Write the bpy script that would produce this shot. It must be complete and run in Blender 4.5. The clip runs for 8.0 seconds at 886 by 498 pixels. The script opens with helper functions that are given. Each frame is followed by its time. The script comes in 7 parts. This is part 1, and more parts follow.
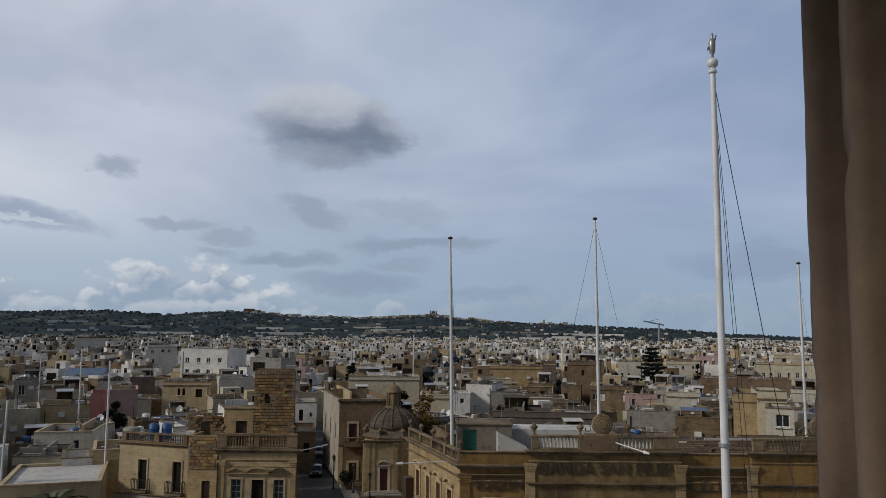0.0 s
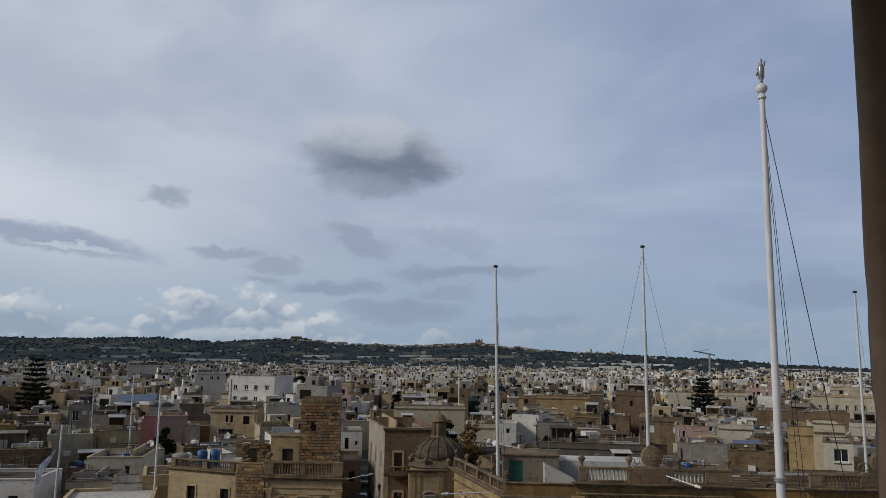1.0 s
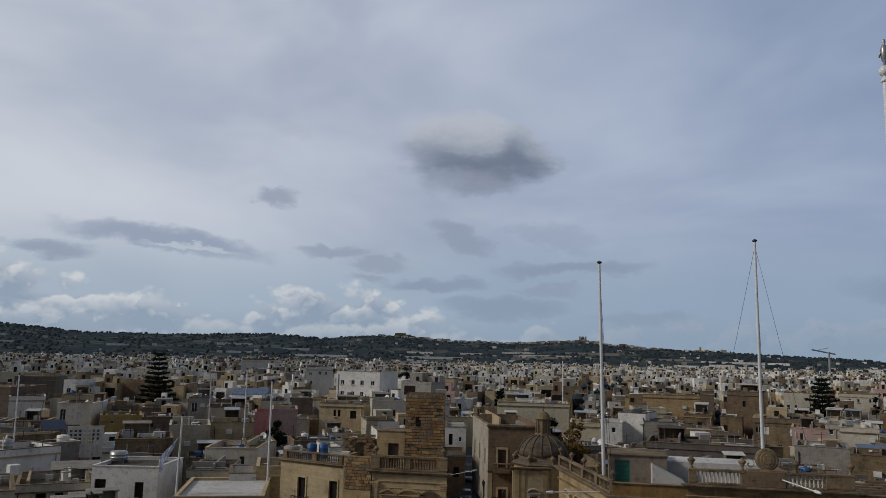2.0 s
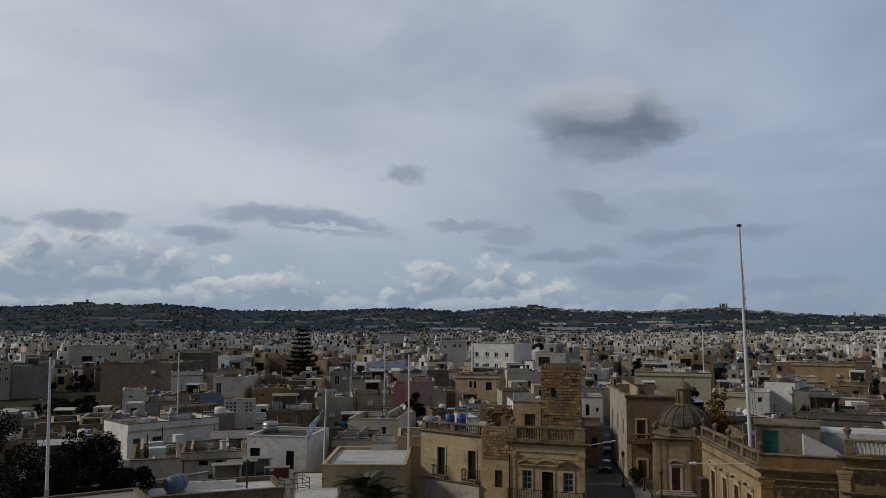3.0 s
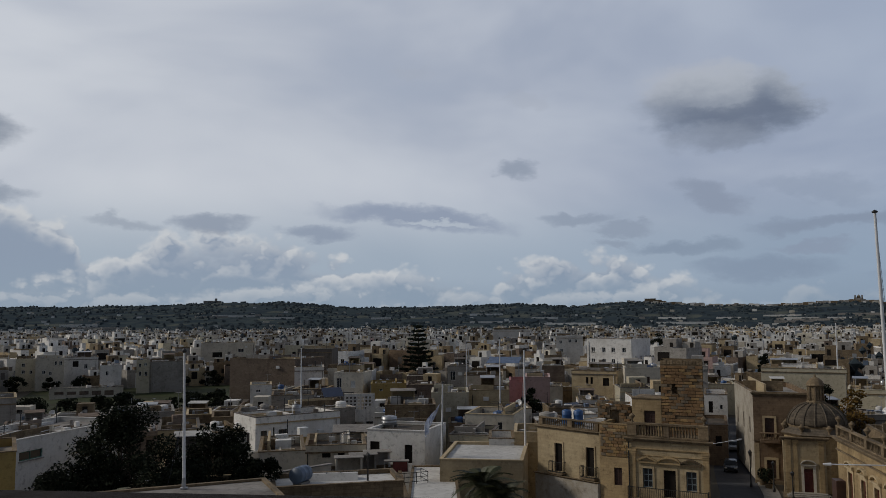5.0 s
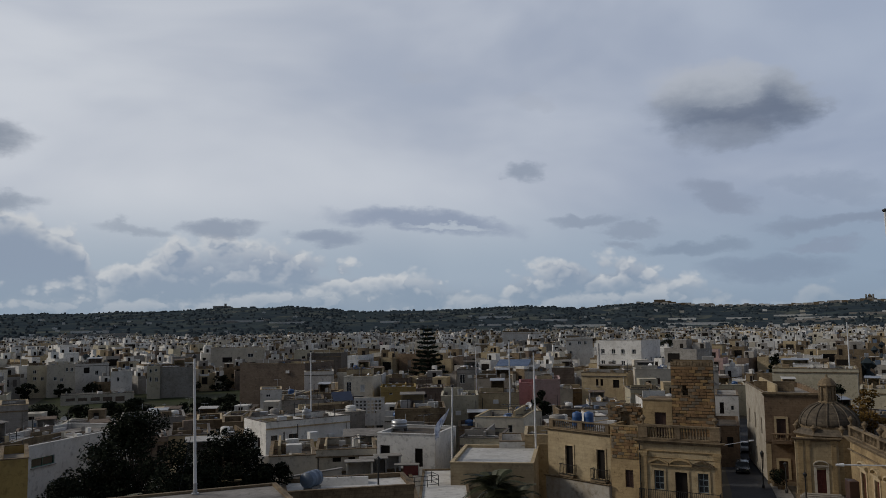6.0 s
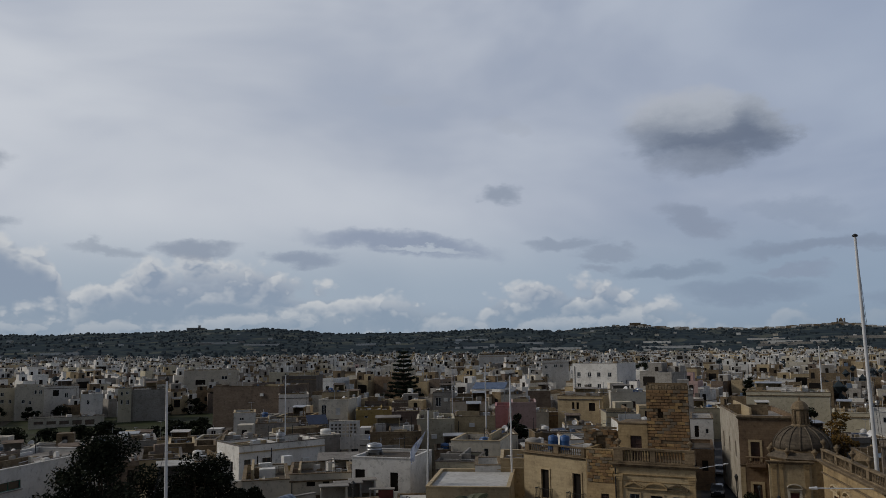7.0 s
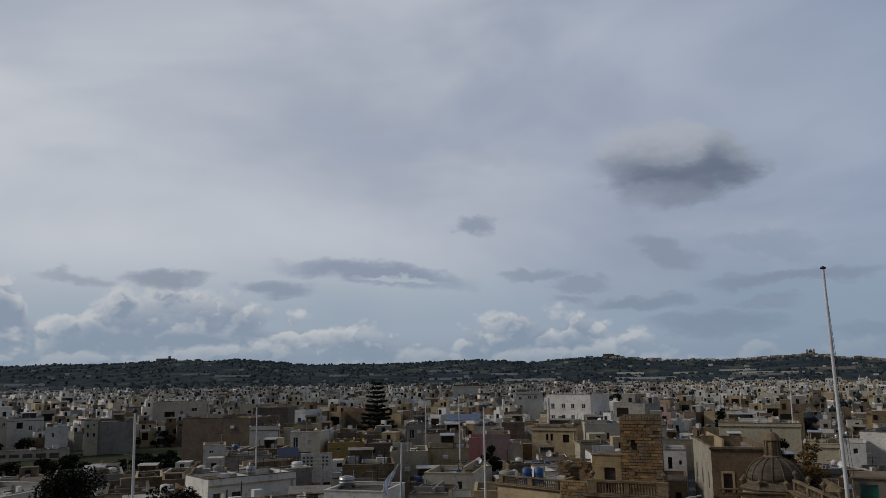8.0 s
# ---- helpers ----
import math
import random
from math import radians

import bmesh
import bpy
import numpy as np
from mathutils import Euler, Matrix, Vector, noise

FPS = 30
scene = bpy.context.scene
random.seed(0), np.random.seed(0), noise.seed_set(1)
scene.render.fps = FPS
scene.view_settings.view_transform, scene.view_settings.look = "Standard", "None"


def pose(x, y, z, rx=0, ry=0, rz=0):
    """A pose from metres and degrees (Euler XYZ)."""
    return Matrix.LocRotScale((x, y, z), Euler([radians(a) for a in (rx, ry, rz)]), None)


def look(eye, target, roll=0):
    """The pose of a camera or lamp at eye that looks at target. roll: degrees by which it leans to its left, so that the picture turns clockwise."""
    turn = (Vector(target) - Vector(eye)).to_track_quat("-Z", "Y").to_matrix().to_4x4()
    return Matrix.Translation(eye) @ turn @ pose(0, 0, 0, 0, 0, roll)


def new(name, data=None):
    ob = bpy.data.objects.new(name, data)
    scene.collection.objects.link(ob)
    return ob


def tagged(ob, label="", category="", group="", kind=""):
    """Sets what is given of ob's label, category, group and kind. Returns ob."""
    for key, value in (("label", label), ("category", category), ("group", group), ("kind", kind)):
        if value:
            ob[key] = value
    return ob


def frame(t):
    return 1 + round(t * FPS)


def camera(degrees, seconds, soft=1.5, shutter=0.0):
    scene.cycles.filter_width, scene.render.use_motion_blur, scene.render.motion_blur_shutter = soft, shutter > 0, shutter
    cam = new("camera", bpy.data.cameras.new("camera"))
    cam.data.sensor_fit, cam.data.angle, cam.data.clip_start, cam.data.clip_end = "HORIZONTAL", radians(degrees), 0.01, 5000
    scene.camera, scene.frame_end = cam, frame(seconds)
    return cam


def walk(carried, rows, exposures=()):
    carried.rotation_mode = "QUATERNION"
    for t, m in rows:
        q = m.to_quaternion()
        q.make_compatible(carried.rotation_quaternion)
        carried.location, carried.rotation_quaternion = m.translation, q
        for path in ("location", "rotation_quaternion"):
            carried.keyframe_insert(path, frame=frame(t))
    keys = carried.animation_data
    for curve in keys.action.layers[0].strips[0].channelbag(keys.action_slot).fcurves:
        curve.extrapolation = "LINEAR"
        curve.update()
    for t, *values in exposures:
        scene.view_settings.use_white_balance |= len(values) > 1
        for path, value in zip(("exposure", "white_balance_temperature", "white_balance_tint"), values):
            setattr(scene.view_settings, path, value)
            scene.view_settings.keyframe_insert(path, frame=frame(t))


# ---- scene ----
# The eye stands in a belfry opening, 20 m over the street.
EYE = 20.0
cam = camera(58.38, 8.0, soft=0.85)
# seconds, sideways, ahead, height over EYE, yaw, pitch, lean
ROWS = [
    (0.0, 0.0, 0.0, 0.0, -0.10, 5.86, -0.56),
    (0.5, 0.0, 0.0, 0.002, 0.60, 6.94, -0.63),
    (1.0, 0.0, 0.0, 0.0, 3.16, 7.86, -0.90),
    (2.5, 0.0, 0.0, -0.01, 15.19, 6.87, -0.97),
    (3.0, 0.0, 0.0, -0.02, 20.03, 5.39, -0.10),
    (3.5, 0.0, 0.0, -0.025, 22.81, 4.62, 0.44),
    (4.0, 0.0, 0.0, -0.025, 24.42, 5.02, 0.20),
    (4.5, 0.0, 0.0, -0.025, 26.68, 5.11, 0.10),
    (5.0, 0.0, 0.0, -0.02, 28.23, 5.09, 0.33),
    (6.5, 0.0, 0.0, 0.0, 28.93, 5.46, 0.85),
    (7.0, 0.0, 0.0, 0.0, 27.18, 6.91, 0.71),
    (7.5, 0.0, 0.0, 0.0, 26.03, 8.04, 0.66),
    (8.0, 0.0, 0.0, 0.0, 25.31, 9.09, 0.71),
]
walk(cam, [(t, pose(x, y, EYE + z, 90 + p, r, yaw)) for t, x, y, z, yaw, p, r in ROWS],
     exposures=[(0.0, 0.1), (1.0, 0.06), (2.5, -0.08), (3.5, -0.14), (6.5, -0.16), (8.0, -0.26)])

# ---- sky and sun ----
SUN_AZ, SUN_EL = -112.0, 32.0     # clockwise from ahead; over the left shoulder behind thin cloud


def polar(az, d):
    """Plan position at a bearing (degrees, clockwise from straight ahead) and distance."""
    return d * math.sin(radians(az)), d * math.cos(radians(az))


class Graph:
    """Short hand for building shader node trees."""

    def __init__(self, tree):
        self.t = tree
        self.n, self.l = tree.nodes, tree.links

    def put(self, kind):
        return self.n.new(kind)

    def feed(self, sock, val):
        if isinstance(val, bpy.types.NodeSocket):
            self.l.new(val, sock)
        else:
            sock.default_value = val

    def math(self, op, a, b=0.0, c=None, clamp=False):
        nd = self.put("ShaderNodeMath")
        nd.operation, nd.use_clamp = op, clamp
        self.feed(nd.inputs[0], a)
        self.feed(nd.inputs[1], b)
        if c is not None:
            self.feed(nd.inputs[2], c)
        return nd.outputs[0]

    def step(self, val, lo, hi, a=0.0, b=1.0):
        nd = self.put("ShaderNodeMapRange")
        nd.interpolation_type = "SMOOTHSTEP"
        for i, v in enumerate((val, lo, hi, a, b)):
            self.feed(nd.inputs[i], v)
        return nd.outputs[0]

    def mix(self, fac, a, b, blend="MIX"):
        nd = self.put("ShaderNodeMix")
        nd.data_type, nd.blend_type = "RGBA", blend
        self.feed(nd.inputs[0], fac)
        self.feed(nd.inputs[6], a if not isinstance(a, tuple) else (*a, 1)[:4])
        self.feed(nd.inputs[7], b if not isinstance(b, tuple) else (*b, 1)[:4])
        return nd.outputs[2]

    def noise(self, vec, scale, detail=5.0, rough=0.55, distort=0.0):
        nd = self.put("ShaderNodeTexNoise")
        if vec is not None:
            self.feed(nd.inputs["Vector"], vec)
        for k, v in (("Scale", scale), ("Detail", detail), ("Roughness", rough), ("Distortion", distort)):
            self.feed(nd.inputs[k], v)
        return nd.outputs["Fac"], nd.outputs["Color"]

    def vec(self, x, y, z=0.0):
        nd = self.put("ShaderNodeCombineXYZ")
        for i, v in enumerate((x, y, z)):
            self.feed(nd.inputs[i], v)
        return nd.outputs[0]


world = bpy.data.worlds.new("world")
scene.world = world
world.use_nodes = True
g = Graph(world.node_tree)
g.n.clear()
tc = g.put("ShaderNodeTexCoord")
sep = g.put("ShaderNodeSeparateXYZ")
g.l.new(tc.outputs["Generated"], sep.inputs[0])
AZ = g.math("MULTIPLY", g.math("ARCTAN2", sep.outputs[0], sep.outputs[1]), 57.2958)
EL = g.math("MULTIPLY", g.math("ARCSINE", sep.outputs[2]), 57.2958)
sky = g.put("ShaderNodeTexSky")
sky.sky_type, sky.sun_disc = "NISHITA", False
sky.sun_elevation, sky.sun_rotation = radians(SUN_EL), radians(SUN_AZ)
sky.air_density, sky.dust_density, sky.ozone_density = 1.0, 1.5, 2.0
clear = g.mix(1.0, sky.outputs[0], (0.11, 0.11, 0.11), "MULTIPLY")
# bearings and heights, stirred by noise so that every cloud edge is ragged
warp_a = g.noise(g.vec(g.math("MULTIPLY", AZ, 0.22), g.math("MULTIPLY", EL, 0.42)), 1.0, 8.0, 0.62)[1]
ws = g.put("ShaderNodeSeparateXYZ")
g.l.new(warp_a, ws.inputs[0])
AZW = g.math("ADD", AZ, g.math("MULTIPLY", g.math("SUBTRACT", ws.outputs[0], 0.5), 6.0))
ELW = g.math("ADD", EL, g.math("MULTIPLY", g.math("SUBTRACT", ws.outputs[1], 0.5), 3.2))
# thin high overcast: brighter towards the hidden sun, bluer away from it
veil_n = g.noise(g.vec(g.math("MULTIPLY", AZ, 0.035), g.math("MULTIPLY", EL, 0.085)), 1.0, 4.5, 0.52, 0.35)[0]
sunny = g.step(AZ, 22.0, -52.0)
grey = g.mix(sunny, (0.25, 0.315, 0.46), (0.475, 0.515, 0.60))
bright = g.mix(sunny, (0.37, 0.44, 0.575), (0.645, 0.675, 0.73))
veil = g.mix(g.step(veil_n, 0.34, 0.66), grey, bright)
col = g.mix(g.step(veil_n, 0.2, 0.5, 0.78, 0.95), clear, veil)
# unseen sky overhead and behind is darkened to dim the town's light
unseen_dim = g.math("MAXIMUM", g.step(EL, 24.0, 44.0), g.step(g.math("ABSOLUTE", g.math("ADD", AZ, 15.0)), 60.0, 95.0))
col = g.mix(g.math("MULTIPLY", unseen_dim, 0.9), col, (0.125, 0.14, 0.175))
# paler, slightly blue strip below the overcast
col = g.mix(g.step(EL, 10.0, 3.5, 0.0, 0.7), col, g.mix(sunny, (0.28, 0.375, 0.49), (0.29, 0.38, 0.48)))


def cloud(c, az, el, wide, high, tilt, tone, cover, soft=1.3, crown=0.0):
    """A grey cloud: an ellipse with a slanted axis and a ragged edge, paler at its crown."""
    da, de = g.math("SUBTRACT", AZW, az), g.math("SUBTRACT", ELW, el)
    de = g.math("SUBTRACT", de, g.math("MULTIPLY", da, tilt))
    q = g.math("ADD", g.math("POWER", g.math("ABSOLUTE", g.math("DIVIDE", da, wide)), 2.0),
               g.math("POWER", g.math("ABSOLUTE", g.math("DIVIDE", de, high)), 2.0))
    if crown:
        tone = g.mix(g.step(de, -high * 0.5, high * 1.0, 0.0, crown), tone, (0.50, 0.54, 0.60))
    return g.mix(g.math("MULTIPLY", g.step(q, 0.25 + soft, 0.1), cover), c, tone)


# banks of cumulus low over the horizon: heaped round heads lit from the upper left, blue-grey bodies
def puffs(shift_a, shift_e, seed, size):
    """Round bumps of two sizes, stirred a little."""
    p = g.vec(g.math("ADD", g.math("MULTIPLY", AZW, 0.25), g.math("MULTIPLY", AZ, 0.75)), g.math("MULTIPLY", g.math("ADD", g.math("MULTIPLY", ELW, 0.25), g.math("MULTIPLY", EL, 0.75)), 1.35), seed)
    mv = g.put("ShaderNodeVectorMath")
    mv.operation = "ADD"
    g.feed(mv.inputs[0], p)
    mv.inputs[1].default_value = (shift_a, shift_e, 0)
    total = 0.0
    for k, weight in ((0.17, 0.75), (0.42, 0.42), (1.0, 0.2), (2.4, 0.08)):
        vo = g.put("ShaderNodeTexVoronoi")
        vo.feature = "SMOOTH_F1"
        g.feed(vo.inputs["Vector"], mv.outputs[0])
        g.feed(vo.inputs["Scale"], k * size)
        g.feed(vo.inputs["Smoothness"], 0.35)
        total = g.math("ADD", total, g.math("MULTIPLY", g.math("SUBTRACT", 0.5, vo.outputs["Distance"]), weight))
    return total


def ramp(val, lo, hi, stops):
    nd = g.put("ShaderNodeValToRGB")
    nd.color_ramp.interpolation = "EASE"
    g.feed(nd.inputs[0], g.math("DIVIDE", g.math("SUBTRACT", val, lo), hi - lo))
    el = nd.color_ramp.elements
    while len(el) < len(stops):
        el.new(0.5)
    for e, (p, v) in zip(el, stops):
        e.position, e.color = (p - lo) / (hi - lo), (v, v, v, 1)
    return g.math("MULTIPLY", nd.outputs[0], 10.0)


for seed, size, tops, reach in (
        (11.0, 1.0, ((-78, 0.9), (-57, 0.86), (-54.5, 0.66), (-52.2, 0.40), (-49, 0.46), (-44, 0.55), (-40, 0.54), (-36.5, 0.46), (-33.5, 0.33), (-28, 0.33), (-25.5, 0.27), (-22.5, 0.36), (-19, 0.42), (-15.4, 0.43), (-12.5, 0.30), (-9, 0.2), (0, 0.14), (14, 0.2), (24, 0.15)), 2.6),
        (4.0, 1.5, ((-78, 0.4), (-56, 0.3), (-52, 0.24), (-44, 0.22), (-33, 0.25), (-28, 0.16), (-22, 0.22), (-15, 0.26), (-8, 0.14), (4, 0.2), (12, 0.26), (25, 0.1)), 1.5)):
    n0 = puffs(0.0, 0.0, seed, size)
    n1 = puffs(-0.55, 0.75, seed, size)
    depth = g.math("SUBTRACT", g.math("ADD", ramp(AZ, -80.0, 40.0, tops), g.math("MULTIPLY", n0, reach * 2.0)), EL)
    body = g.step(depth, -0.1, 0.9)
    lit = g.step(g.math("SUBTRACT", n0, n1), -0.08, 0.13)
    lit = g.math("MULTIPLY", lit, g.step(depth, 3.4, 0.4))
    lit = g.math("MAXIMUM", lit, g.math("MULTIPLY", g.step(depth, 1.7, 0.3), g.step(n0, -0.05, 0.2, 0.25, 1.0)))
    lit = g.math("MULTIPLY", lit, g.step(AZ, 6.0, -14.0, 0.22, 0.92))
    shade = g.mix(g.step(EL, 0.3, 5.0), g.mix(sunny, (0.25, 0.335, 0.445), (0.28, 0.36, 0.455)), g.mix(sunny, (0.23, 0.29, 0.40), (0.27, 0.335, 0.44)))
    col = g.mix(g.math("MULTIPLY", body, 0.88), col, g.mix(lit, shade, (0.67, 0.685, 0.70)))
# dull blue haze at the foot of the clouds
col = g.mix(g.step(EL, 3.4, 0.9, 0.0, 0.62), col, g.mix(sunny, (0.255, 0.335, 0.435), (0.27, 0.345, 0.44)))
CLOUD_GREY = (0.175, 0.215, 0.295)
for spec in ((-9.4, 15.2, 4.4, 1.9, -0.1, (0.47, 0.50, 0.565), 0.85, 1.3), (-8.4, 14.3, 5.4, 2.4, -0.03, CLOUD_GREY, 0.95, 1.2, 0.85),
             (-4.7, 14.3, 2.3, 1.9, -0.5, CLOUD_GREY, 0.9, 0.9, 0.6), (-7.2, 13.6, 3.6, 0.9, 0.0, (0.15, 0.185, 0.26), 0.7, 1.2), (-9.0, 12.4, 3.2, 0.9, 0.1, (0.25, 0.29, 0.37), 0.6, 1.4),
             (-22.9, 10.8, 1.7, 0.7, 0.0, (0.27, 0.32, 0.41), 0.75, 1.1), (-21.6, 15.6, 1.6, 0.7, 0.0, (0.40, 0.44, 0.52), 0.35, 1.1), (-30.0, 17.6, 1.8, 0.7, 0.0, (0.40, 0.44, 0.52), 0.35, 1.1),
             (-9.2, 8.5, 2.6, 0.9, -0.3, (0.27, 0.32, 0.42), 0.8), (-1.2, 6.3, 5.4, 0.6, 0.05, (0.25, 0.305, 0.405), 0.8), (-2.5, 8.6, 3.4, 0.8, -0.2, (0.27, 0.33, 0.44), 0.5),
             (-11.2, 5.0, 3.6, 0.6, 0.0, (0.25, 0.315, 0.415), 0.85), (-18.4, 7.2, 2.6, 0.45, -0.08, (0.28, 0.335, 0.43), 0.75), (-15.5, 6.3, 2.4, 0.4, 0.0, (0.28, 0.335, 0.43), 0.7),
             (-16.0, 5.4, 1.4, 0.35, 0.0, (0.28, 0.335, 0.43), 0.7), (-3.2, 4.6, 2.4, 0.4, 0.0, (0.27, 0.325, 0.43), 0.7),
             (-30.2, 7.4, 7.8, 1.0, -0.09, (0.29, 0.345, 0.455), 0.92, 0.9), (-28.5, 6.9, 3.2, 0.2, -0.05, (0.52, 0.58, 0.65), 0.7),
             (-44.6, 6.9, 3.0, 0.65, 0.0, (0.27, 0.32, 0.41), 0.8), (-37.4, 6.3, 2.6, 0.65, 0.0, (0.27, 0.325, 0.425), 0.8), (-50.6, 6.6, 2.2, 0.5, 0.0, (0.30, 0.35, 0.43), 0.6),
             (-60.4, 11.8, 4.2, 1.4, 0.0, (0.25, 0.29, 0.36), 0.92, 1.0), (-58.6, 8.2, 2.8, 0.8, 0.0, (0.28, 0.33, 0.41), 0.85),
             (-6.0, 3.2, 4.4, 0.9, 0.0, (0.24, 0.305, 0.41), 0.75), (3.5, 2.6, 3.4, 0.6, 0.0, (0.24, 0.305, 0.41), 0.5), (22.0, 4.8, 5.5, 1.3, 0.0, (0.22, 0.28, 0.39), 0.55)):
    col = cloud(col, *spec)
# below the horizon the sky gives way to dull earth
col = g.mix(g.step(EL, 0.0, -1.5), col, (0.10, 0.10, 0.09))
bg = g.put("ShaderNodeBackground")
g.feed(bg.inputs[0], col)
bg.inputs[1].default_value = 1.0
g.l.new(bg.outputs[0], g.put("ShaderNodeOutputWorld").inputs[0])

sun = new("sun", bpy.data.lights.new("sun", "SUN"))
sun.data.energy, sun.data.angle, sun.data.color = 1.65, radians(10), (1.0, 0.93, 0.83)
sx, sy = polar(SUN_AZ, 100)
sun.matrix_world = look((sx, sy, 100 * math.tan(radians(SUN_EL))), (0, 0, 0))

# ---- materials ----
def material(name, base, dark=None, big=0.25, fine=6.0, rough=0.85, bump=0.25, metal=0.0, streak=0.0, vary=0.2, mix_at=0.55, courses=0.0):
    """A weathered surface: two tones of stain, fine grain, rain streaks down the wall, a little change from piece to piece."""
    m = bpy.data.materials.new(name)
    m.use_nodes = True
    q = Graph(m.node_tree)
    b = q.n["Principled BSDF"]
    dark = dark or tuple(c * 0.62 for c in base)
    tc = q.put("ShaderNodeTexCoord").outputs["Object"]
    geo = q.put("ShaderNodeNewGeometry").outputs["Position"]
    f1 = q.noise(geo, big, 6.0, 0.65)[0]
    f2 = q.noise(tc, fine, 6.0, 0.7)[0]
    c = q.mix(q.step(f1, mix_at - 0.16, mix_at + 0.2), base, dark)
    c = q.mix(q.step(f2, 0.35, 0.75, 0.0, 0.45), c, dark)
    if fine < 8 and bump > 0.2:
        f4 = q.noise(geo, 1.7, 8.0, 0.75)[0]
        c = q.mix(q.step(f4, 0.5, 0.7, 0.0, 0.65), c, tuple(x * 0.45 for x in dark))
    if streak:
        mp = q.put("ShaderNodeMapping")
        mp.inputs["Scale"].default_value = (0.9, 0.9, 0.10)
        q.l.new(geo, mp.inputs[0])
        f3 = q.noise(mp.outputs[0], 1.0, 5.0, 0.6)[0]
        c = q.mix(q.step(f3, 0.5, 0.8, 0.0, streak), c, tuple(x * 0.32 for x in base))
    if courses:
        # dressed blocks: joints and a change of tone from block to block
        xyz = q.put("ShaderNodeSeparateXYZ")
        q.l.new(tc, xyz.inputs[0])
        br = q.put("ShaderNodeTexBrick")
        q.feed(br.inputs["Vector"], q.vec(q.math("ADD", xyz.outputs[0], xyz.outputs[1]), xyz.outputs[2]))
        for k, v in (("Scale", 1.0), ("Mortar Size", 0.02), ("Mortar Smooth", 0.3), ("Brick Width", 0.66), ("Row Height", 0.27), ("Color1", (1 - 0.35 * courses, 1 - 0.38 * courses, 1 - 0.42 * courses, 1)),
                     ("Color2", (1 + 0.22 * courses, 1 + 0.2 * courses, 1 + 0.16 * courses, 1)), ("Mortar", (1 - 0.55 * courses, 1 - 0.58 * courses, 1 - 0.6 * courses, 1))):
            q.feed(br.inputs[k], v)
        c = q.mix(1.0, c, br.outputs["Color"], "MULTIPLY")
    if vary:
        oi = q.put("ShaderNodeObjectInfo").outputs["Random"]
        isl = q.put("ShaderNodeNewGeometry").outputs["Random Per Island"]
        r = q.math("MULTIPLY", q.math("ADD", oi, isl), 0.5)
        c = q.mix(1.0, c, q.mix(r, tuple([1 - vary] * 3), tuple([1 + vary] * 3)), "MULTIPLY")
    q.feed(b.inputs["Base Color"], c)
    q.feed(b.inputs["Roughness"], q.step(f2, 0.2, 0.8, rough - 0.1, min(1.0, rough + 0.08)))
    b.inputs["Metallic"].default_value = metal
    b.inputs["Specular IOR Level"].default_value = 0.5 if rough < 0.7 else 0.12
    if bump:
        bp = q.put("ShaderNodeBump")
        bp.inputs["Strength"].default_value = bump
        bp.inputs["Distance"].default_value = 0.03
        q.l.new(f2, bp.inputs["Height"])
        q.l.new(bp.outputs[0], b.inputs["Normal"])
    return m


LIME = material("golden limestone", (0.45, 0.335, 0.185), (0.27, 0.195, 0.108), 0.35, 4.0, streak=0.5, courses=0.28)
LIME_PALE = material("pale limestone", (0.52, 0.42, 0.265), (0.35, 0.27, 0.165), 0.3, 4.0, streak=0.35, courses=0.2)
LIME_OLD = material("old darkened limestone", (0.25, 0.19, 0.12), (0.10, 0.078, 0.055), 0.4, 5.0, streak=0.6, courses=0.45)
LIME_BROWN = material("brown stained limestone", (0.24, 0.17, 0.11), (0.12, 0.085, 0.06), 0.3, 5.0, streak=0.4, courses=0.3)
OCHRE = material("ochre washed limestone", (0.27, 0.165, 0.062), (0.12, 0.078, 0.04), 0.3, 4.0, streak=0.4, courses=0.15)
STONE_NEAR = material("weathered belfry stone", (0.19, 0.141, 0.098), (0.113, 0.084, 0.059), 1.3, 9.0, bump=0.25)
STONE_DARK = material("dark belfry stone", (0.15, 0.110, 0.083), (0.088, 0.066, 0.051), 1.6, 9.0, bump=0.3)
LEDGE = material("black weathered ledge", (0.03, 0.022, 0.019), (0.016, 0.013, 0.012), 1.5, 20.0, bump=0.4)
WHITE = material("white plaster", (0.73, 0.715, 0.68), (0.53, 0.51, 0.47), 0.3, 3.0, streak=0.16)
WHITE_WARM = material("cream plaster", (0.60, 0.555, 0.465), (0.42, 0.38, 0.31), 0.3, 3.0, streak=0.25)
CREAM = material("pale yellow plaster", (0.55, 0.50, 0.375), (0.39, 0.35, 0.26), 0.3, 3.0, streak=0.25)
YELLOW = material("yellow plaster", (0.44, 0.32, 0.12), (0.29, 0.21, 0.09), 0.3, 3.0, streak=0.35)
PINK = material("pink plaster", (0.50, 0.35, 0.32), (0.36, 0.26, 0.23), 0.3, 3.0, streak=0.3)
ROSE = material("rose red plaster", (0.52, 0.25, 0.24), (0.38, 0.20, 0.19), 0.3, 3.0, streak=0.3)
GREY = material("bare grey render", (0.35, 0.33, 0.30), (0.22, 0.205, 0.185), 0.3, 3.0, streak=0.4, courses=0.2)
GREY_DARK = material("sooty grey render", (0.17, 0.15, 0.13), (0.10, 0.088, 0.078), 0.3, 3.0, streak=0.4)
BROWN = material("brown render", (0.23, 0.18, 0.14), (0.14, 0.11, 0.09), 0.3, 3.0, streak=0.5, courses=0.4)
ROOF = material("lime washed flat roof", (0.33, 0.305, 0.275), (0.16, 0.145, 0.13), 0.35, 2.5)
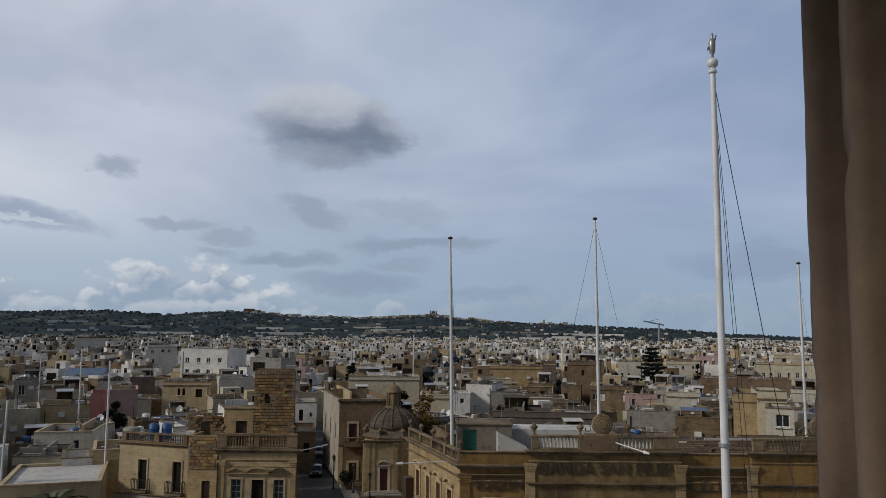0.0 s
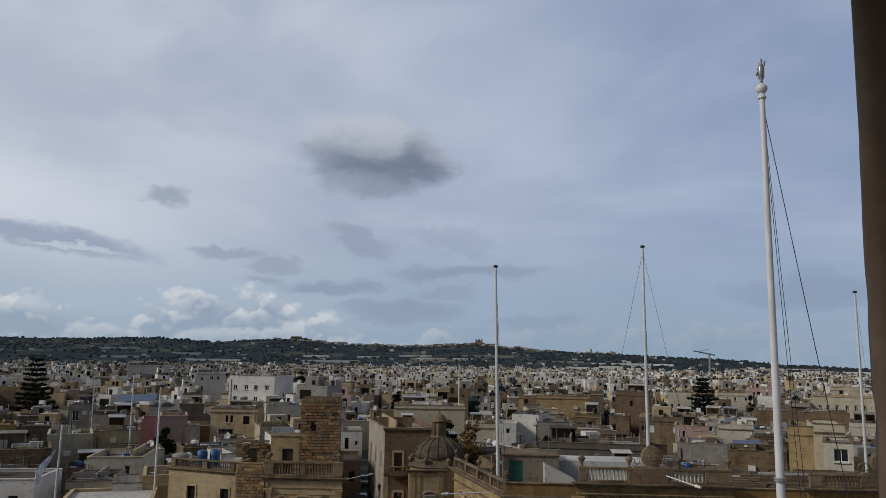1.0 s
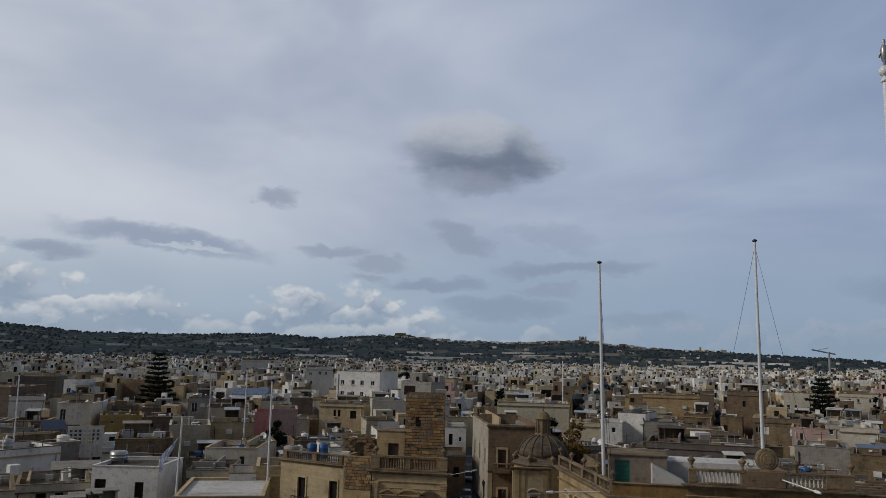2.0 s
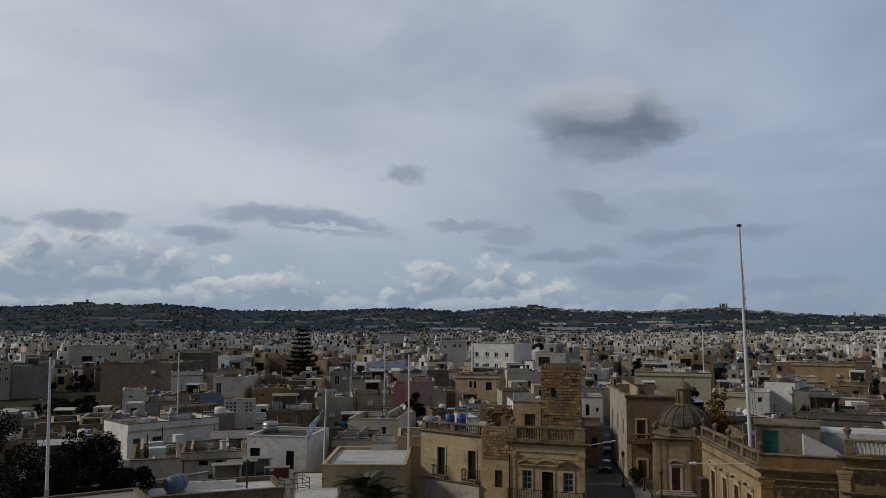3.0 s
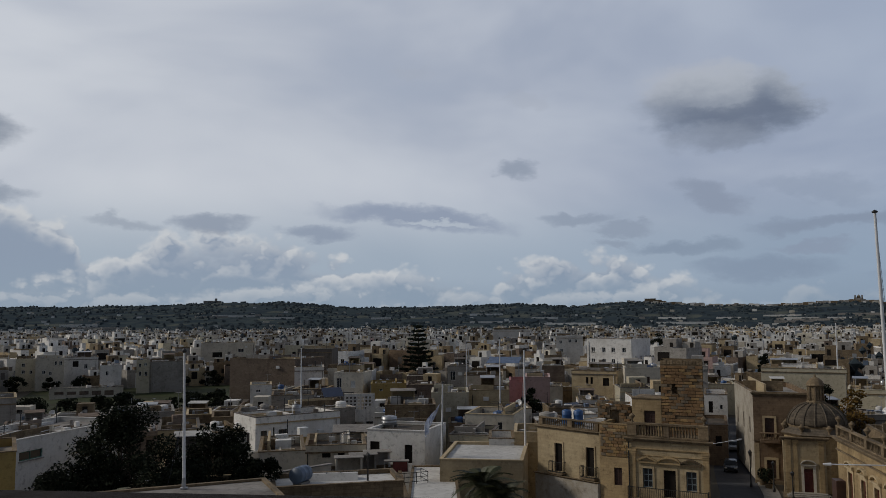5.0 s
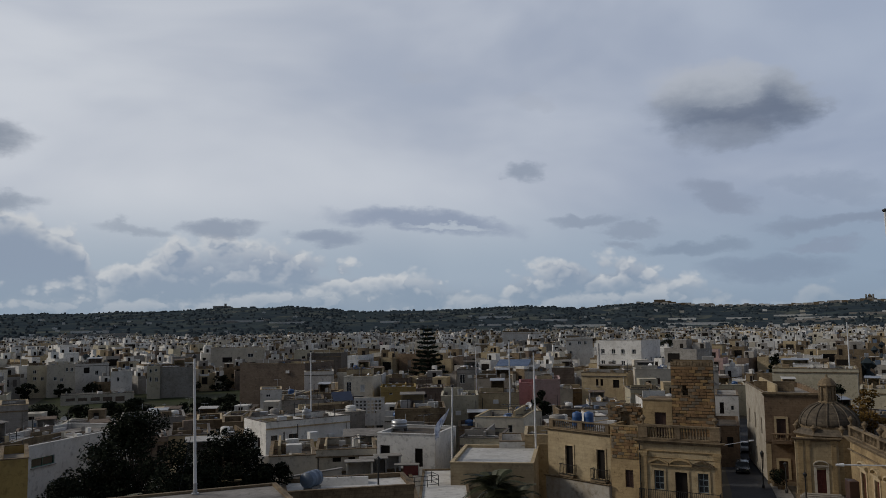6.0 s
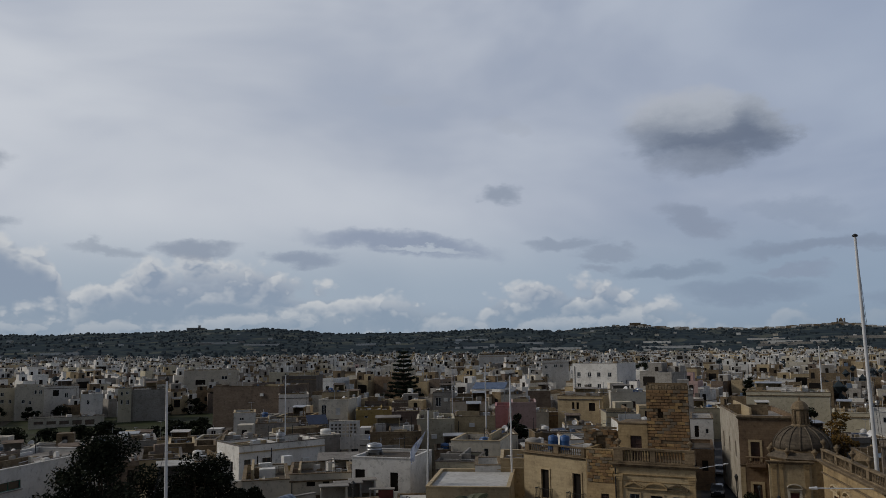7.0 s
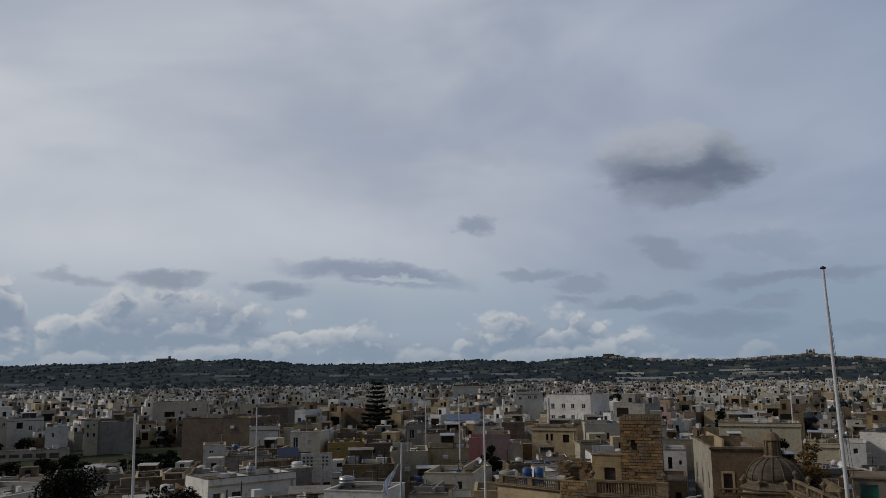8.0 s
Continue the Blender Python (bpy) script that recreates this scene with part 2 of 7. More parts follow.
ROOF_PALE = material("pale roof membrane", (0.62, 0.61, 0.58), (0.42, 0.40, 0.37), 0.3, 2.5)
ROOF_DARK = material("dark felt roof", (0.12, 0.10, 0.08), (0.065, 0.055, 0.046), 0.4, 2.5)
ASPHALT = material("grey asphalt", (0.085, 0.085, 0.09), (0.055, 0.055, 0.06), 0.4, 9.0, bump=0.15, vary=0)
PAVING = material("pale stone paving", (0.36, 0.33, 0.28), (0.24, 0.22, 0.19), 0.5, 5.0, vary=0)
EARTH = material("town ground", (0.17, 0.15, 0.12), (0.10, 0.09, 0.075), 0.06, 1.0, bump=0.0, vary=0)
GLASS = material("dark window glass", (0.03, 0.035, 0.04), (0.02, 0.022, 0.025), 0.8, 3.0, rough=0.18, bump=0.0)
# near-black: the shade inside doorways and windows put into a colour
HOLE_SHADE = material("painted interior shade", (0.022, 0.018, 0.015), (0.014, 0.012, 0.011), 0.8, 3.0, bump=0.0, vary=0)
WOOD_DARK = material("dark brown shutter wood", (0.065, 0.032, 0.022), (0.035, 0.02, 0.016), 1.0, 9.0, rough=0.6)
WOOD_RED = material("maroon painted wood", (0.16, 0.035, 0.03), (0.08, 0.02, 0.02), 1.0, 9.0, rough=0.55)
FRAME_BLUE = material("grey blue window paint", (0.22, 0.27, 0.29), (0.14, 0.17, 0.19), 1.0, 9.0, rough=0.5)
FRAME_WHITE = material("white window paint", (0.74, 0.74, 0.72), (0.55, 0.55, 0.53), 1.0, 9.0, rough=0.45)
GREEN = material("green painted wood", (0.03, 0.17, 0.12), (0.02, 0.10, 0.08), 1.0, 9.0, rough=0.5)
IRON = material("black iron", (0.025, 0.024, 0.023), (0.014, 0.014, 0.014), 2.0, 20.0, rough=0.55, bump=0.1)
PAINT = material("white painted steel", (0.74, 0.75, 0.76), (0.58, 0.58, 0.57), 0.7, 6.0, rough=0.38, bump=0.03, vary=0.03)
STEEL = material("dull galvanised steel", (0.42, 0.43, 0.44), (0.28, 0.28, 0.28), 1.0, 8.0, rough=0.42, metal=0.6, bump=0.05)
BLUE = material("blue plastic tank", (0.035, 0.105, 0.27), (0.025, 0.07, 0.18), 0.8, 6.0, rough=0.45, bump=0.05)
BLUE_GREY = material("blue grey tank plastic", (0.14, 0.19, 0.26), (0.09, 0.12, 0.17), 0.8, 6.0, rough=0.5, bump=0.05)
TARP = material("faded blue awning", (0.15, 0.20, 0.30), (0.10, 0.14, 0.22), 0.8, 6.0, rough=0.7)
SOLAR = material("solar panel glass", (0.03, 0.045, 0.09), (0.02, 0.03, 0.06), 1.0, 4.0, rough=0.15, bump=0.0)
FLAG = material("white and blue flag cloth", (0.70, 0.72, 0.76), (0.30, 0.36, 0.50), 2.2, 8.0, rough=0.9)
LEAF = material("dark evergreen leaves", (0.019, 0.024, 0.013), (0.009, 0.013, 0.007), 0.7, 3.0, rough=0.92, bump=0.0, vary=0.4)
LEAF_PALM = material("palm leaves", (0.062, 0.068, 0.026), (0.03, 0.034, 0.015), 0.8, 3.0, rough=0.65, bump=0.0, vary=0.35)
LEAF_PINE = material("blackish pine foliage", (0.022, 0.031, 0.018), (0.012, 0.018, 0.012), 0.7, 3.0, rough=0.8, bump=0.0, vary=0.3)
# blue of the distance haze is mixed into this leaf colour
LEAF_HILL = material("haze blue hillside scrub", (0.046, 0.061, 0.070), (0.036, 0.050, 0.060), 0.02, 0.3, rough=0.9, bump=0.0, vary=0.3)
LEAF_DRY = material("rusty autumn leaves", (0.20, 0.12, 0.035), (0.10, 0.065, 0.02), 0.7, 3.0, rough=0.8, bump=0.0, vary=0.3)
BARK = material("grey brown bark", (0.12, 0.09, 0.065), (0.06, 0.045, 0.035), 1.5, 12.0)
ROPE = material("dark rope", (0.05, 0.055, 0.07), (0.03, 0.03, 0.04), 2.0, 30.0, bump=0.0)
GRASS = material("rough winter grass", (0.045, 0.058, 0.022), (0.04, 0.036, 0.022), 0.12, 2.0, bump=0.3, vary=0)
CAR_DARK = material("dark grey car paint", (0.04, 0.045, 0.05), (0.03, 0.033, 0.037), 1.0, 4.0, rough=0.25, bump=0.0)
CAR_LIGHT = material("silver car paint", (0.45, 0.46, 0.47), (0.38, 0.39, 0.40), 1.0, 4.0, rough=0.3, bump=0.0)
RUBBER = material("black tyre rubber", (0.02, 0.02, 0.02), (0.012, 0.012, 0.012), 2.0, 20.0, bump=0.0)
BULB = material("dull grey lettering bulbs", (0.045, 0.034, 0.022), (0.025, 0.02, 0.014), 2.0, 20.0, bump=0.0)


# ---- building blocks ----
def mesh_of(name, bm, mats, smooth=False):
    me = bpy.data.meshes.new(name)
    bm.to_mesh(me)
    bm.free()
    for m in (mats if isinstance(mats, (list, tuple)) else [mats]):
        me.materials.append(m)
    if smooth:
        me.polygons.foreach_set("use_smooth", [True] * len(me.polygons))
    return me


def part(name, bm, mats, parent=None, label="", smooth=False, at=None):
    """Link a bmesh (or a ready mesh) as one object, under a parent where one is given."""
    me = bm if isinstance(bm, bpy.types.Mesh) else mesh_of(name, bm, mats, smooth)
    ob = new(name, me)
    if parent is not None:
        ob.parent = parent
    if at is not None:
        ob.matrix_basis = at
    if label:
        tagged(ob, label)
    return ob


def thing(name, label, category, m=None, group="", kind=""):
    ob = new(name)
    ob.empty_display_size = 0.3
    if m is not None:
        ob.matrix_basis = m
    return tagged(ob, label, category, group, kind)


def box(bm, x0, x1, y0, y1, z0, z1, mat=0, taper=1.0):
    cx, cy = (x0 + x1) / 2, (y0 + y1) / 2
    v = []
    for z, k in ((z0, 1.0), (z1, taper)):
        for x, y in ((x0, y0), (x1, y0), (x1, y1), (x0, y1)):
            v.append(bm.verts.new((cx + (x - cx) * k, cy + (y - cy) * k, z)))
    for f in ((3, 2, 1, 0), (4, 5, 6, 7), (0, 1, 5, 4), (1, 2, 6, 5), (2, 3, 7, 6), (3, 0, 4, 7)):
        bm.faces.new([v[i] for i in f]).material_index = mat
    return v


def lathe(bm, prof, n=16, cx=0.0, cy=0.0, mat=0, sx=1.0, sy=1.0):
    """Turn a profile of (radius, height) round a vertical axis."""
    rings = []
    for r, z in prof:
        if r < 1e-5:
            rings.append([bm.verts.new((cx, cy, z))])
        else:
            rings.append([bm.verts.new((cx + sx * r * math.cos(2 * math.pi * i / n), cy + sy * r * math.sin(2 * math.pi * i / n), z)) for i in range(n)])
    for a, b in zip(rings, rings[1:]):
        for i in range(n):
            j = (i + 1) % n
            if len(a) == 1 and len(b) == 1:
                continue
            if len(a) == 1:
                f = (a[0], b[j], b[i])
            elif len(b) == 1:
                f = (a[i], a[j], b[0])
            else:
                f = (a[i], a[j], b[j], b[i])
            bm.faces.new(f).material_index = mat
    for ring, flip in ((rings[0], True), (rings[-1], False)):
        if len(ring) > 1:
            bm.faces.new(ring[::-1] if flip else ring).material_index = mat


def bar(bm, a, b, r, n=6, r2=None, mat=0):
    """A round bar from a to b."""
    a, b = Vector(a), Vector(b)
    q = (b - a).to_track_quat("Z", "Y").to_matrix()
    rings = []
    for p, rr in ((a, r), (b, r if r2 is None else r2)):
        rings.append([bm.verts.new(p + q @ Vector((rr * math.cos(2 * math.pi * i / n), rr * math.sin(2 * math.pi * i / n), 0))) for i in range(n)])
    for i in range(n):
        j = (i + 1) % n
        bm.faces.new((rings[0][i], rings[0][j], rings[1][j], rings[1][i])).material_index = mat
    bm.faces.new(rings[0][::-1]).material_index = mat
    bm.faces.new(rings[1]).material_index = mat


def panel(bm, x0, x1, z0, z1, y, holes, deep=0.22, mat=0):
    """A wall face in the plane y, seen from -y, with rectangular holes (x0, x1, z0, z1) and their reveals."""
    xs = sorted({x0, x1, *(c for h in holes for c in h[:2])})
    zs = sorted({z0, z1, *(c for h in holes for c in h[2:4])})
    xs, zs = [x for x in xs if x0 <= x <= x1], [z for z in zs if z0 <= z <= z1]
    for xa, xb in zip(xs, xs[1:]):
        for za, zb in zip(zs, zs[1:]):
            cx, cz = (xa + xb) / 2, (za + zb) / 2
            if any(h[0] < cx < h[1] and h[2] < cz < h[3] for h in holes):
                continue
            bm.faces.new([bm.verts.new(p) for p in ((xa, y, za), (xb, y, za), (xb, y, zb), (xa, y, zb))]).material_index = mat
    for a, b, c, d, *_ in holes:
        w = y + deep
        for q in (((a, y, c), (a, w, c), (a, w, d), (a, y, d)), ((b, y, c), (b, y, d), (b, w, d), (b, w, c)),
                  ((a, y, d), (a, w, d), (b, w, d), (b, y, d)), ((a, y, c), (b, y, c), (b, w, c), (a, w, c))):
            bm.faces.new([bm.verts.new(p) for p in q]).material_index = mat


def facing(az, d, z=0.0, skew=0.0):
    """A pose at a bearing and distance, whose -y side looks back at the belfry, turned by skew degrees."""
    x, y = polar(az, d)
    return pose(x, y, z, 0, 0, -az + skew)


_pane = {}


def window_meshes(w, h, frame_mat, style):
    """The frame and the pane of a window or shutter; cached by size, so that alike windows share their meshes."""
    key = (round(w, 2), round(h, 2), frame_mat.name, style)
    if key not in _pane:
        f = 0.07 if w > 0.6 else 0.05
        rows = 6 if style == "shutter" else 3 if style == "cross" else 1
        cols = 2 if w > 0.7 else 1
        holes = []
        for i in range(cols):
            a = -w / 2 + f + i * (w - f) / cols
            b = a + (w - f) / cols - f
            for k in range(rows):
                c = f + k * (h - f) / rows
                holes.append((a, b, c, c + (h - f) / rows - (f if style != "shutter" else f * 0.6)))
        bm = bmesh.new()
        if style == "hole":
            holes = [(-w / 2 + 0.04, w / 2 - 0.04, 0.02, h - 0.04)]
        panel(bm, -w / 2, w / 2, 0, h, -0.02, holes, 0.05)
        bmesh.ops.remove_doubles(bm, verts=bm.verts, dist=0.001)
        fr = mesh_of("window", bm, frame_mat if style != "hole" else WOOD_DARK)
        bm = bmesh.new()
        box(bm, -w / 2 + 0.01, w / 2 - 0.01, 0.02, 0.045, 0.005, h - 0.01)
        # a hole's pane is a near-black sheet in place of a shaded room
        _pane[key] = (fr, mesh_of("pane", bm, HOLE_SHADE if style == "hole" else frame_mat if style == "shutter" else GLASS))
    return _pane[key]


def put_window(name, parent, at, w, h, frame_mat, style):
    fr, pn = window_meshes(w, h, frame_mat, style)
    ob = part(name, fr, None, parent, at=at)
    part("pane", pn, None, ob)
    return ob


ROOFS = []      # pose, width, depth and roof height of every house
PLOTS = []      # bearings and distance of every placed house, for the rows of houses behind


def roof_at(x, y):
    """The height of the roof over a place in the plan, or None."""
    for m, w, dep, rz, *_ in ROOFS:
        p = m.inverted() @ Vector((x, y, 0))
        if abs(p.x) < w / 2 - 0.5 and 0.5 < p.y < dep - 0.5:
            return m.translation.z + rz
    return None


def house(label, az, d, w, dep, h, wall, roof=ROOF, skew=0.0, base=0.0, windows=(), side_windows=(), parapet=0.7, frame_mat=FRAME_WHITE,
          category="house", group="houses of the old town", show=None, name="house", m=None, tidy=False):
    """A flat-roofed house: walls with real openings, a parapet round the roof and a window in every opening.
    windows: (centre, sill, width, height, style) on the side that looks at the belfry; side_windows the same on its left and right walls with -1 or 1 first."""
    m = m or facing(az, d, base, skew)
    top = thing(name, label, category, m, group)
    H, t = h - base, 0.25
    windows = tuple((u, s, a, min(b, H - parapet - s - 0.1), *st) for u, s, a, b, *st in windows if abs(u) + a / 2 < w / 2 - 0.1 and s + 0.4 < H - parapet)
    side_windows = tuple((q, u, s, a, b, *st) for q, u, s, a, b, *st in side_windows if abs(u) + a / 2 < dep / 2 - 0.1 and s + b < H - 0.1)
    bm = bmesh.new()
    holes = [(u - a / 2, u + a / 2, s, s + b) for u, s, a, b, *_ in windows]
    panel(bm, -w / 2, w / 2, 0, H, 0, holes)
    for sgn in (-1, 1):
        bs = bmesh.new()
        hs = [(u - a / 2, u + a / 2, s, s + b) for q, u, s, a, b, *_ in side_windows if q == sgn]
        panel(bs, -dep / 2, dep / 2, 0, H, 0, hs)
        mt = pose(sgn * w / 2, dep / 2, 0, 0, 0, 90 * sgn)
        bmesh.ops.transform(bs, matrix=mt, verts=bs.verts)
        tmp = bpy.data.meshes.new("tmp")
        bs.to_mesh(tmp)
        bs.free()
        bm.from_mesh(tmp)
        bpy.data.meshes.remove(tmp)
    panel2 = [(w / 2, dep, 0), (-w / 2, dep, 0), (-w / 2, dep, H), (w / 2, dep, H)]
    bm.faces.new([bm.verts.new(p) for p in panel2])
    i0, i1, j0, j1, rz = -w / 2 + t, w / 2 - t, t, dep - t, H - parapet
    o = [(-w / 2, 0), (w / 2, 0), (w / 2, dep), (-w / 2, dep)]
    i = [(i0, j0), (i1, j0), (i1, j1), (i0, j1)]
    for k in range(4):
        n = (k + 1) % 4
        bm.faces.new([bm.verts.new(p) for p in ((*o[k], H), (*o[n], H), (*i[n], H), (*i[k], H))])
        bm.faces.new([bm.verts.new(p) for p in ((*i[k], H), (*i[n], H), (*i[n], rz), (*i[k], rz))])
    bmesh.ops.remove_doubles(bm, verts=bm.verts, dist=0.0005)
    part("wall", bm, wall, top)
    bm = bmesh.new()
    bm.faces.new([bm.verts.new((*p, rz)) for p in i])
    part("roof", bm, roof, top)
    rr = random.Random(int(abs(az) * 977 + d * 31 + w * 100))
    for _ in range(0 if tidy or parapet < 0.4 or w < 4 or dep < 5 else rr.choice((1, 2, 2, 3))):
        # low dividing walls and ledges on the roof
        bm = bmesh.new()
        hh = rr.uniform(0.35, 1.5)
        if rr.random() < 0.5:
            u = rr.uniform(i0 + 0.5, i1 - 0.5)
            box(bm, u - 0.12, u + 0.12, j0 + rr.uniform(0, dep * 0.3), j1, rz, rz + hh)
        else:
            v = rr.uniform(j0 + 1.0, j1 - 0.5)
            box(bm, i0, i0 + (i1 - i0) * rr.uniform(0.4, 1.0), v, v + 0.24, rz, rz + hh)
        part("roof_wall", bm, rr.choice((wall, LIME_OLD, LIME_PALE, GREY)), top)
    for u, s, a, b, *st in windows:
        put_window("door" if s < 0.15 else "window", top, pose(u, 0.14, s), a, b, frame_mat, st[0] if st else "plain")
    for q, u, s, a, b, *st in side_windows:
        put_window("window", top, pose(q * w / 2, dep / 2, 0, 0, 0, 90 * q) @ pose(u, 0.14, s), a, b, frame_mat, st[0] if st else "plain")
    if d > 80 and not tidy:
        # drainpipes, ledges and machines on the front
        if rr.random() < 0.45:
            u = rr.choice((-1, 1)) * (w / 2 - rr.uniform(0.2, 0.7))
            if not any(abs(u - a[0]) < a[2] / 2 + 0.15 for a in windows):
                bm = bmesh.new()
                bar(bm, (u, -0.08, 0), (u, -0.08, H - parapet), 0.06, 5)
                part("drainpipe", bm, rr.choice((IRON, GREY, WHITE)), top)
        if rr.random() < 0.5:
            z = H - parapet - rr.uniform(0.0, 0.3)
            bm = bmesh.new()
            box(bm, -w / 2, w / 2, -0.14, -0.003, z, z + 0.16)
            part("string_course", bm, rr.choice((wall, LIME_OLD, GREY_DARK, LIME_PALE)), top)
        for a in windows:
            if rr.random() < 0.4:
                bm = bmesh.new()
                box(bm, a[0] - a[2] / 2 - 0.12, a[0] + a[2] / 2 + 0.12, -0.16, -0.003, a[1] - 0.12, a[1] - 0.01)
                part("window_sill", bm, rr.choice((LIME_PALE, WHITE, GREY)), top)
        if rr.random() < 0.35:
            u, z = rr.uniform(-w / 2 + 0.6, w / 2 - 0.6), H - parapet - rr.uniform(0.9, 2.4)
            if z > 1 and not any(abs(u - a[0]) < a[2] / 2 + 0.5 for a in windows):
                bm = bmesh.new()
                box(bm, u - 0.42, u + 0.42, -0.36, -0.003, z, z + 0.6)
                part("air_conditioner", bm, FRAME_WHITE, top, "white air conditioner box")
    bm = bmesh.new()
    ct = 0.06
    if parapet > 0.15:
        for a, b, c, e in ((-w / 2 - ct, w / 2 + ct, -ct, t + 0.03), (-w / 2 - ct, w / 2 + ct, dep - t - 0.03, dep + ct), (-w / 2 - ct, -w / 2 + t + 0.03, t + 0.034, dep - t - 0.034), (w / 2 - t - 0.03, w / 2 + ct, t + 0.034, dep - t - 0.034)):
            box(bm, a, b, c, e, H + 0.004, H + 0.09)
        part("coping", bm, rr.choice((wall, wall, LIME_OLD, LIME_PALE, WHITE_WARM, GREY_DARK)), top)
    else:
        bm.free()
    ROOFS.append((m, w, dep, rz, 0.0 if tidy else parapet, az, d, skew))
    half = math.degrees(math.atan2(w / 2, d))
    low = math.degrees(math.atan2((h if show is None else show) - EYE, d))
    PLOTS.append((az - half, az + half, d, dep, low))
    return top

# ---- ground and hills ----
# bearings of the ridge's humps and saddles, and how high they stand over the eye
RIDGE_AZ = (-70, -58, -48, -44.5, -39.5, -34.8, -29, -22.5, -19, -15, -10.5, -5, -1, 4.8, 8.8, 12.7, 16.5, 20, 24, 40)
RIDGE_EL = (0.85, 0.85, 0.98, 1.15, 1.24, 0.82, 0.85, 1.06, 0.8, 1.1, 0.82, 0.7, 0.98, 0.5, 0.45, 0.3, 0.18, -0.12, -0.25, -0.3)


def ground_height(r, az):
    """Flat under the town, then fields that climb to a long low ridge."""
    ridge = 20 + 2900 * math.tan(radians(float(np.interp(az, RIDGE_AZ, RIDGE_EL))))
    k = min(max((r - 1000) / 1900, 0), 1)
    k = k * k * (3 - 2 * k)
    z = ridge * k
    if r > 2950:
        z -= (r - 2950) * 0.06
    if r > 1000:
        z += (noise.noise((r * 0.004, az * 0.5, 1.0)) * 5 + noise.noise((r * 0.02, az * 2.2, 4.0)) * 1.6) * k
    return z


def make_ground():
    bm = bmesh.new()
    radii = [0, 60, 120, 250, 500, 800, 1000] + [1000 + 65 * i for i in range(1, 33)] + [3300, 3700, 4200, 4800]
    az_list = [-180 + 10 * i for i in range(11)] + [-79 + 0.75 * i for i in range(185)] + [60 + 10 * i for i in range(12)]
    rows = []
    for r in radii[1:]:
        rows.append([bm.verts.new((*polar(a, r), ground_height(r, max(-75, min(55, a))))) for a in az_list])
    c = bm.verts.new((0, 0, 0))
    n = len(az_list)
    for i in range(n):
        bm.faces.new((c, rows[0][(i + 1) % n], rows[0][i]))
    for a, b in zip(rows, rows[1:]):
        for i in range(n):
            j = (i + 1) % n
            bm.faces.new((a[i], a[j], b[j], b[i]))
    m = bpy.data.materials.new("haze tinted fields and hills")
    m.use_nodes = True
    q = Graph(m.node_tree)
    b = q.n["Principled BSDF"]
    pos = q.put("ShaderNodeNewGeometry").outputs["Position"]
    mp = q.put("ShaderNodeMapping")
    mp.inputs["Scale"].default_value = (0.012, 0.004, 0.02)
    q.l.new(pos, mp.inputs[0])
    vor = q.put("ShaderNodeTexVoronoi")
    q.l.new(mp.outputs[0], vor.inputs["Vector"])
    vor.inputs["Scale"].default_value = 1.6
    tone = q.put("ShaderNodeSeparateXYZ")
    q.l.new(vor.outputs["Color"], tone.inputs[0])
    # field tones carry the blue of far-off haze in their base colour
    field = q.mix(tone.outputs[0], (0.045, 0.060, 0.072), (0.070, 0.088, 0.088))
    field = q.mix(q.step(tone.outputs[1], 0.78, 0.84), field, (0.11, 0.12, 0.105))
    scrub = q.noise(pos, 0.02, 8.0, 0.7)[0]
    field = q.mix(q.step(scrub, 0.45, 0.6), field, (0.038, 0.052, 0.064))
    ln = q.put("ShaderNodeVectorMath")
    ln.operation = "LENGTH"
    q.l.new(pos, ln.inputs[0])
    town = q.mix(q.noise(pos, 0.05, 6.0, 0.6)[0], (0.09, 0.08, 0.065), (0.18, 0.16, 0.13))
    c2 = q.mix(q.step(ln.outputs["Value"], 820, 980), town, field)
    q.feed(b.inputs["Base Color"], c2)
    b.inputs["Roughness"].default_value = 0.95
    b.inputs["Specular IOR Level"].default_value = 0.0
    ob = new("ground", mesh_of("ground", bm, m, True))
    tagged(ob, "flat town ground running into haze-tinted blue-green fields and a low ridge", "ground", kind="structure")


make_ground()

# ---- trim and fittings shared by the stone houses ----
_shape = {}


def shared(key, make):
    """Meshes that are used more than once, built on first use."""
    if key not in _shape:
        _shape[key] = make()
    return _shape[key]


def slab(name, parent, mat, x0, x1, y0, y1, z0, z1, label=""):
    bm = bmesh.new()
    box(bm, x0, x1, y0, y1, z0, z1)
    if min(x1 - x0, y1 - y0, z1 - z0) > 0.1:
        bmesh.ops.bevel(bm, geom=list(bm.edges), offset=0.025, segments=1, affect="EDGES")
    return part(name, bm, mat, parent, label)


def moulding(name, parent, mat, x0, x1, y, z, high, out):
    """A cornice in three steps, running along the wall face at y."""
    bm = bmesh.new()
    for k, (a, b) in enumerate(((0.0, 0.4), (0.4, 0.7), (0.7, 1.0))):
        o = out * (0.4, 0.75, 1.0)[k]
        box(bm, x0 - o, x1 + o, y - o, y + 0.1, z + a * high, z + b * high)
    return part(name, bm, mat, parent)


def baluster_mesh(h, mat):
    def make():
        bm = bmesh.new()
        r = h * 0.105
        lathe(bm, [(r, 0), (r, 0.08 * h), (r * 0.55, 0.14 * h), (r * 1.05, 0.38 * h), (r * 0.5, 0.72 * h), (r * 0.9, 0.9 * h), (r, h)], 6)
        return mesh_of("baluster", bm, mat, True)
    return shared(("baluster", round(h, 2), mat.name), make)


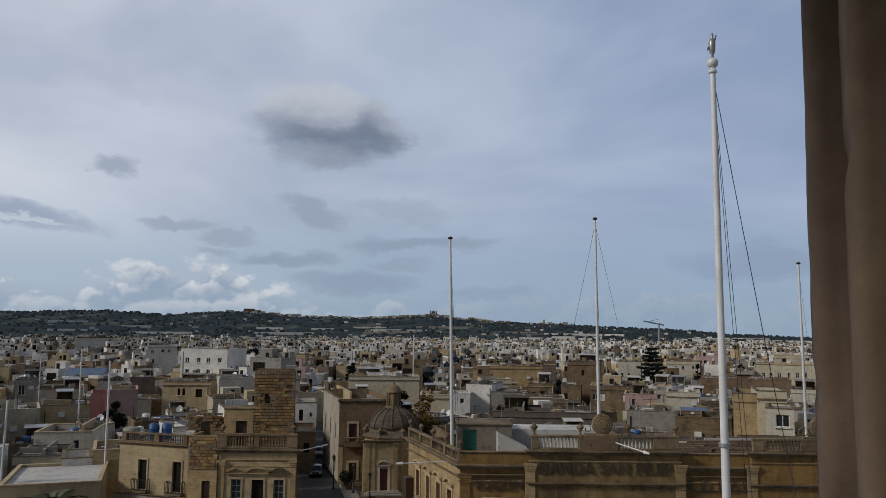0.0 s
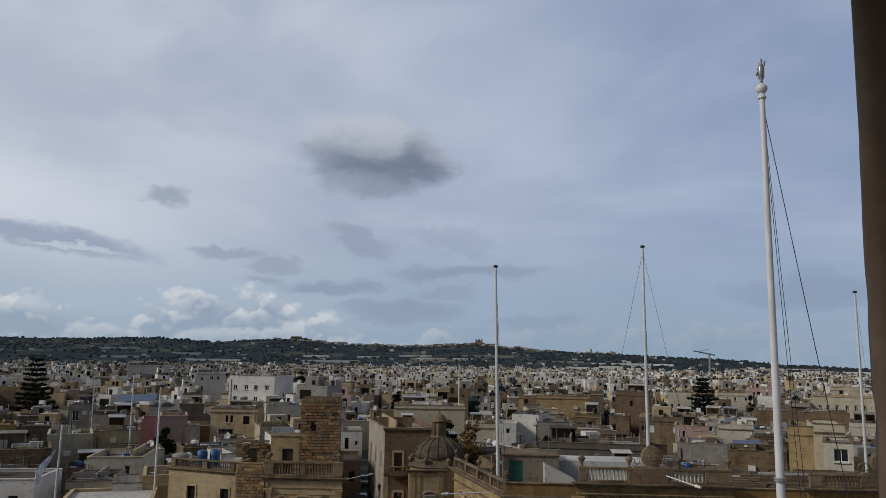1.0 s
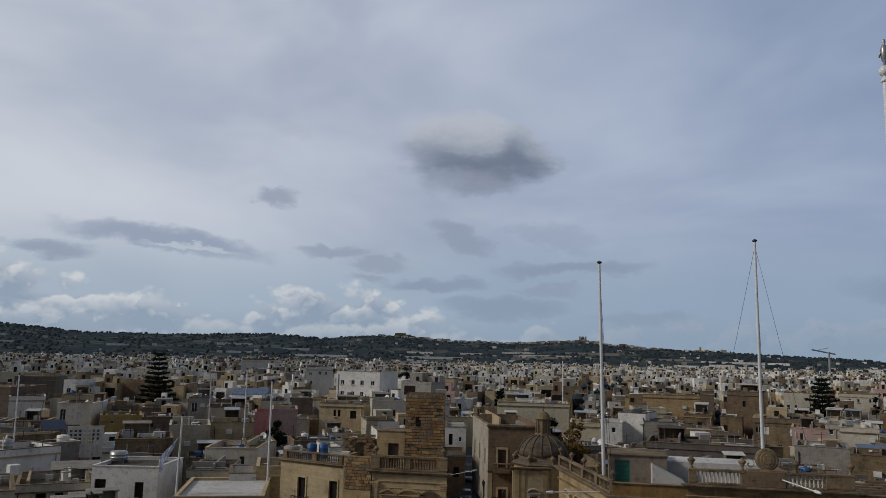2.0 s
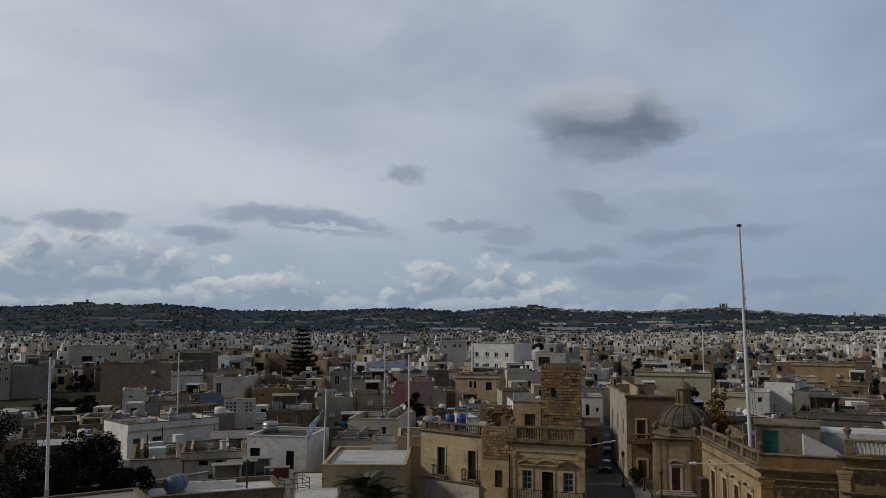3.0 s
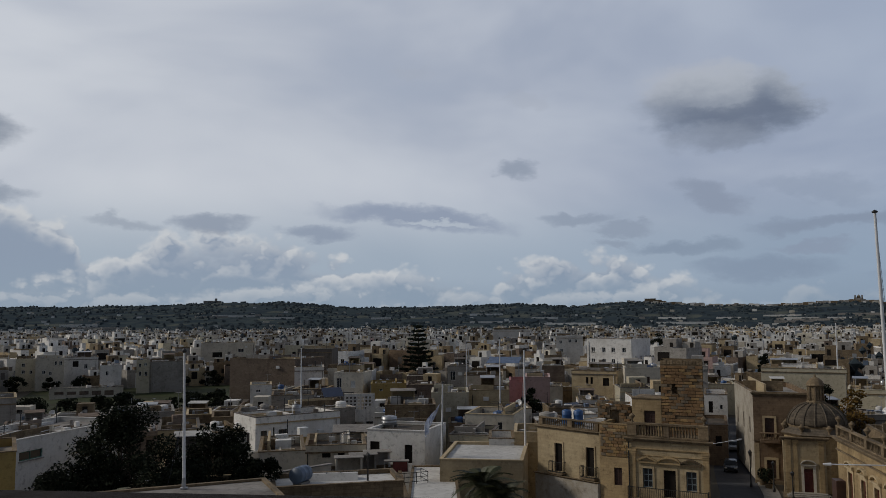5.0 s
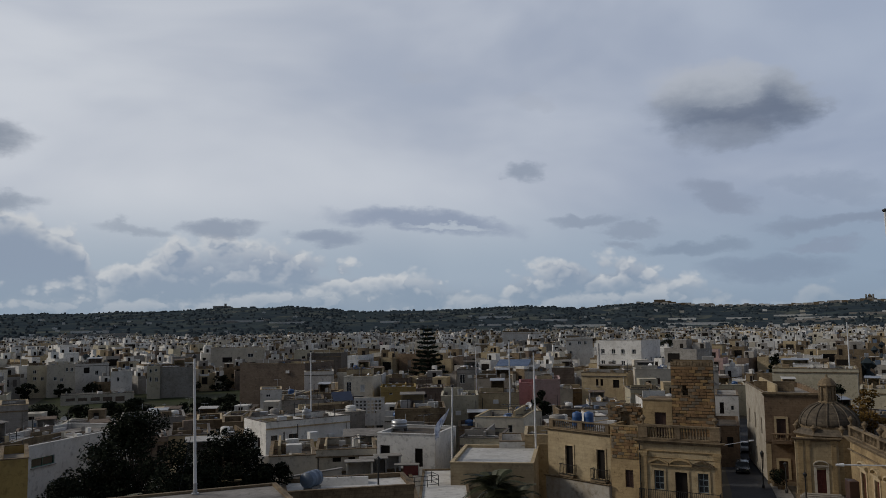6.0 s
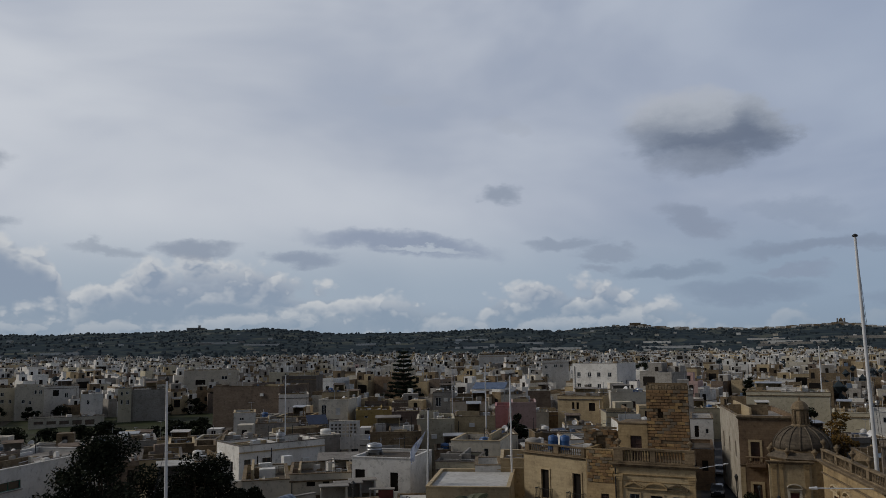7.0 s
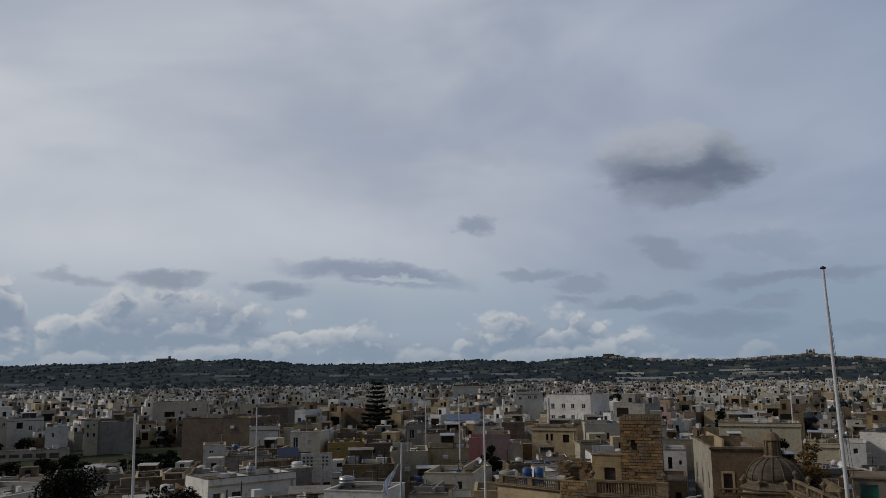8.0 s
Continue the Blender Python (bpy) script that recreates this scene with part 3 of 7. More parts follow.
def balustrade(parent, mat, x0, x1, y, z, h, step=0.27, pedestals=(), pale=None, rail=None):
    """Base, rail, pedestals and turned balusters; balusters are pieces of their own."""
    rail = rail or mat
    slab("plinth", parent, mat, x0, x1, y, y + 0.3, z, z + 0.14 * h)
    slab("handrail", parent, rail, x0 - 0.04, x1 + 0.04, y - 0.05, y + 0.35, z + 0.84 * h, z + h)
    me = baluster_mesh(0.70 * h, pale or mat)
    for a, b in pedestals:
        slab("pedestal", parent, mat, a, b, y - 0.03, y + 0.33, z + 0.1 * h, z + 1.02 * h)
    n = int((x1 - x0) / step)
    for i in range(n):
        u = x0 + (i + 0.5) * (x1 - x0) / n
        if not any(a - 0.1 < u < b + 0.1 for a, b in pedestals):
            part("baluster", me, None, parent, at=pose(u, y + 0.15, z + 0.14 * h))


def railing(parent, x0, x1, y, z, h, out=0.7):
    """An iron balcony: floor slab, rails and bars."""
    slab("balcony_floor", parent, LIME_OLD, x0, x1, y - out, y + 0.05, z - 0.16, z)
    spots = []
    pts = [(x0 + 0.05, y - 0.02), (x0 + 0.05, y - out + 0.05), (x1 - 0.05, y - out + 0.05), (x1 - 0.05, y - 0.02)]
    for (ax, ay), (bx, by) in zip(pts, pts[1:]):
        n = max(2, int(math.hypot(bx - ax, by - ay) / 0.15))
        for i in range(n + 1):
            spots.append((ax + (bx - ax) * i / n, ay + (by - ay) * i / n))
    def one():
        b1 = bmesh.new()
        bar(b1, (0, 0, 0), (0, 0, h), 0.018, 5)
        return mesh_of("railing_bar", b1, IRON)
    for px, py in spots:
        part("railing_bar", shared(("railing", h), one), None, parent, at=pose(px, py, z))
    for name, zz in (("bottom_rail", z + 0.06), ("top_rail", z + h)):
        bm = bmesh.new()
        for (ax, ay), (bx, by) in zip(pts, pts[1:]):
            bar(bm, (ax, ay, zz), (bx, by, zz), 0.03, 5)
        part(name, bm, IRON, parent, "black iron balcony rail")


def surround(parent, mat, u, z, w, h, y=0.0, t=0.16):
    """A raised stone frame round an opening."""
    bm = bmesh.new()
    for a, b, c, d in ((u - w / 2 - t, u - w / 2, z, z + h + t), (u + w / 2, u + w / 2 + t, z, z + h + t), (u - w / 2, u + w / 2, z + h, z + h + t)):
        box(bm, a, b, y - 0.07, y + 0.05, c, d)
    part("window_surround", bm, mat, parent)


def hood(parent, mat, u, z, w, h, curved, y=0.0):
    """A pediment over a window: pointed or curved."""
    bm = bmesh.new()
    box(bm, u - w / 2, u + w / 2, y - 0.22, y + 0.03, z, z + 0.1)
    n = 8 if curved else 2
    prev = None
    for i in range(n + 1):
        k = 2 * i / n - 1
        p = (u + k * w / 2, z + 0.1 + h * (1 - abs(k) if not curved else math.sqrt(max(0.0, 1 - k * k)) ** 1.2))
        if prev:
            a, b = prev, p
            v = [bm.verts.new(q) for q in ((a[0], y - 0.25, a[1]), (b[0], y - 0.25, b[1]), (b[0], y - 0.25, b[1] + 0.12), (a[0], y - 0.25, a[1] + 0.12),
                                           (a[0], y + 0.02, a[1]), (b[0], y + 0.02, b[1]), (b[0], y + 0.02, b[1] + 0.12), (a[0], y + 0.02, a[1] + 0.12))]
            for f in ((0, 1, 2, 3), (3, 2, 6, 7), (0, 4, 5, 1), (4, 7, 6, 5), (0, 3, 7, 4), (1, 5, 6, 2)):
                bm.faces.new([v[i] for i in f])
        prev = p
    bmesh.ops.remove_doubles(bm, verts=bm.verts, dist=0.002)
    part("pediment", bm, mat, parent)


def pilaster(parent, mat, u, w, z0, z1, y=0.0):
    bm = bmesh.new()
    box(bm, u - w / 2, u + w / 2, y - 0.1, y + 0.02, z0, z1 - 0.5)
    for k in range(3):
        o = 0.03 + 0.04 * k
        box(bm, u - w / 2 - o, u + w / 2 + o, y - 0.12 - o, y + 0.02, z1 - 0.5 + k * 0.17, z1 - 0.33 + k * 0.17)
    part("pilaster", bm, mat, parent)


def urn(parent, mat, u, y, z, h):
    bm = bmesh.new()
    lathe(bm, [(0.16 * h, 0), (0.18 * h, 0.06 * h), (0.07 * h, 0.18 * h), (0.10 * h, 0.3 * h), (0.30 * h, 0.62 * h), (0.33 * h, 0.72 * h), (0.2 * h, 0.78 * h), (0.12 * h, 0.92 * h), (0, h)], 10, u, y)
    bmesh.ops.translate(bm, vec=(0, 0, z), verts=bm.verts)
    part("urn", bm, mat, parent, "weathered carved stone urn", True)


def lettering(parent, words, u, z, size, wide, y, mat):
    """Words outlined in rows of bulbs on a faint raised ground."""
    cu = bpy.data.curves.new("letters", "FONT")
    cu.body, cu.size, cu.space_character, cu.fill_mode, cu.offset = words, size, 1.12, "NONE", 0.02
    tmp = new("letters_curve", cu)
    me = bpy.data.meshes.new_from_object(tmp.evaluated_get(bpy.context.evaluated_depsgraph_get()))
    bpy.data.objects.remove(tmp)
    xs = [v.co.x for v in me.vertices]
    k = wide / (max(xs) - min(xs))
    bm, carry = bmesh.new(), 0.0
    for e in me.edges:
        a, b = me.vertices[e.vertices[0]].co, me.vertices[e.vertices[1]].co
        a, b = Vector((a.x * k, 0, a.y)), Vector((b.x * k, 0, b.y))
        ln = (b - a).length
        bar(bm, a + Vector((0, 0.02, 0)), b + Vector((0, 0.02, 0)), 0.02, 3)
        while carry < ln:
            c = a.lerp(b, carry / max(ln, 1e-6))
            r = 0.042
            box(bm, c.x - r, c.x + r, -0.09, 0.03, c.z - r, c.z + r, 1)
            carry += 0.15
        carry -= ln
    bpy.data.meshes.remove(me)
    ob = part("lettering", bm, [BULB, mat], parent, "old bulb-studded raised letters", at=pose(u, y, z))
    return tagged(ob, kind="stuff")


def stone_blocks(parent, x0, x1, z0, z1, y, mat_mesh_list, course=0.265, wide=0.62, skip=(), keep=1.0, seed=3, proud=0.04):
    """Courses of dressed stone blocks, every block a piece of its own with a recessed joint round it."""
    rnd = random.Random(seed)
    n = int(round((z1 - z0) / course))
    for r in range(n):
        z = z0 + r * course
        u = x0 - (wide / 2 if r % 2 else 0)
        while u < x1 - 0.05:
            a, b = max(u, x0), min(u + wide * rnd.uniform(0.85, 1.12), x1)
            u = b if b > a else u + wide
            if b - a < 0.12 or rnd.random() > keep:
                continue
            cx, cz = (a + b) / 2, z + course / 2
            if any(s[0] - 0.05 < cx < s[1] + 0.05 and s[2] < cz < s[3] for s in skip):
                continue
            ob = part("stone_block", rnd.choice(mat_mesh_list), None, parent)
            ob.matrix_basis = Matrix.LocRotScale((cx, y - rnd.uniform(0.3, 1.0) * proud, z + course / 2), Euler((0, 0, 0)),
                                                 ((b - a - 0.03), 0.1, course - rnd.uniform(0.03, 0.06)))


def block_mesh(mat):
    def make():
        bm = bmesh.new()
        box(bm, -0.5, 0.5, -0.5, 0.5, -0.5, 0.5)
        bmesh.ops.bevel(bm, geom=list(bm.edges), offset=0.06, segments=1, affect="EDGES")
        return mesh_of("stone_block", bm, mat)
    return shared(("block", mat.name), make)


CLUB_STONE = material("sooty golden limestone", (0.30, 0.21, 0.10), (0.10, 0.075, 0.048), 0.3, 4.0, streak=0.6, courses=0.15)
BULB_TIP = material("dusty lamp bulbs", (0.12, 0.095, 0.06), (0.05, 0.04, 0.028), 2.0, 20.0, rough=0.5, bump=0.0)
SOOT = material("blackened limestone", (0.17, 0.14, 0.105), (0.07, 0.06, 0.05), 0.6, 5.0, streak=0.4, courses=0.5)
BLOCK_A = material("rust brown limestone block", (0.25, 0.155, 0.078), (0.13, 0.08, 0.045), 0.8, 5.0, vary=0.4)
BLOCK_B = material("golden limestone block", (0.36, 0.235, 0.105), (0.20, 0.13, 0.065), 0.8, 5.0, vary=0.22)
BLOCK_C = material("grey weathered block", (0.22, 0.175, 0.12), (0.12, 0.095, 0.07), 0.8, 5.0, vary=0.2)

# ---- the belfry round the camera ----
ca, sa = math.cos(radians(22)), math.sin(radians(22))
ledge = thing("window_ledge", "dark weathered stone ledge of the belfry opening", "ledge", pose(0, 0, 0, 0, 0, 22), kind="structure")
bm = bmesh.new()
box(bm, -6.0, 0.74, 0.8, 1.17, 18.6, 19.66)
box(bm, -6.0, 0.76, 0.74, 1.2, 19.66, 19.72)
bmesh.ops.bevel(bm, geom=list(bm.edges), offset=0.02, segments=2, affect="EDGES")
part("ledge_stone", bm, LEDGE, ledge)

pier = thing("wall_east", "rough brown stone pier beside the belfry opening", "wall", pose(*polar(25.05, 2.6), 0, 0, 0, -25.05), kind="structure")


def rough_pier(name, x0, x1, y0, y1, mat, seed):
    """A worn stone upright: a rounded block, finely cut and pushed about by noise."""
    bm = bmesh.new()
    nz, prof = 260, []
    r = 0.05
    for k in range(7):
        a = math.pi * (1.0 + 0.5 * k / 6)
        prof.append((x0 + r + r * math.cos(a), y0 + r + r * math.sin(a)))
    prof += [(x0 + r + (x1 - x0 - r) * k / 8, y0) for k in range(1, 9)] + [(x1, y1), (x0, y1)]
    rows = []
    for i in range(nz + 1):
        z = 14.0 + 12.0 * i / nz
        row = []
        for x, y in prof:
            d = 0.010 * noise.noise((x * 2 + seed, y * 2, z * 1.1)) + 0.004 * noise.noise((x * 9, y * 9 + seed, z * 6))
            d -= 0.035 * max(0.0, noise.noise((x * 5, seed * 3.1, z * 3.1)) - 0.3) + 0.03 * max(0.0, noise.noise((x * 14, seed, z * 11)) - 0.45)
            row.append(bm.verts.new((x - d, y - d, z)))
        rows.append(row)
    n = len(prof)
    for a, b in zip(rows, rows[1:]):
        for i in range(n):
            j = (i + 1) % n
            bm.faces.new((a[i], a[j], b[j], b[i]))
    part(name, bm, mat, pier, smooth=True)


rough_pier("jamb", 0.0, 0.14, 0.0, 0.8, STONE_DARK, 1.0)
rough_pier("pier_face", 0.096, 1.3, -0.35, 0.8, STONE_NEAR, 7.0)
back = thing("wall_west", "stone walls of the belfry behind the opening", "wall", kind="structure")
bm = bmesh.new()
box(bm, -5.6, -5.0, -4.0, -1.8, 11.5, 25.0)
box(bm, -5.6, 4.2, -4.6, -4.0, 11.5, 25.0)
box(bm, 3.6, 4.2, -4.0, 2.2, 11.5, 25.0)
part("belfry_wall", bm, STONE_DARK, back)
bm = bmesh.new()
box(bm, -5.6, 4.2, -4.6, 0.7, 18.2, 18.55)
tagged(part("floor", bm, STONE_DARK), "stone floor of the belfry", "floor", kind="structure")
bm = bmesh.new()
box(bm, -5.6, 4.2, -4.6, 1.1, 25.0, 25.5)
tagged(part("ceiling", bm, STONE_DARK), "stone ceiling of the belfry", "ceiling", kind="structure")
church = thing("church", "limestone church body and front terrace below the belfry", "church")
slab("wall", church, LIME, -14, 14, -30, 24.2, 0, 11.6)
slab("roof", church, ROOF, -13.7, 13.7, -29.7, 23.9, 11.604, 11.9)

# ---- the twin-fronted palazzo with the stone tower ----
B = house("golden limestone palazzo front with carved window hoods and balustrade", 0, 0, 6.75, 10.5, 9.45, LIME_PALE, parapet=0.05, name="palazzo", category="house",
          m=pose(-15.6, 69, 0.23), windows=((-1.72, 5.42, 0.82, 1.62, "cross"), (0.12, 4.75, 1.0, 2.25, "hole"), (1.9, 5.42, 0.85, 1.6, "cross"),
                                          (-1.7, 0.1, 1.2, 2.6, "shutter"), (0.12, 0.1, 1.4, 2.9, "shutter"), (1.9, 0.1, 1.2, 2.6, "shutter")),
          frame_mat=FRAME_BLUE)


def lean_back(ob, k, names):
    """Slant a house's plan, so that its side walls run back along the street."""
    for o in ob.children:
        if o.name.split(".")[0] not in names:
            continue
        if o.location.length < 0.01:
            for v in o.data.vertices:
                v.co.x -= k * max(0.0, v.co.y)
        elif o.location.y > 0.5:
            o.location.x -= k * o.location.y


lean_back(B, 0.2, ("wall", "roof", "roof_wall", "coping"))
for u, z, w, h in ((-1.72, 5.42, 0.82, 1.62), (0.12, 4.75, 1.0, 2.25), (1.9, 5.42, 0.85, 1.6)):
    surround(B, LIME_PALE, u, z, w, h)
    hood(B, LIME_OLD if u > 1 else LIME, u, 7.5, w + 0.85, 0.38, abs(u) < 1)
moulding("cornice", B, LIME_OLD, -3.37, 3.37, 0, 9.25, 0.34, 0.38)
moulding("string_course", B, LIME, -3.3, 3.3, 0, 8.55, 0.14, 0.1)
moulding("string_course", B, LIME, -3.3, 3.3, 0, 8.05, 0.08, 0.06)
pilaster(B, LIME, -2.98, 0.5, 0.0, 8.6)
pilaster(B, LIME, 3.1, 0.45, 0.0, 8.6)
balustrade(B, LIME_OLD, -3.37, 3.37, -0.2, 9.6, 1.25, 0.24, ((-3.37, -2.55), (-0.25, 0.2), (2.6, 3.42)))
railing(B, -3.3, 3.35, 0, 4.55, 1.0, 0.9)
bm = bmesh.new()
bar(bm, (-3.28, -0.16, 0), (-3.28, -0.16, 9.2), 0.06, 6)
part("drainpipe", bm, IRON, B)
urn(B, LIME_OLD, -2.95, 0.0, 10.85, 0.8)
urn(B, LIME_OLD, 3.05, 0.0, 10.85, 0.8)

tower = thing("stone_tower", "square rooftop tower of weathered rust-brown limestone blocks", "tower", pose(-14.8, 71.6, 9.63))
bm = bmesh.new()
panel(bm, -1.82, 1.82, 0, 6.66, 0, [(-0.86, -0.38, 3.75, 4.65)], 0.5)
for s in (-1, 1):
    bs = [(s * 1.82, 0, 0), (s * 1.82, 3.6, 0), (s * 1.82, 3.6, 6.66), (s * 1.82, 0, 6.66)]
    bm.faces.new([bm.verts.new(p) for p in (bs if s > 0 else bs[::-1])])
bm.faces.new([bm.verts.new(p) for p in ((1.82, 3.6, 0), (-1.82, 3.6, 0), (-1.82, 3.6, 6.66), (1.82, 3.6, 6.66))])
bm.faces.new([bm.verts.new(p) for p in ((-1.82, 0, 6.5), (1.82, 0, 6.5), (1.82, 3.6, 6.5), (-1.82, 3.6, 6.5))])
box(bm, -0.9, -0.34, 0.5, 0.55, 3.7, 4.7)
for v in bm.verts:
    v.co.x -= 0.2 * max(0.0, v.co.y)
part("wall", bm, material("mortar", (0.19, 0.14, 0.085), (0.10, 0.075, 0.05), 0.7, 6.0), tower)
BL = [block_mesh(BLOCK_A), block_mesh(BLOCK_B), block_mesh(BLOCK_A), block_mesh(BLOCK_A), block_mesh(BLOCK_C)]
stone_blocks(tower, -1.82, 1.82, 0.0, 6.3, 0.0, BL, 0.27, 0.64, [(-0.9, -0.34, 3.7, 4.7)], 0.93)
rnd = random.Random(8)
for i in range(13):
    u = -1.68 + 0.28 * i
    slab("crenel_stone", tower, LIME_OLD, u - 0.12, u + 0.12, -0.03, 0.3, 6.3, 6.5 + rnd.uniform(0.02, 0.2))
slab("window_sill", tower, LIME_OLD, -0.98, -0.28, -0.1, 0.2, 3.66, 3.75)
annex = thing("roof_room", "small rooftop room with an open dark doorway beside the tower", "roof room", pose(-18.0, 71.5, 9.63))
bm = bmesh.new()
panel(bm, -1.2, 1.4, 0, 3.2, 0, [(-0.15, 0.85, 0.1, 2.2)], 0.3)
box(bm, -1.2, 1.4, 0.35, 3.0, 0, 3.2)
part("wall", bm, LIME, annex)
put_window("door", annex, pose(0.35, 0.2, 0.1), 1.0, 2.1, WOOD_DARK, "shutter")
slab("coping", annex, LIME_OLD, -1.25, 1.45, -0.06, 3.05, 3.2, 3.34)
ruin = thing("broken_wall", "crumbling rubble wall with a square opening on the roof", "wall", pose(-21.0, 72.2, 9.63))
bm = bmesh.new()
panel(bm, -1.6, 1.5, 0, 2.4, 0, [(-0.45, 0.4, 0.9, 2.0)], 0.4)
box(bm, -1.6, 1.5, 0.41, 0.7, 0, 2.4)
part("wall", bm, LIME_OLD, ruin)
stone_blocks(ruin, -1.6, 1.5, 0.0, 3.0, -0.02, [block_mesh(BLOCK_C), block_mesh(BLOCK_A)], 0.26, 0.5, [(-0.5, 0.45, 0.9, 2.0)], 0.7, 11, 0.12)

LOW = material("pale patched plaster", (0.46, 0.43, 0.38), (0.30, 0.25, 0.18), 0.5, 3.0, streak=0.5)
ang = math.degrees(math.atan2(-2.4, 6.92))
A = house("long golden limestone house with two balcony doors and balustrade", 0, 0, 7.32, 10, 9.72, LIME_PALE, parapet=0.05, name="town_house",
          m=pose(-25.04, 70.8, 0.13, 0, 0, ang), windows=((-1.1, 5.8, 0.9, 2.55, "hole"), (2.5, 5.8, 0.9, 2.55, "hole"), (-2.2, 0.1, 1.5, 2.8, "hole"), (1.6, 0.1, 1.3, 2.7, "shutter")))
for u in (-1.1, 2.5):
    surround(A, LIME_PALE, u, 5.8, 0.9, 2.55, t=0.14)
    railing(A, u - 0.85, u + 0.85, 0, 5.75, 0.95, 0.6)
moulding("cornice", A, LIME_OLD, -3.6, 3.6, 0, 9.6, 0.22, 0.25)
balustrade(A, LIME_OLD, -3.3, 3.5, -0.1, 9.82, 0.85, 0.24, ((-3.4, -2.9), (0.0, 0.6), (3.1, 3.5)))
slab("lower_wall", A, LOW, -3.6, 3.66, -0.5, -0.01, 0, 5.45, "pale patched plaster ground storey")
moulding("string_course", A, LIME_OLD, -3.6, 3.6, -0.5, 5.4, 0.14, 0.15)
bay = house("narrow limestone house bay with bare patched stonework", 0, 0, 2.6, 10, 10.55, LIME, parapet=0.3, name="town_house",
            m=pose(-20.31, 69.25, 0.2, 0, 0, -5), windows=((0.35, 5.35, 0.72, 1.5, "shutter"), (0.2, 0.1, 1.1, 2.4, "shutter")), frame_mat=WOOD_DARK)
stone_blocks(bay, -1.2, 1.2, 7.8, 10.4, -0.005, [block_mesh(BLOCK_A), block_mesh(BLOCK_B), block_mesh(BLOCK_C)], 0.27, 0.5, (), 0.88, 5, 0.03)

# ---- the corner house on the street ----
ang_c = math.degrees(math.atan2(16.0, -4.2)) - 90
C = house("brown stained corner house with a stone balcony", 0, 0, 7.0, 17, 10.5, LIME_BROWN, parapet=0.6, name="corner_house",
          m=pose(-9.7, 105, 0.4, 0, 0, 6), windows=((-1.7, 5.15, 1.05, 2.3, "shutter"), (-1.65, 0.3, 1.0, 2.15, "shutter"), (1.7, 5.2, 1.0, 2.0, "shutter")), frame_mat=WOOD_DARK,
          side_windows=tuple((-1, u, z, 1.0, 2.0, "shutter") for u in (-5.5, 0.0, 5.5) for z in (0.8, 5.2)))
surround(C, LIME_PALE, -1.7, 5.15, 1.05, 2.3, t=0.26)
surround(C, LIME_PALE, -1.65, 0.3, 1.0, 2.15, t=0.3)
slab("balcony_floor", C, LIME_BROWN, -2.8, -0.6, -0.9, 0, 4.55, 4.85)
balustrade(C, LIME_BROWN, -2.8, -0.6, -0.9, 4.85, 0.95, 0.26)
slab("pale_corner", C, LIME_PALE, -3.53, -2.95, -0.03, 0.0, 0, 4.4)
moulding("cornice", C, LIME_OLD, -3.5, 3.5, 0, 10.15, 0.34, 0.25)
moulding("string_course", C, LIME_OLD, -3.5, 3.5, 0, 4.6, 0.14, 0.1)
lean_back(C, 0.16, ("wall", "roof", "window", "roof_wall", "coping"))
# side wall coloured paler than the front, for light from the left
SUNLIT_SIDE = material("sunlit grey street plaster", (0.44, 0.40, 0.33), (0.27, 0.23, 0.18), 0.4, 4.0, streak=0.5)
for o in C.children:
    if o.name.startswith("wall"):
        o.data.materials.append(SUNLIT_SIDE)
        for f in o.data.polygons:
            if f.center.x < -3.3 - 0.16 * f.center.y:
                f.material_index = 1

# ---- the little domed church ----
chapel = thing("chapel", "small limestone chapel with a ribbed dome and lantern", "chapel", pose(-6.05, 103, 0.45))


def octagon(r, z0, z1, r1=None, n=8):
    bm = bmesh.new()
    lathe(bm, [(r, z0), (r if r1 is None else r1, z1)], n)
    bmesh.ops.rotate(bm, cent=(0, 0, 0), matrix=Matrix.Rotation(math.pi / n, 3, "Z"), verts=bm.verts)
    return bm


part("wall", octagon(3.75, 0, 6.1), LIME, chapel)
part("cornice", octagon(3.95, 6.1, 6.3, 4.1), LIME_OLD, chapel)
part("roof_skirt", octagon(4.05, 6.3, 7.0, 3.3), SOOT, chapel)
part("drum", octagon(3.35, 6.95, 7.25), LIME_OLD, chapel)
bm = bmesh.new()
lathe(bm, [(3.2 * math.cos(radians(a)), 7.2 + 2.55 * math.sin(radians(a))) for a in range(0, 80, 8)] + [(0.4, 9.8)], 32)
part("dome", bm, SOOT, chapel, "ribbed dome of blackened limestone", True)
for k in range(16):
    bm = bmesh.new()
    a = 2 * math.pi * k / 16
    pts = [(3.24 * math.cos(radians(e)), 7.2 + 2.6 * math.sin(radians(e))) for e in range(0, 81, 10)]
    for (r0, z0), (r1, z1) in zip(pts, pts[1:]):
        bar(bm, (r0 * math.cos(a), r0 * math.sin(a), z0), (r1 * math.cos(a), r1 * math.sin(a), z1), 0.07, 5)
    part("rib", bm, SOOT, chapel)
bm = bmesh.new()
lathe(bm, [(1.05, 9.6), (1.05, 9.8), (0.75, 9.95), (0.75, 11.5), (1.0, 11.6), (1.0, 11.75), (0.85, 12.1), (0.5, 12.45), (0.15, 12.6), (0.1, 12.9), (0, 13.0)], 12)
part("lantern", bm, LIME_OLD, chapel, "round stone lantern with a small cap", False)
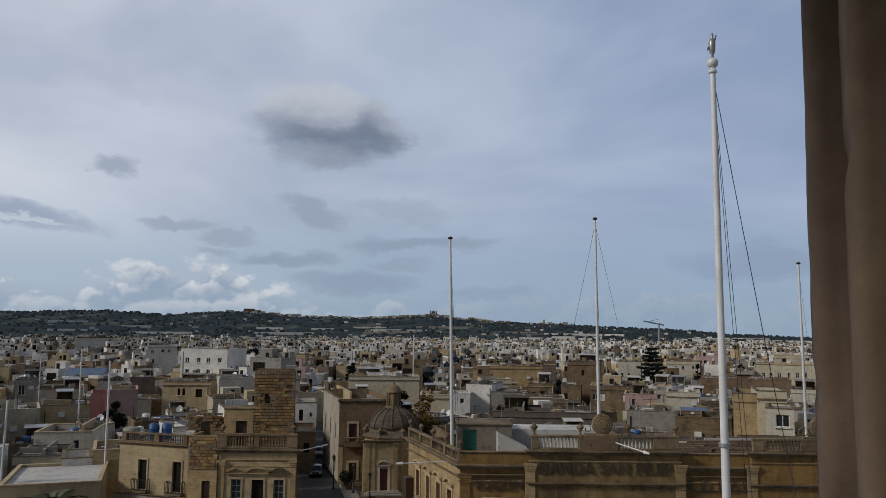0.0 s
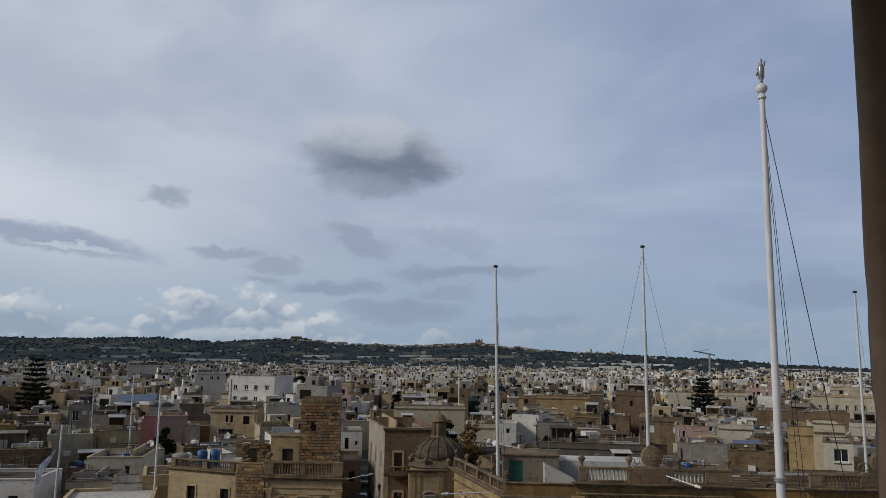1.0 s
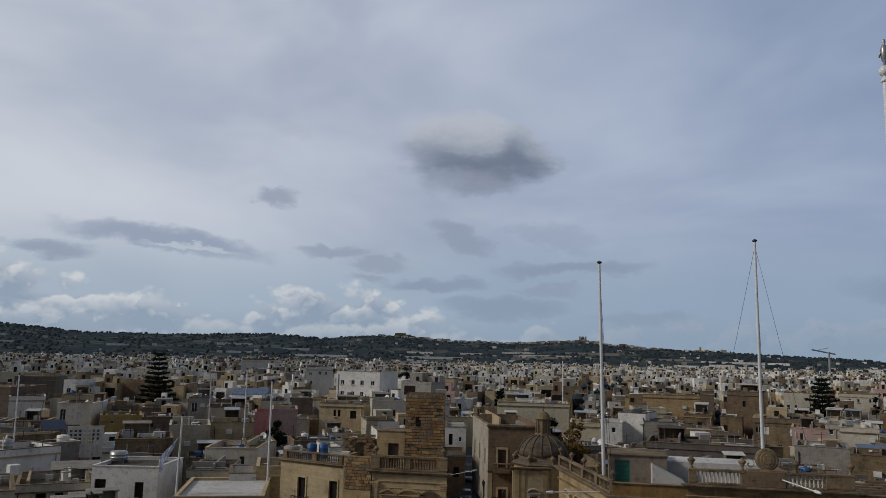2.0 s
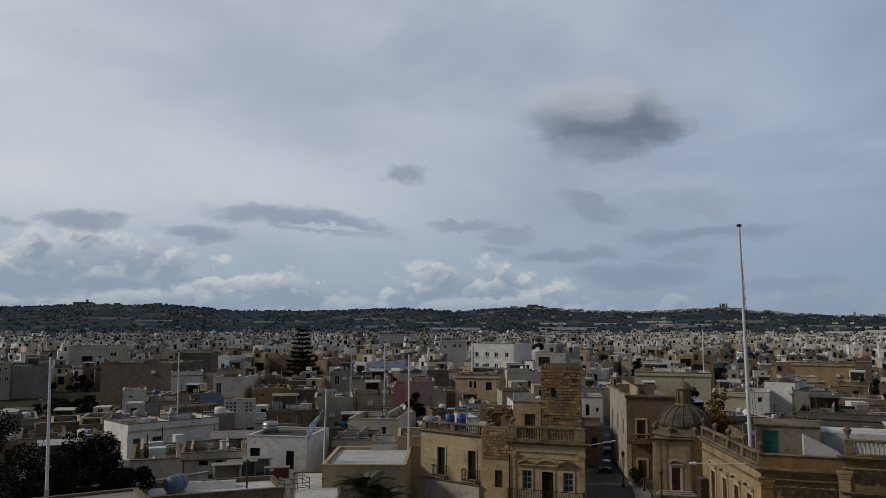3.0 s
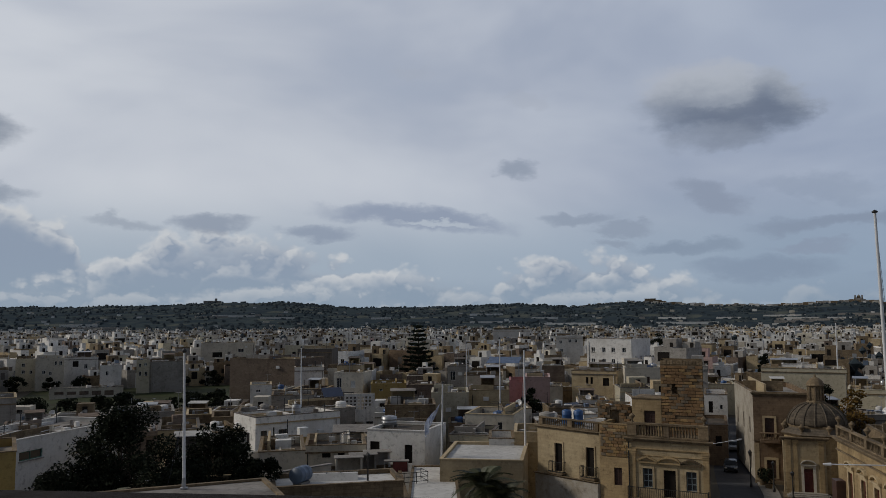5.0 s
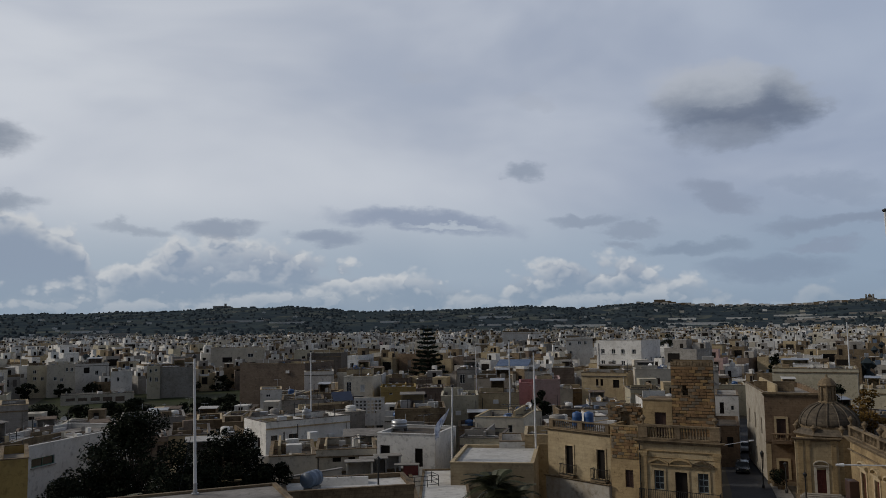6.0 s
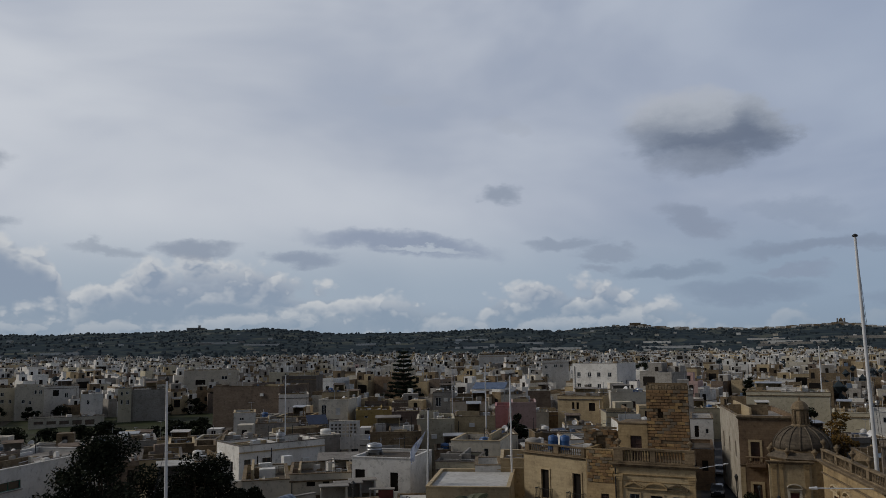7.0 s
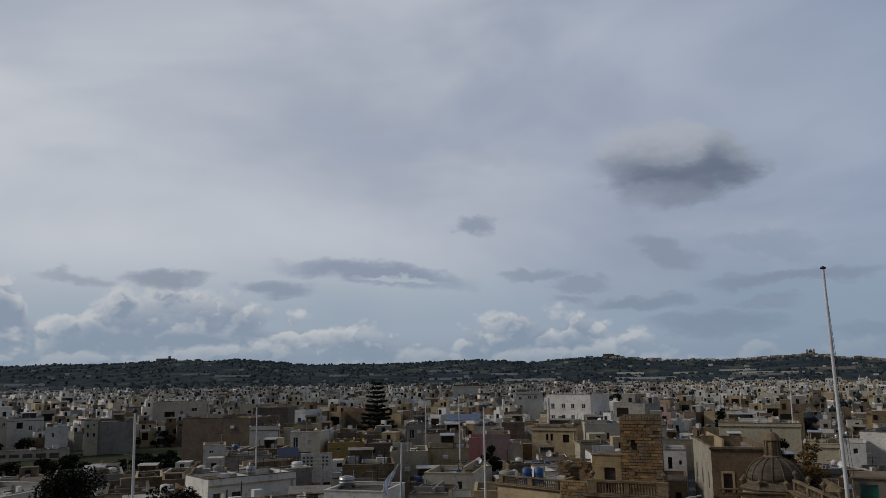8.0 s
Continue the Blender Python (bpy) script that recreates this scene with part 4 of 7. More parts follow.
for k in range(8):
    a = 2 * math.pi * k / 8
    bm = bmesh.new()
    bar(bm, (0.86 * math.cos(a), 0.86 * math.sin(a), 9.9), (0.78 * math.cos(a), 0.78 * math.sin(a), 11.5), 0.13, 6)
    part("lantern_column", bm, LIME_OLD, chapel)
for k in range(8):
    a = math.pi / 8 + 2 * math.pi * k / 8
    urn(chapel, LIME_OLD, 3.7 * math.cos(a), 3.7 * math.sin(a), 6.4, 1.1)
front = new("facade")
front.parent, front.matrix_basis = chapel, pose(-0.95, -4.05, -0.25, 0, 0, 8)
bm = bmesh.new()
panel(bm, -2.4, 2.0, 0, 6.2, 0, [(-0.35, 0.6, 0.35, 2.9)], 0.4)
box(bm, -2.4, 2.0, 0.42, 1.4, 0, 6.2)
part("wall", bm, LIME_PALE, front)
put_window("door", front, pose(0.125, 0.3, 0.35), 0.95, 2.55, WOOD_RED, "shutter")
surround(front, WHITE_WARM, 0.125, 0.35, 0.95, 2.75, t=0.28)
hood(front, WHITE_WARM, 0.125, 3.3, 1.6, 0.4, True)
pilaster(front, LIME, -1.9, 0.5, 0, 6.1)
pilaster(front, LIME, -1.15, 0.4, 0, 6.1)
pilaster(front, LIME, 1.5, 0.5, 0, 6.1)
moulding("cornice", front, LIME_OLD, -2.4, 2.0, 0, 6.0, 0.4, 0.35)
for k in range(3):
    slab("step", front, PAVING, -2.2 + 0.2 * k, 2.4 - 0.2 * k, -1.5 + 0.45 * k, 0.0, 0.12 * k, 0.12 * k + 0.118)

# ---- the band club ----
club = thing("band_club", "ochre limestone band club with balustrades and bulb-studded lettering", "club house", pose(0.2, 58, 0.42))
win_c = [(u, 5.55, 0.95, 1.75) for u in (3.6, 8.6, 11.6, 14.6, 18.6, 20.6, 24.3, 27.0)]


def club_wall(x0, x1, h, mat, y=0.0):
    bm = bmesh.new()
    hs = [(u - w / 2, u + w / 2, z, z + q) for u, z, w, q in win_c if x0 < u < x1]
    hs += [(u - 0.7, u + 0.7, 0.05, 3.0) for u, z, w, q in win_c if x0 < u < x1]
    panel(bm, x0, x1, 0, h, y, hs, 0.3)
    bm.faces.new([bm.verts.new(p) for p in ((x0, y, h), (x1, y, h), (x1, y + 0.5, h), (x0, y + 0.5, h))])
    bm.faces.new([bm.verts.new(p) for p in ((x1, y + 0.5, h - 1.3), (x0, y + 0.5, h - 1.3), (x0, y + 0.5, h), (x1, y + 0.5, h))])
    for x, s in ((x0, -1), (x1, 1)):
        q = [(x, y, 0), (x, y + 0.5, 0), (x, y + 0.5, h), (x, y, h)]
        bm.faces.new([bm.verts.new(p) for p in (q if s > 0 else q[::-1])])
    part("wall", bm, mat, club)
    for u, z, w, q in win_c:
        if x0 < u < x1:
            put_window("window", club, pose(u, y + 0.18, z), w, q, FRAME_WHITE, "cross")
            put_window("door", club, pose(u, y + 0.2, 0.05), 1.4, 2.95, WOOD_DARK, "shutter")
            surround(club, LIME_PALE, u, z, w, q, y)
            hood(club, LIME_PALE, u, z + q + 0.25, w + 0.7, 0.02, False, y)


club_wall(1.2, 6.2, 10.96, OCHRE)
club_wall(6.2, 16.9, 11.1, CLUB_STONE, -0.25)
club_wall(16.9, 22.0, 10.96, OCHRE)
club_wall(22.0, 31.0, 11.1, OCHRE, -0.25)
for a, b in ((1.2, 6.2), (16.9, 22.0)):
    moulding("cornice", club, LIME_OLD, a, b, 0, 9.75, 0.35, 0.42)
    moulding("string_course", club, LIME_OLD, a, b, 0, 9.25, 0.16, 0.2)
    moulding("architrave", club, LIME, a, b, 0, 8.85, 0.12, 0.12)
    moulding("coping", club, LIME_OLD, a, b, 0, 10.85, 0.12, 0.1)
for a, b in ((6.2, 16.9), (22.0, 31.0)):
    moulding("cornice", club, LIME_OLD, a, b, -0.25, 10.85, 0.32, 0.42)
    moulding("string_course", club, LIME, a, b, -0.25, 10.3, 0.12, 0.1)
    moulding("architrave", club, LIME_OLD, a, b, -0.25, 8.7, 0.22, 0.3)
balustrade(club, LIME_OLD, 6.3, 9.9, -0.35, 11.17, 1.04, 0.25, ((6.3, 6.8),), WHITE_WARM)
slab("parapet_panel", club, LIME_BROWN, 9.7, 12.5, -0.36, 0.1, 11.17, 12.2)
balustrade(club, LIME_OLD, 12.6, 16.8, -0.35, 11.17, 1.04, 0.25, ((15.0, 16.8),), WHITE_WARM)
balustrade(club, LIME_OLD, 22.1, 30.9, -0.35, 11.17, 0.95, 0.25, ((22.1, 22.9), (25.5, 28.4)))
for u in (2.0, 6.2, 16.9, 22.0):
    pilaster(club, OCHRE if u < 3 else LIME, u if u > 3 else 1.6, 0.7, 0, 9.3 if u < 3 else 10.2, -0.26 if u > 3 else 0)


def crest(u, z, k):
    """A scrolled stone crest with a round shield."""
    bm = bmesh.new()
    for r, dz, hh in ((0.72, 0.0, 0.16), (0.5, 0.08, 0.2), (0.3, 0.16, 0.24)):
        lathe(bm, [(0, -hh), (r * k * 0.85, -hh), (r * k, -hh + 0.08), (r * k, 0.16), (0, 0.16)], 18, sy=1.15 if r < 0.6 else 1.0)
    bmesh.ops.rotate(bm, cent=(0, 0, 0), matrix=Matrix.Rotation(-math.pi / 2, 3, "X"), verts=bm.verts)
    bmesh.ops.translate(bm, vec=(u, -0.1, z + 0.74 * k), verts=bm.verts)
    part("crest", bm, LIME_OLD, club, "round carved stone crest")
    for s in (-1, 1):
        bm = bmesh.new()
        for i in range(14):
            a, b = 0.5 * i, 0.5 * (i + 1)
            r0, r1 = 0.42 * k * (1 - i / 17), 0.42 * k * (1 - (i + 1) / 17)
            bar(bm, (u + s * (1.05 * k + r0 * math.cos(a)), -0.1, z + 0.42 * k + r0 * math.sin(a)), (u + s * (1.05 * k + r1 * math.cos(a)), -0.1, z + 0.42 * k + r1 * math.sin(a)), 0.09 * k, 6)
        part("scroll", bm, LIME_OLD, club)
    slab("crest_base", club, LIME_OLD, u - 1.25 * k, u + 1.25 * k, -0.3, 0.1, z - 0.06, z + 0.12)


crest(11.4, 12.2, 1.05)
crest(27.0, 12.1, 1.05)
for u in (6.5, 9.8, 13.2, 16.6):
    urn(club, LIME_OLD, u, -0.15, 12.2, 0.85)
lettering(club, "KAZIN", 2.35, 8.35, 1.08, 3.3, -0.03, BULB_TIP)
lettering(club, "BANDA SAN FILEP", 6.85, 9.55, 1.12, 9.35, -0.28, BULB_TIP)
lettering(club, "A.D.1851", 17.3, 8.35, 1.05, 4.2, -0.03, BULB_TIP)
side = new("side_wing")
side.parent, side.matrix_basis = club, pose(1.2, 0.5, 0, 0, 0, math.degrees(math.atan2(13.3, -4.2)) + 180)
# its own x runs from the far end (-) to the square corner (0)
bm = bmesh.new()
hs = [(u - 0.5, u + 0.5, 5.6, 7.8) for u in (-2.2, -5.0, -7.8, -10.8)] + [(u - 0.6, u + 0.6, 0.05, 3.0) for u in (-2.2, -5.0, -7.8, -10.8)]
panel(bm, -14.0, 0, 0, 10.0, 0, hs, 0.3)
bm.faces.new([bm.verts.new(p) for p in ((-14.0, 0, 10.0), (0, 0, 10.0), (0, 0.5, 10.0), (-14.0, 0.5, 10.0))])
bm.faces.new([bm.verts.new(p) for p in ((-14.0, 8, 0), (-14.0, 0, 0), (-14.0, 0, 10.0), (-14.0, 8, 10.0))])
part("wall", bm, LIME, side)
for u in (-2.2, -5.0, -7.8, -10.8):
    put_window("window", side, pose(u, 0.18, 5.6), 1.0, 2.2, WOOD_RED, "shutter")
    put_window("door", side, pose(u, 0.18, 0.05), 1.2, 2.95, WOOD_DARK, "shutter")
    surround(side, LIME_PALE, u, 5.6, 1.0, 2.2, t=0.25)
    hood(side, LIME_PALE, u, 8.1, 1.8, 0.35, True)
moulding("cornice", side, LIME_OLD, -14.0, -0.2, 0, 9.75, 0.35, 0.4)
moulding("string_course", side, LIME_OLD, -14.0, -0.2, 0, 9.0, 0.14, 0.15)
balustrade(side, LIME_OLD, -13.8, -0.3, -0.1, 10.1, 0.88, 0.3, tuple((-13.8 + 3.4 * i, -13.3 + 3.4 * i) for i in range(5)))
for i in range(5):
    urn(side, LIME_OLD, -13.55 + 3.4 * i, 0.05, 11.0, 0.75)
slab("balcony_box", side, WOOD_DARK, -13.4, -12.2, -0.7, 0, 4.4, 6.9, "dark enclosed timber balcony")
slab("roof_deck", club, ROOF_DARK, 1.6, 30.8, 0.52, 15.5, 8.8, 9.66)
roomc = thing("roof_room", "grey rooftop room with a green door on the club", "roof room", pose(3.2, 63.6, 10.08))
bm = bmesh.new()
panel(bm, -1.9, 2.4, 0, 2.5, 0, [(-1.45, -0.35, 0.05, 2.15)], 0.2)
box(bm, -1.9, 2.4, 0.22, 4.0, 0, 2.5)
part("wall", bm, material("brown grey roof room render", (0.26, 0.22, 0.18), (0.15, 0.125, 0.10), 0.3, 3.0, streak=0.4), roomc)
put_window("door", roomc, pose(-0.9, 0.1, 0.05), 1.1, 2.1, GREEN, "shutter")
slab("coping", roomc, LIME_OLD, -2.0, 2.5, -0.1, 4.1, 2.5, 2.62)
slab("skylight", thing("skylight", "long pale sheet-metal skylight on the club roof", "skylight", pose(8.6, 65.2, 10.08)), ROOF_PALE, -2.9, 4.2, 0, 3.4, 0, 2.05)
stair = thing("roof_stair", "white sloping stair cover on the club roof", "roof hatch", pose(5.5, 62.0, 10.08))
bm = bmesh.new()
v = box(bm, -1.1, 1.2, 0, 1.6, 0, 2.1)
for q in v:
    if q.co.x > 0 and q.co.z > 1:
        q.co.z = 0.95
part("cover", bm, WHITE, stair)

for ob, x0, x1, y0, y1, deep in ((B, -3.4, 3.4, -0.06, 10.5, 0.23), (A, -3.66, 3.66, -0.55, 10, 0.13), (bay, -1.3, 1.3, -0.05, 10, 0.2), (C, -3.55, 3.55, -0.06, 17, 0.4),
                                 (chapel, -3.6, 3.6, -3.2, 3.6, 0.45), (front, -2.6, 2.6, -1.6, 1.4, 0.2), (club, 1.15, 31.0, -0.32, 14, 0.42), (side, -14.0, 0.0, -0.08, 6, 0.42)):
    slab("plinth", ob, LIME_OLD, x0, x1, y0, y1, -deep, 0.02)

# ---- houses that stand out ----
house("long low white plastered hall with a flat roof", -54.8, 94.4, 29.0, 10, 8.08, WHITE, ROOF, 48.6, windows=((-9.0, 4.6, 0.8, 1.5, "shutter"), (-1.2, 5.9, 3.2, 0.9, "plain"), (-5.0, 5.0, 1.2, 1.7, "hole"), (6.0, 5.6, 1.0, 1.2, "plain")), frame_mat=GREEN, parapet=0.5, show=3.8, name="hall", category="hall")
house("white two-storey house with dark wood windows", -38.4, 103, 11.6, 7, 8.2, WHITE, ROOF, 26, windows=((-4.7, 5.1, 0.85, 1.45, "plain"), (-2.2, 5.2, 1.15, 1.35, "plain"), (-3.4, 5.0, 0.2, 1.9, "hole")), side_windows=((-1, 1.2, 4.9, 1.0, 1.3, 'plain'),), frame_mat=WOOD_DARK, parapet=0.7, show=4.0)
house("bare grey rendered house wall on a flat-roofed house", -36.29, 118, 7.97, 9, 7.19, GREY, ROOF, 20, windows=(), frame_mat=FRAME_WHITE, parapet=0.4, show=5.2)
house("white rooftop room with two dark doorways", -31.66, 85, 6.53, 7, 8.38, WHITE, ROOF_DARK, -22, tidy=True, windows=((-2.35, 5.16, 1.10, 2.00, "hole"), (1.47, 5.08, 0.87, 1.88, "hole"),), frame_mat=FRAME_WHITE, parapet=0.25, show=5.2)
house("low cream house with open roof sheds", -35.85, 88, 6.54, 9, 6.52, WHITE_WARM, ROOF_DARK, 0, windows=((-1.00, 5.23, 0.90, 1.05, "hole"), (0.60, 5.17, 0.72, 0.98, "hole"),), frame_mat=FRAME_WHITE, parapet=0.7, show=5.0)
house("low flat-roofed house with pale worn walls", -39.56, 76, 4.20, 10, 7.94, WHITE_WARM, ROOF_DARK, 0, windows=(), frame_mat=FRAME_WHITE, parapet=0.7, show=6.0)
house("low flat roof with a pale membrane and parapet", -35.6, 60, 9.6, 5.0, 7.95, LIME_OLD, ROOF_PALE, 6, windows=(), frame_mat=FRAME_WHITE, parapet=0.25, show=7.3, tidy=True)
house("low patched stone house with worn roof edge", -45.17, 62, 5.57, 14, 8.54, LIME_OLD, ROOF_DARK, 0, windows=(), frame_mat=FRAME_WHITE, parapet=0.7, show=7.6)
house("wide terrace roof with a pale edge", -25.6, 74, 7.6, 10.5, 7.15, LIME_PALE, ROOF_PALE, -6, windows=(), frame_mat=FRAME_WHITE, parapet=0.2, show=5.7, tidy=True)
house("dark felt terrace floor in front of a rooftop room", -34.2, 66, 8.2, 17.5, 5.05, LIME_OLD, ROOF_DARK, 0, windows=(), frame_mat=FRAME_WHITE, parapet=0.2, show=6.2, tidy=True)
house("pale grey terrace floor round a flagpole", -28.95, 66, 4.4, 16, 5.3, LIME_OLD, ROOF_PALE, 0, windows=(), frame_mat=FRAME_WHITE, parapet=0.15, show=6.2, tidy=True)
house("low yellow plastered wall with a brown base", -56.93, 76, 2.15, 9, 9.25, YELLOW, ROOF, 0, windows=((-0.64, 8.28, 0.44, 0.86, "hole"),), frame_mat=FRAME_WHITE, parapet=0.7, show=7.8)
house("small grey house with a white roof tank", -57.04, 125, 3.55, 9, 9.62, GREY, ROOF, 0, windows=(), frame_mat=FRAME_WHITE, parapet=0.7, show=7.9)
house("rubble stone outbuilding with a flat roof", -45.13, 118, 3.43, 8, 6.87, LIME_OLD, ROOF, 0, windows=(), frame_mat=FRAME_WHITE, parapet=0.7, show=5.1)
house("low rubble stone wall house", -43.60, 112, 2.72, 7, 7.09, LIME_OLD, ROOF, 0, windows=(), frame_mat=FRAME_WHITE, parapet=0.7, show=5.7)
house("low grey roof with white roof boxes", -48.76, 125, 8.92, 10, 6.74, GREY, ROOF, 0, windows=(), frame_mat=FRAME_WHITE, parapet=0.7, show=4.7)
house("low roof with a cracked white edge", -46.40, 92, 4.39, 10, 8.23, LIME_PALE, ROOF, 0, windows=(), frame_mat=FRAME_WHITE, parapet=0.7, show=7.3)
house("row of low pale garages along the field", -52.19, 228, 17.59, 6, 2.84, WHITE_WARM, ROOF, 0, windows=((-6.52, 1.39, 2.15, 1.55, "shutter"), (-3.60, 1.23, 2.17, 1.56, "shutter"), (-0.65, 1.08, 2.19, 1.56, "shutter"), (2.34, 0.92, 2.22, 1.57, "shutter"), (5.35, 0.77, 2.24, 1.58, "shutter"), (8.13, 0.63, 2.26, 1.58, "shutter"),), frame_mat=BROWN, parapet=0.7, show=0.8)
house("cream house with small square windows", -54.41, 255, 7.33, 12, 9.65, WHITE_WARM, ROOF, 0, windows=((1.51, 7.65, 0.62, 1.15, "plain"), (2.76, 7.60, 0.77, 1.16, "plain"), (-1.50, 5.20, 0.90, 1.00, "plain"), (0.19, 4.81, 0.76, 1.00, "plain"),), frame_mat=FRAME_WHITE, parapet=0.7, show=3.2)
house("pale yellow house with a balcony", -55.78, 262, 5.30, 10, 9.27, CREAM, ROOF, 0, windows=((-0.68, 7.00, 0.91, 1.02, "plain"), (-0.62, 5.04, 0.91, 1.02, "plain"), (1.36, 4.95, 0.77, 1.01, "plain"),), frame_mat=FRAME_WHITE, parapet=0.7, show=3.9)
house("grey white house with a recessed balcony", -52.58, 268, 9.52, 10, 9.16, WHITE, ROOF, 0, windows=((-1.53, 6.27, 1.62, 1.77, "hole"), (1.34, 5.66, 0.99, 1.41, "plain"),), frame_mat=FRAME_WHITE, parapet=0.7, show=3.7)
house("small white house with one dark window", -50.78, 235, 5.43, 10, 8.11, WHITE, ROOF, 0, windows=((-0.88, 5.39, 0.74, 1.24, "plain"),), frame_mat=FRAME_WHITE, parapet=0.7, show=3.9)
house("cream house with square windows beside a grey wall", -48.79, 235, 3.37, 10, 9.36, CREAM, ROOF, 0, windows=((-0.78, 7.52, 0.60, 0.95, "plain"), (0.61, 7.78, 0.75, 0.95, "plain"), (-0.74, 5.06, 0.61, 1.25, "plain"), (0.80, 5.00, 0.76, 1.26, "plain"),), frame_mat=FRAME_WHITE, parapet=0.7, show=3.5)
house("long grey house wall without windows", -47.27, 236, 9.15, 11, 8.80, GREY, ROOF, 0, windows=(), frame_mat=FRAME_WHITE, parapet=0.7, show=4.0)
house("wide cream apartment house with upper windows", -43.30, 300, 18.91, 14, 12.05, WHITE_WARM, ROOF, 0, windows=((-7.80, 11.20, 1.19, 1.24, "plain"), (-4.85, 11.13, 1.20, 1.25, "plain"), (-3.73, 7.01, 3.37, 1.71, "hole"), (4.52, 8.65, 2.01, 1.28, "plain"),), frame_mat=FRAME_WHITE, parapet=0.7, show=4.9)
house("unfinished brown block of flats with empty windows", -40.99, 190, 17.38, 14, 11.15, BROWN, ROOF_DARK, -32, windows=(), side_windows=((1, -4.5, 3.5, 1.5, 1.7, 'hole'), (1, -4.5, 7.5, 1.5, 1.7, 'hole'), (1, -1.5, 3.5, 1.5, 1.7, 'hole'), (1, -1.5, 7.5, 1.5, 1.7, 'hole'), (1, 1.5, 3.5, 1.5, 1.7, 'hole'), (1, 1.5, 7.5, 1.5, 1.7, 'hole'), (1, 4.5, 3.5, 1.5, 1.7, 'hole'), (1, 4.5, 7.5, 1.5, 1.7, 'hole')), frame_mat=FRAME_WHITE, parapet=0.7, show=4.4)
house("dark grey rendered house with a blank wall", -37.37, 215, 9.06, 12, 12.33, GREY_DARK, ROOF, -10, windows=(), frame_mat=FRAME_WHITE, parapet=0.7, show=7.6)
house("white walled house with a flat roof", -37.73, 182, 6.52, 9, 9.51, WHITE, ROOF, 0, windows=(), frame_mat=FRAME_WHITE, parapet=0.7, show=6.6)
house("white rooftop room with a water tank", -41.04, 150, 3.83, 7, 8.31, WHITE, ROOF, 0, windows=((-0.50, 6.99, 0.81, 0.84, "plain"),), frame_mat=FRAME_WHITE, parapet=0.7, show=6.5)
house("grey roof with iron frames and clutter", -38.85, 138, 7.06, 9, 7.38, GREY, ROOF, 0, windows=(), frame_mat=FRAME_WHITE, parapet=0.7, show=5.2)
house("dark roofed house with solar panels", -35.89, 140, 7.27, 9, 6.70, GREY_DARK, ROOF, 0, windows=(), frame_mat=FRAME_WHITE, parapet=0.7, show=4.8)
house("low house with a faded yellow wall", -32.13, 155, 6.85, 9, 7.72, YELLOW, ROOF, 0, windows=((-1.48, 6.34, 0.65, 0.66, "plain"), (1.24, 6.18, 0.43, 0.65, "plain"),), frame_mat=FRAME_WHITE, parapet=0.7, show=4.5)
house("low brown stone house with a flat roof", -29.82, 150, 5.49, 9, 7.79, BROWN, ROOF, 0, windows=((-1.02, 6.14, 0.52, 0.84, "hole"),), frame_mat=FRAME_WHITE, parapet=0.7, show=5.4)
house("rough stone house wall with a white roof tank", -30.60, 112, 7.07, 9, 8.12, LIME_OLD, ROOF, 0, windows=(), frame_mat=FRAME_WHITE, parapet=0.7, show=5.6)
house("pale yellow house with a blank wall", -27.77, 122, 5.66, 9, 8.90, CREAM, ROOF, 0, windows=(), frame_mat=FRAME_WHITE, parapet=0.7, show=6.8)
house("sandy house wall with a worn parapet", -24.99, 128, 6.45, 9, 8.73, LIME_PALE, ROOF, 0, windows=(), frame_mat=FRAME_WHITE, parapet=0.7, show=6.8)
house("cream house with a flat roof and thin mast", -25.37, 155, 7.40, 9, 9.16, CREAM, ROOF, 0, windows=(), frame_mat=FRAME_WHITE, parapet=0.7, show=6.9)
house("rose red house wall beside a pink one", -22.97, 142, 2.77, 8, 9.22, ROSE, ROOF, 0, windows=(), frame_mat=FRAME_WHITE, parapet=0.7, show=7.3)
house("dusty pink house with a flat roof", -21.53, 140, 4.27, 9, 9.93, PINK, ROOF, 0, windows=(), frame_mat=FRAME_WHITE, parapet=0.7, show=6.7)
house("white house with a blue water tank on the roof", -24.99, 99, 6.07, 8, 8.34, WHITE_WARM, ROOF, -12, windows=((1.34, 6.50, 0.60, 0.95, "plain"),), frame_mat=FRAME_WHITE, parapet=0.7, show=6.2)
house("low pale yellow house with a small window", -26.42, 88, 4.37, 8, 7.42, CREAM, ROOF, -10, windows=((-1.04, 6.34, 0.42, 0.79, "hole"),), frame_mat=FRAME_WHITE, parapet=0.7, show=6.2)
house("low white roof wall", -24.13, 84, 2.62, 6, 7.62, WHITE, ROOF, 0, windows=(), frame_mat=FRAME_WHITE, parapet=0.7, show=6.7)
house("low sandy wall beside the palazzo", -22.14, 84, 3.19, 7, 8.25, LIME_PALE, ROOF, 0, windows=(), frame_mat=FRAME_WHITE, parapet=0.7, show=6.5)
house("tall white house with small windows", -19.23, 255, 8.42, 12, 14.63, WHITE, ROOF, 0, windows=((-2.78, 12.19, 0.85, 1.07, "plain"), (0.12, 12.51, 1.02, 1.07, "plain"), (1.96, 12.49, 0.84, 1.07, "plain"), (-2.52, 9.36, 0.84, 1.24, "plain"),), frame_mat=FRAME_WHITE, parapet=0.7, show=7.9)
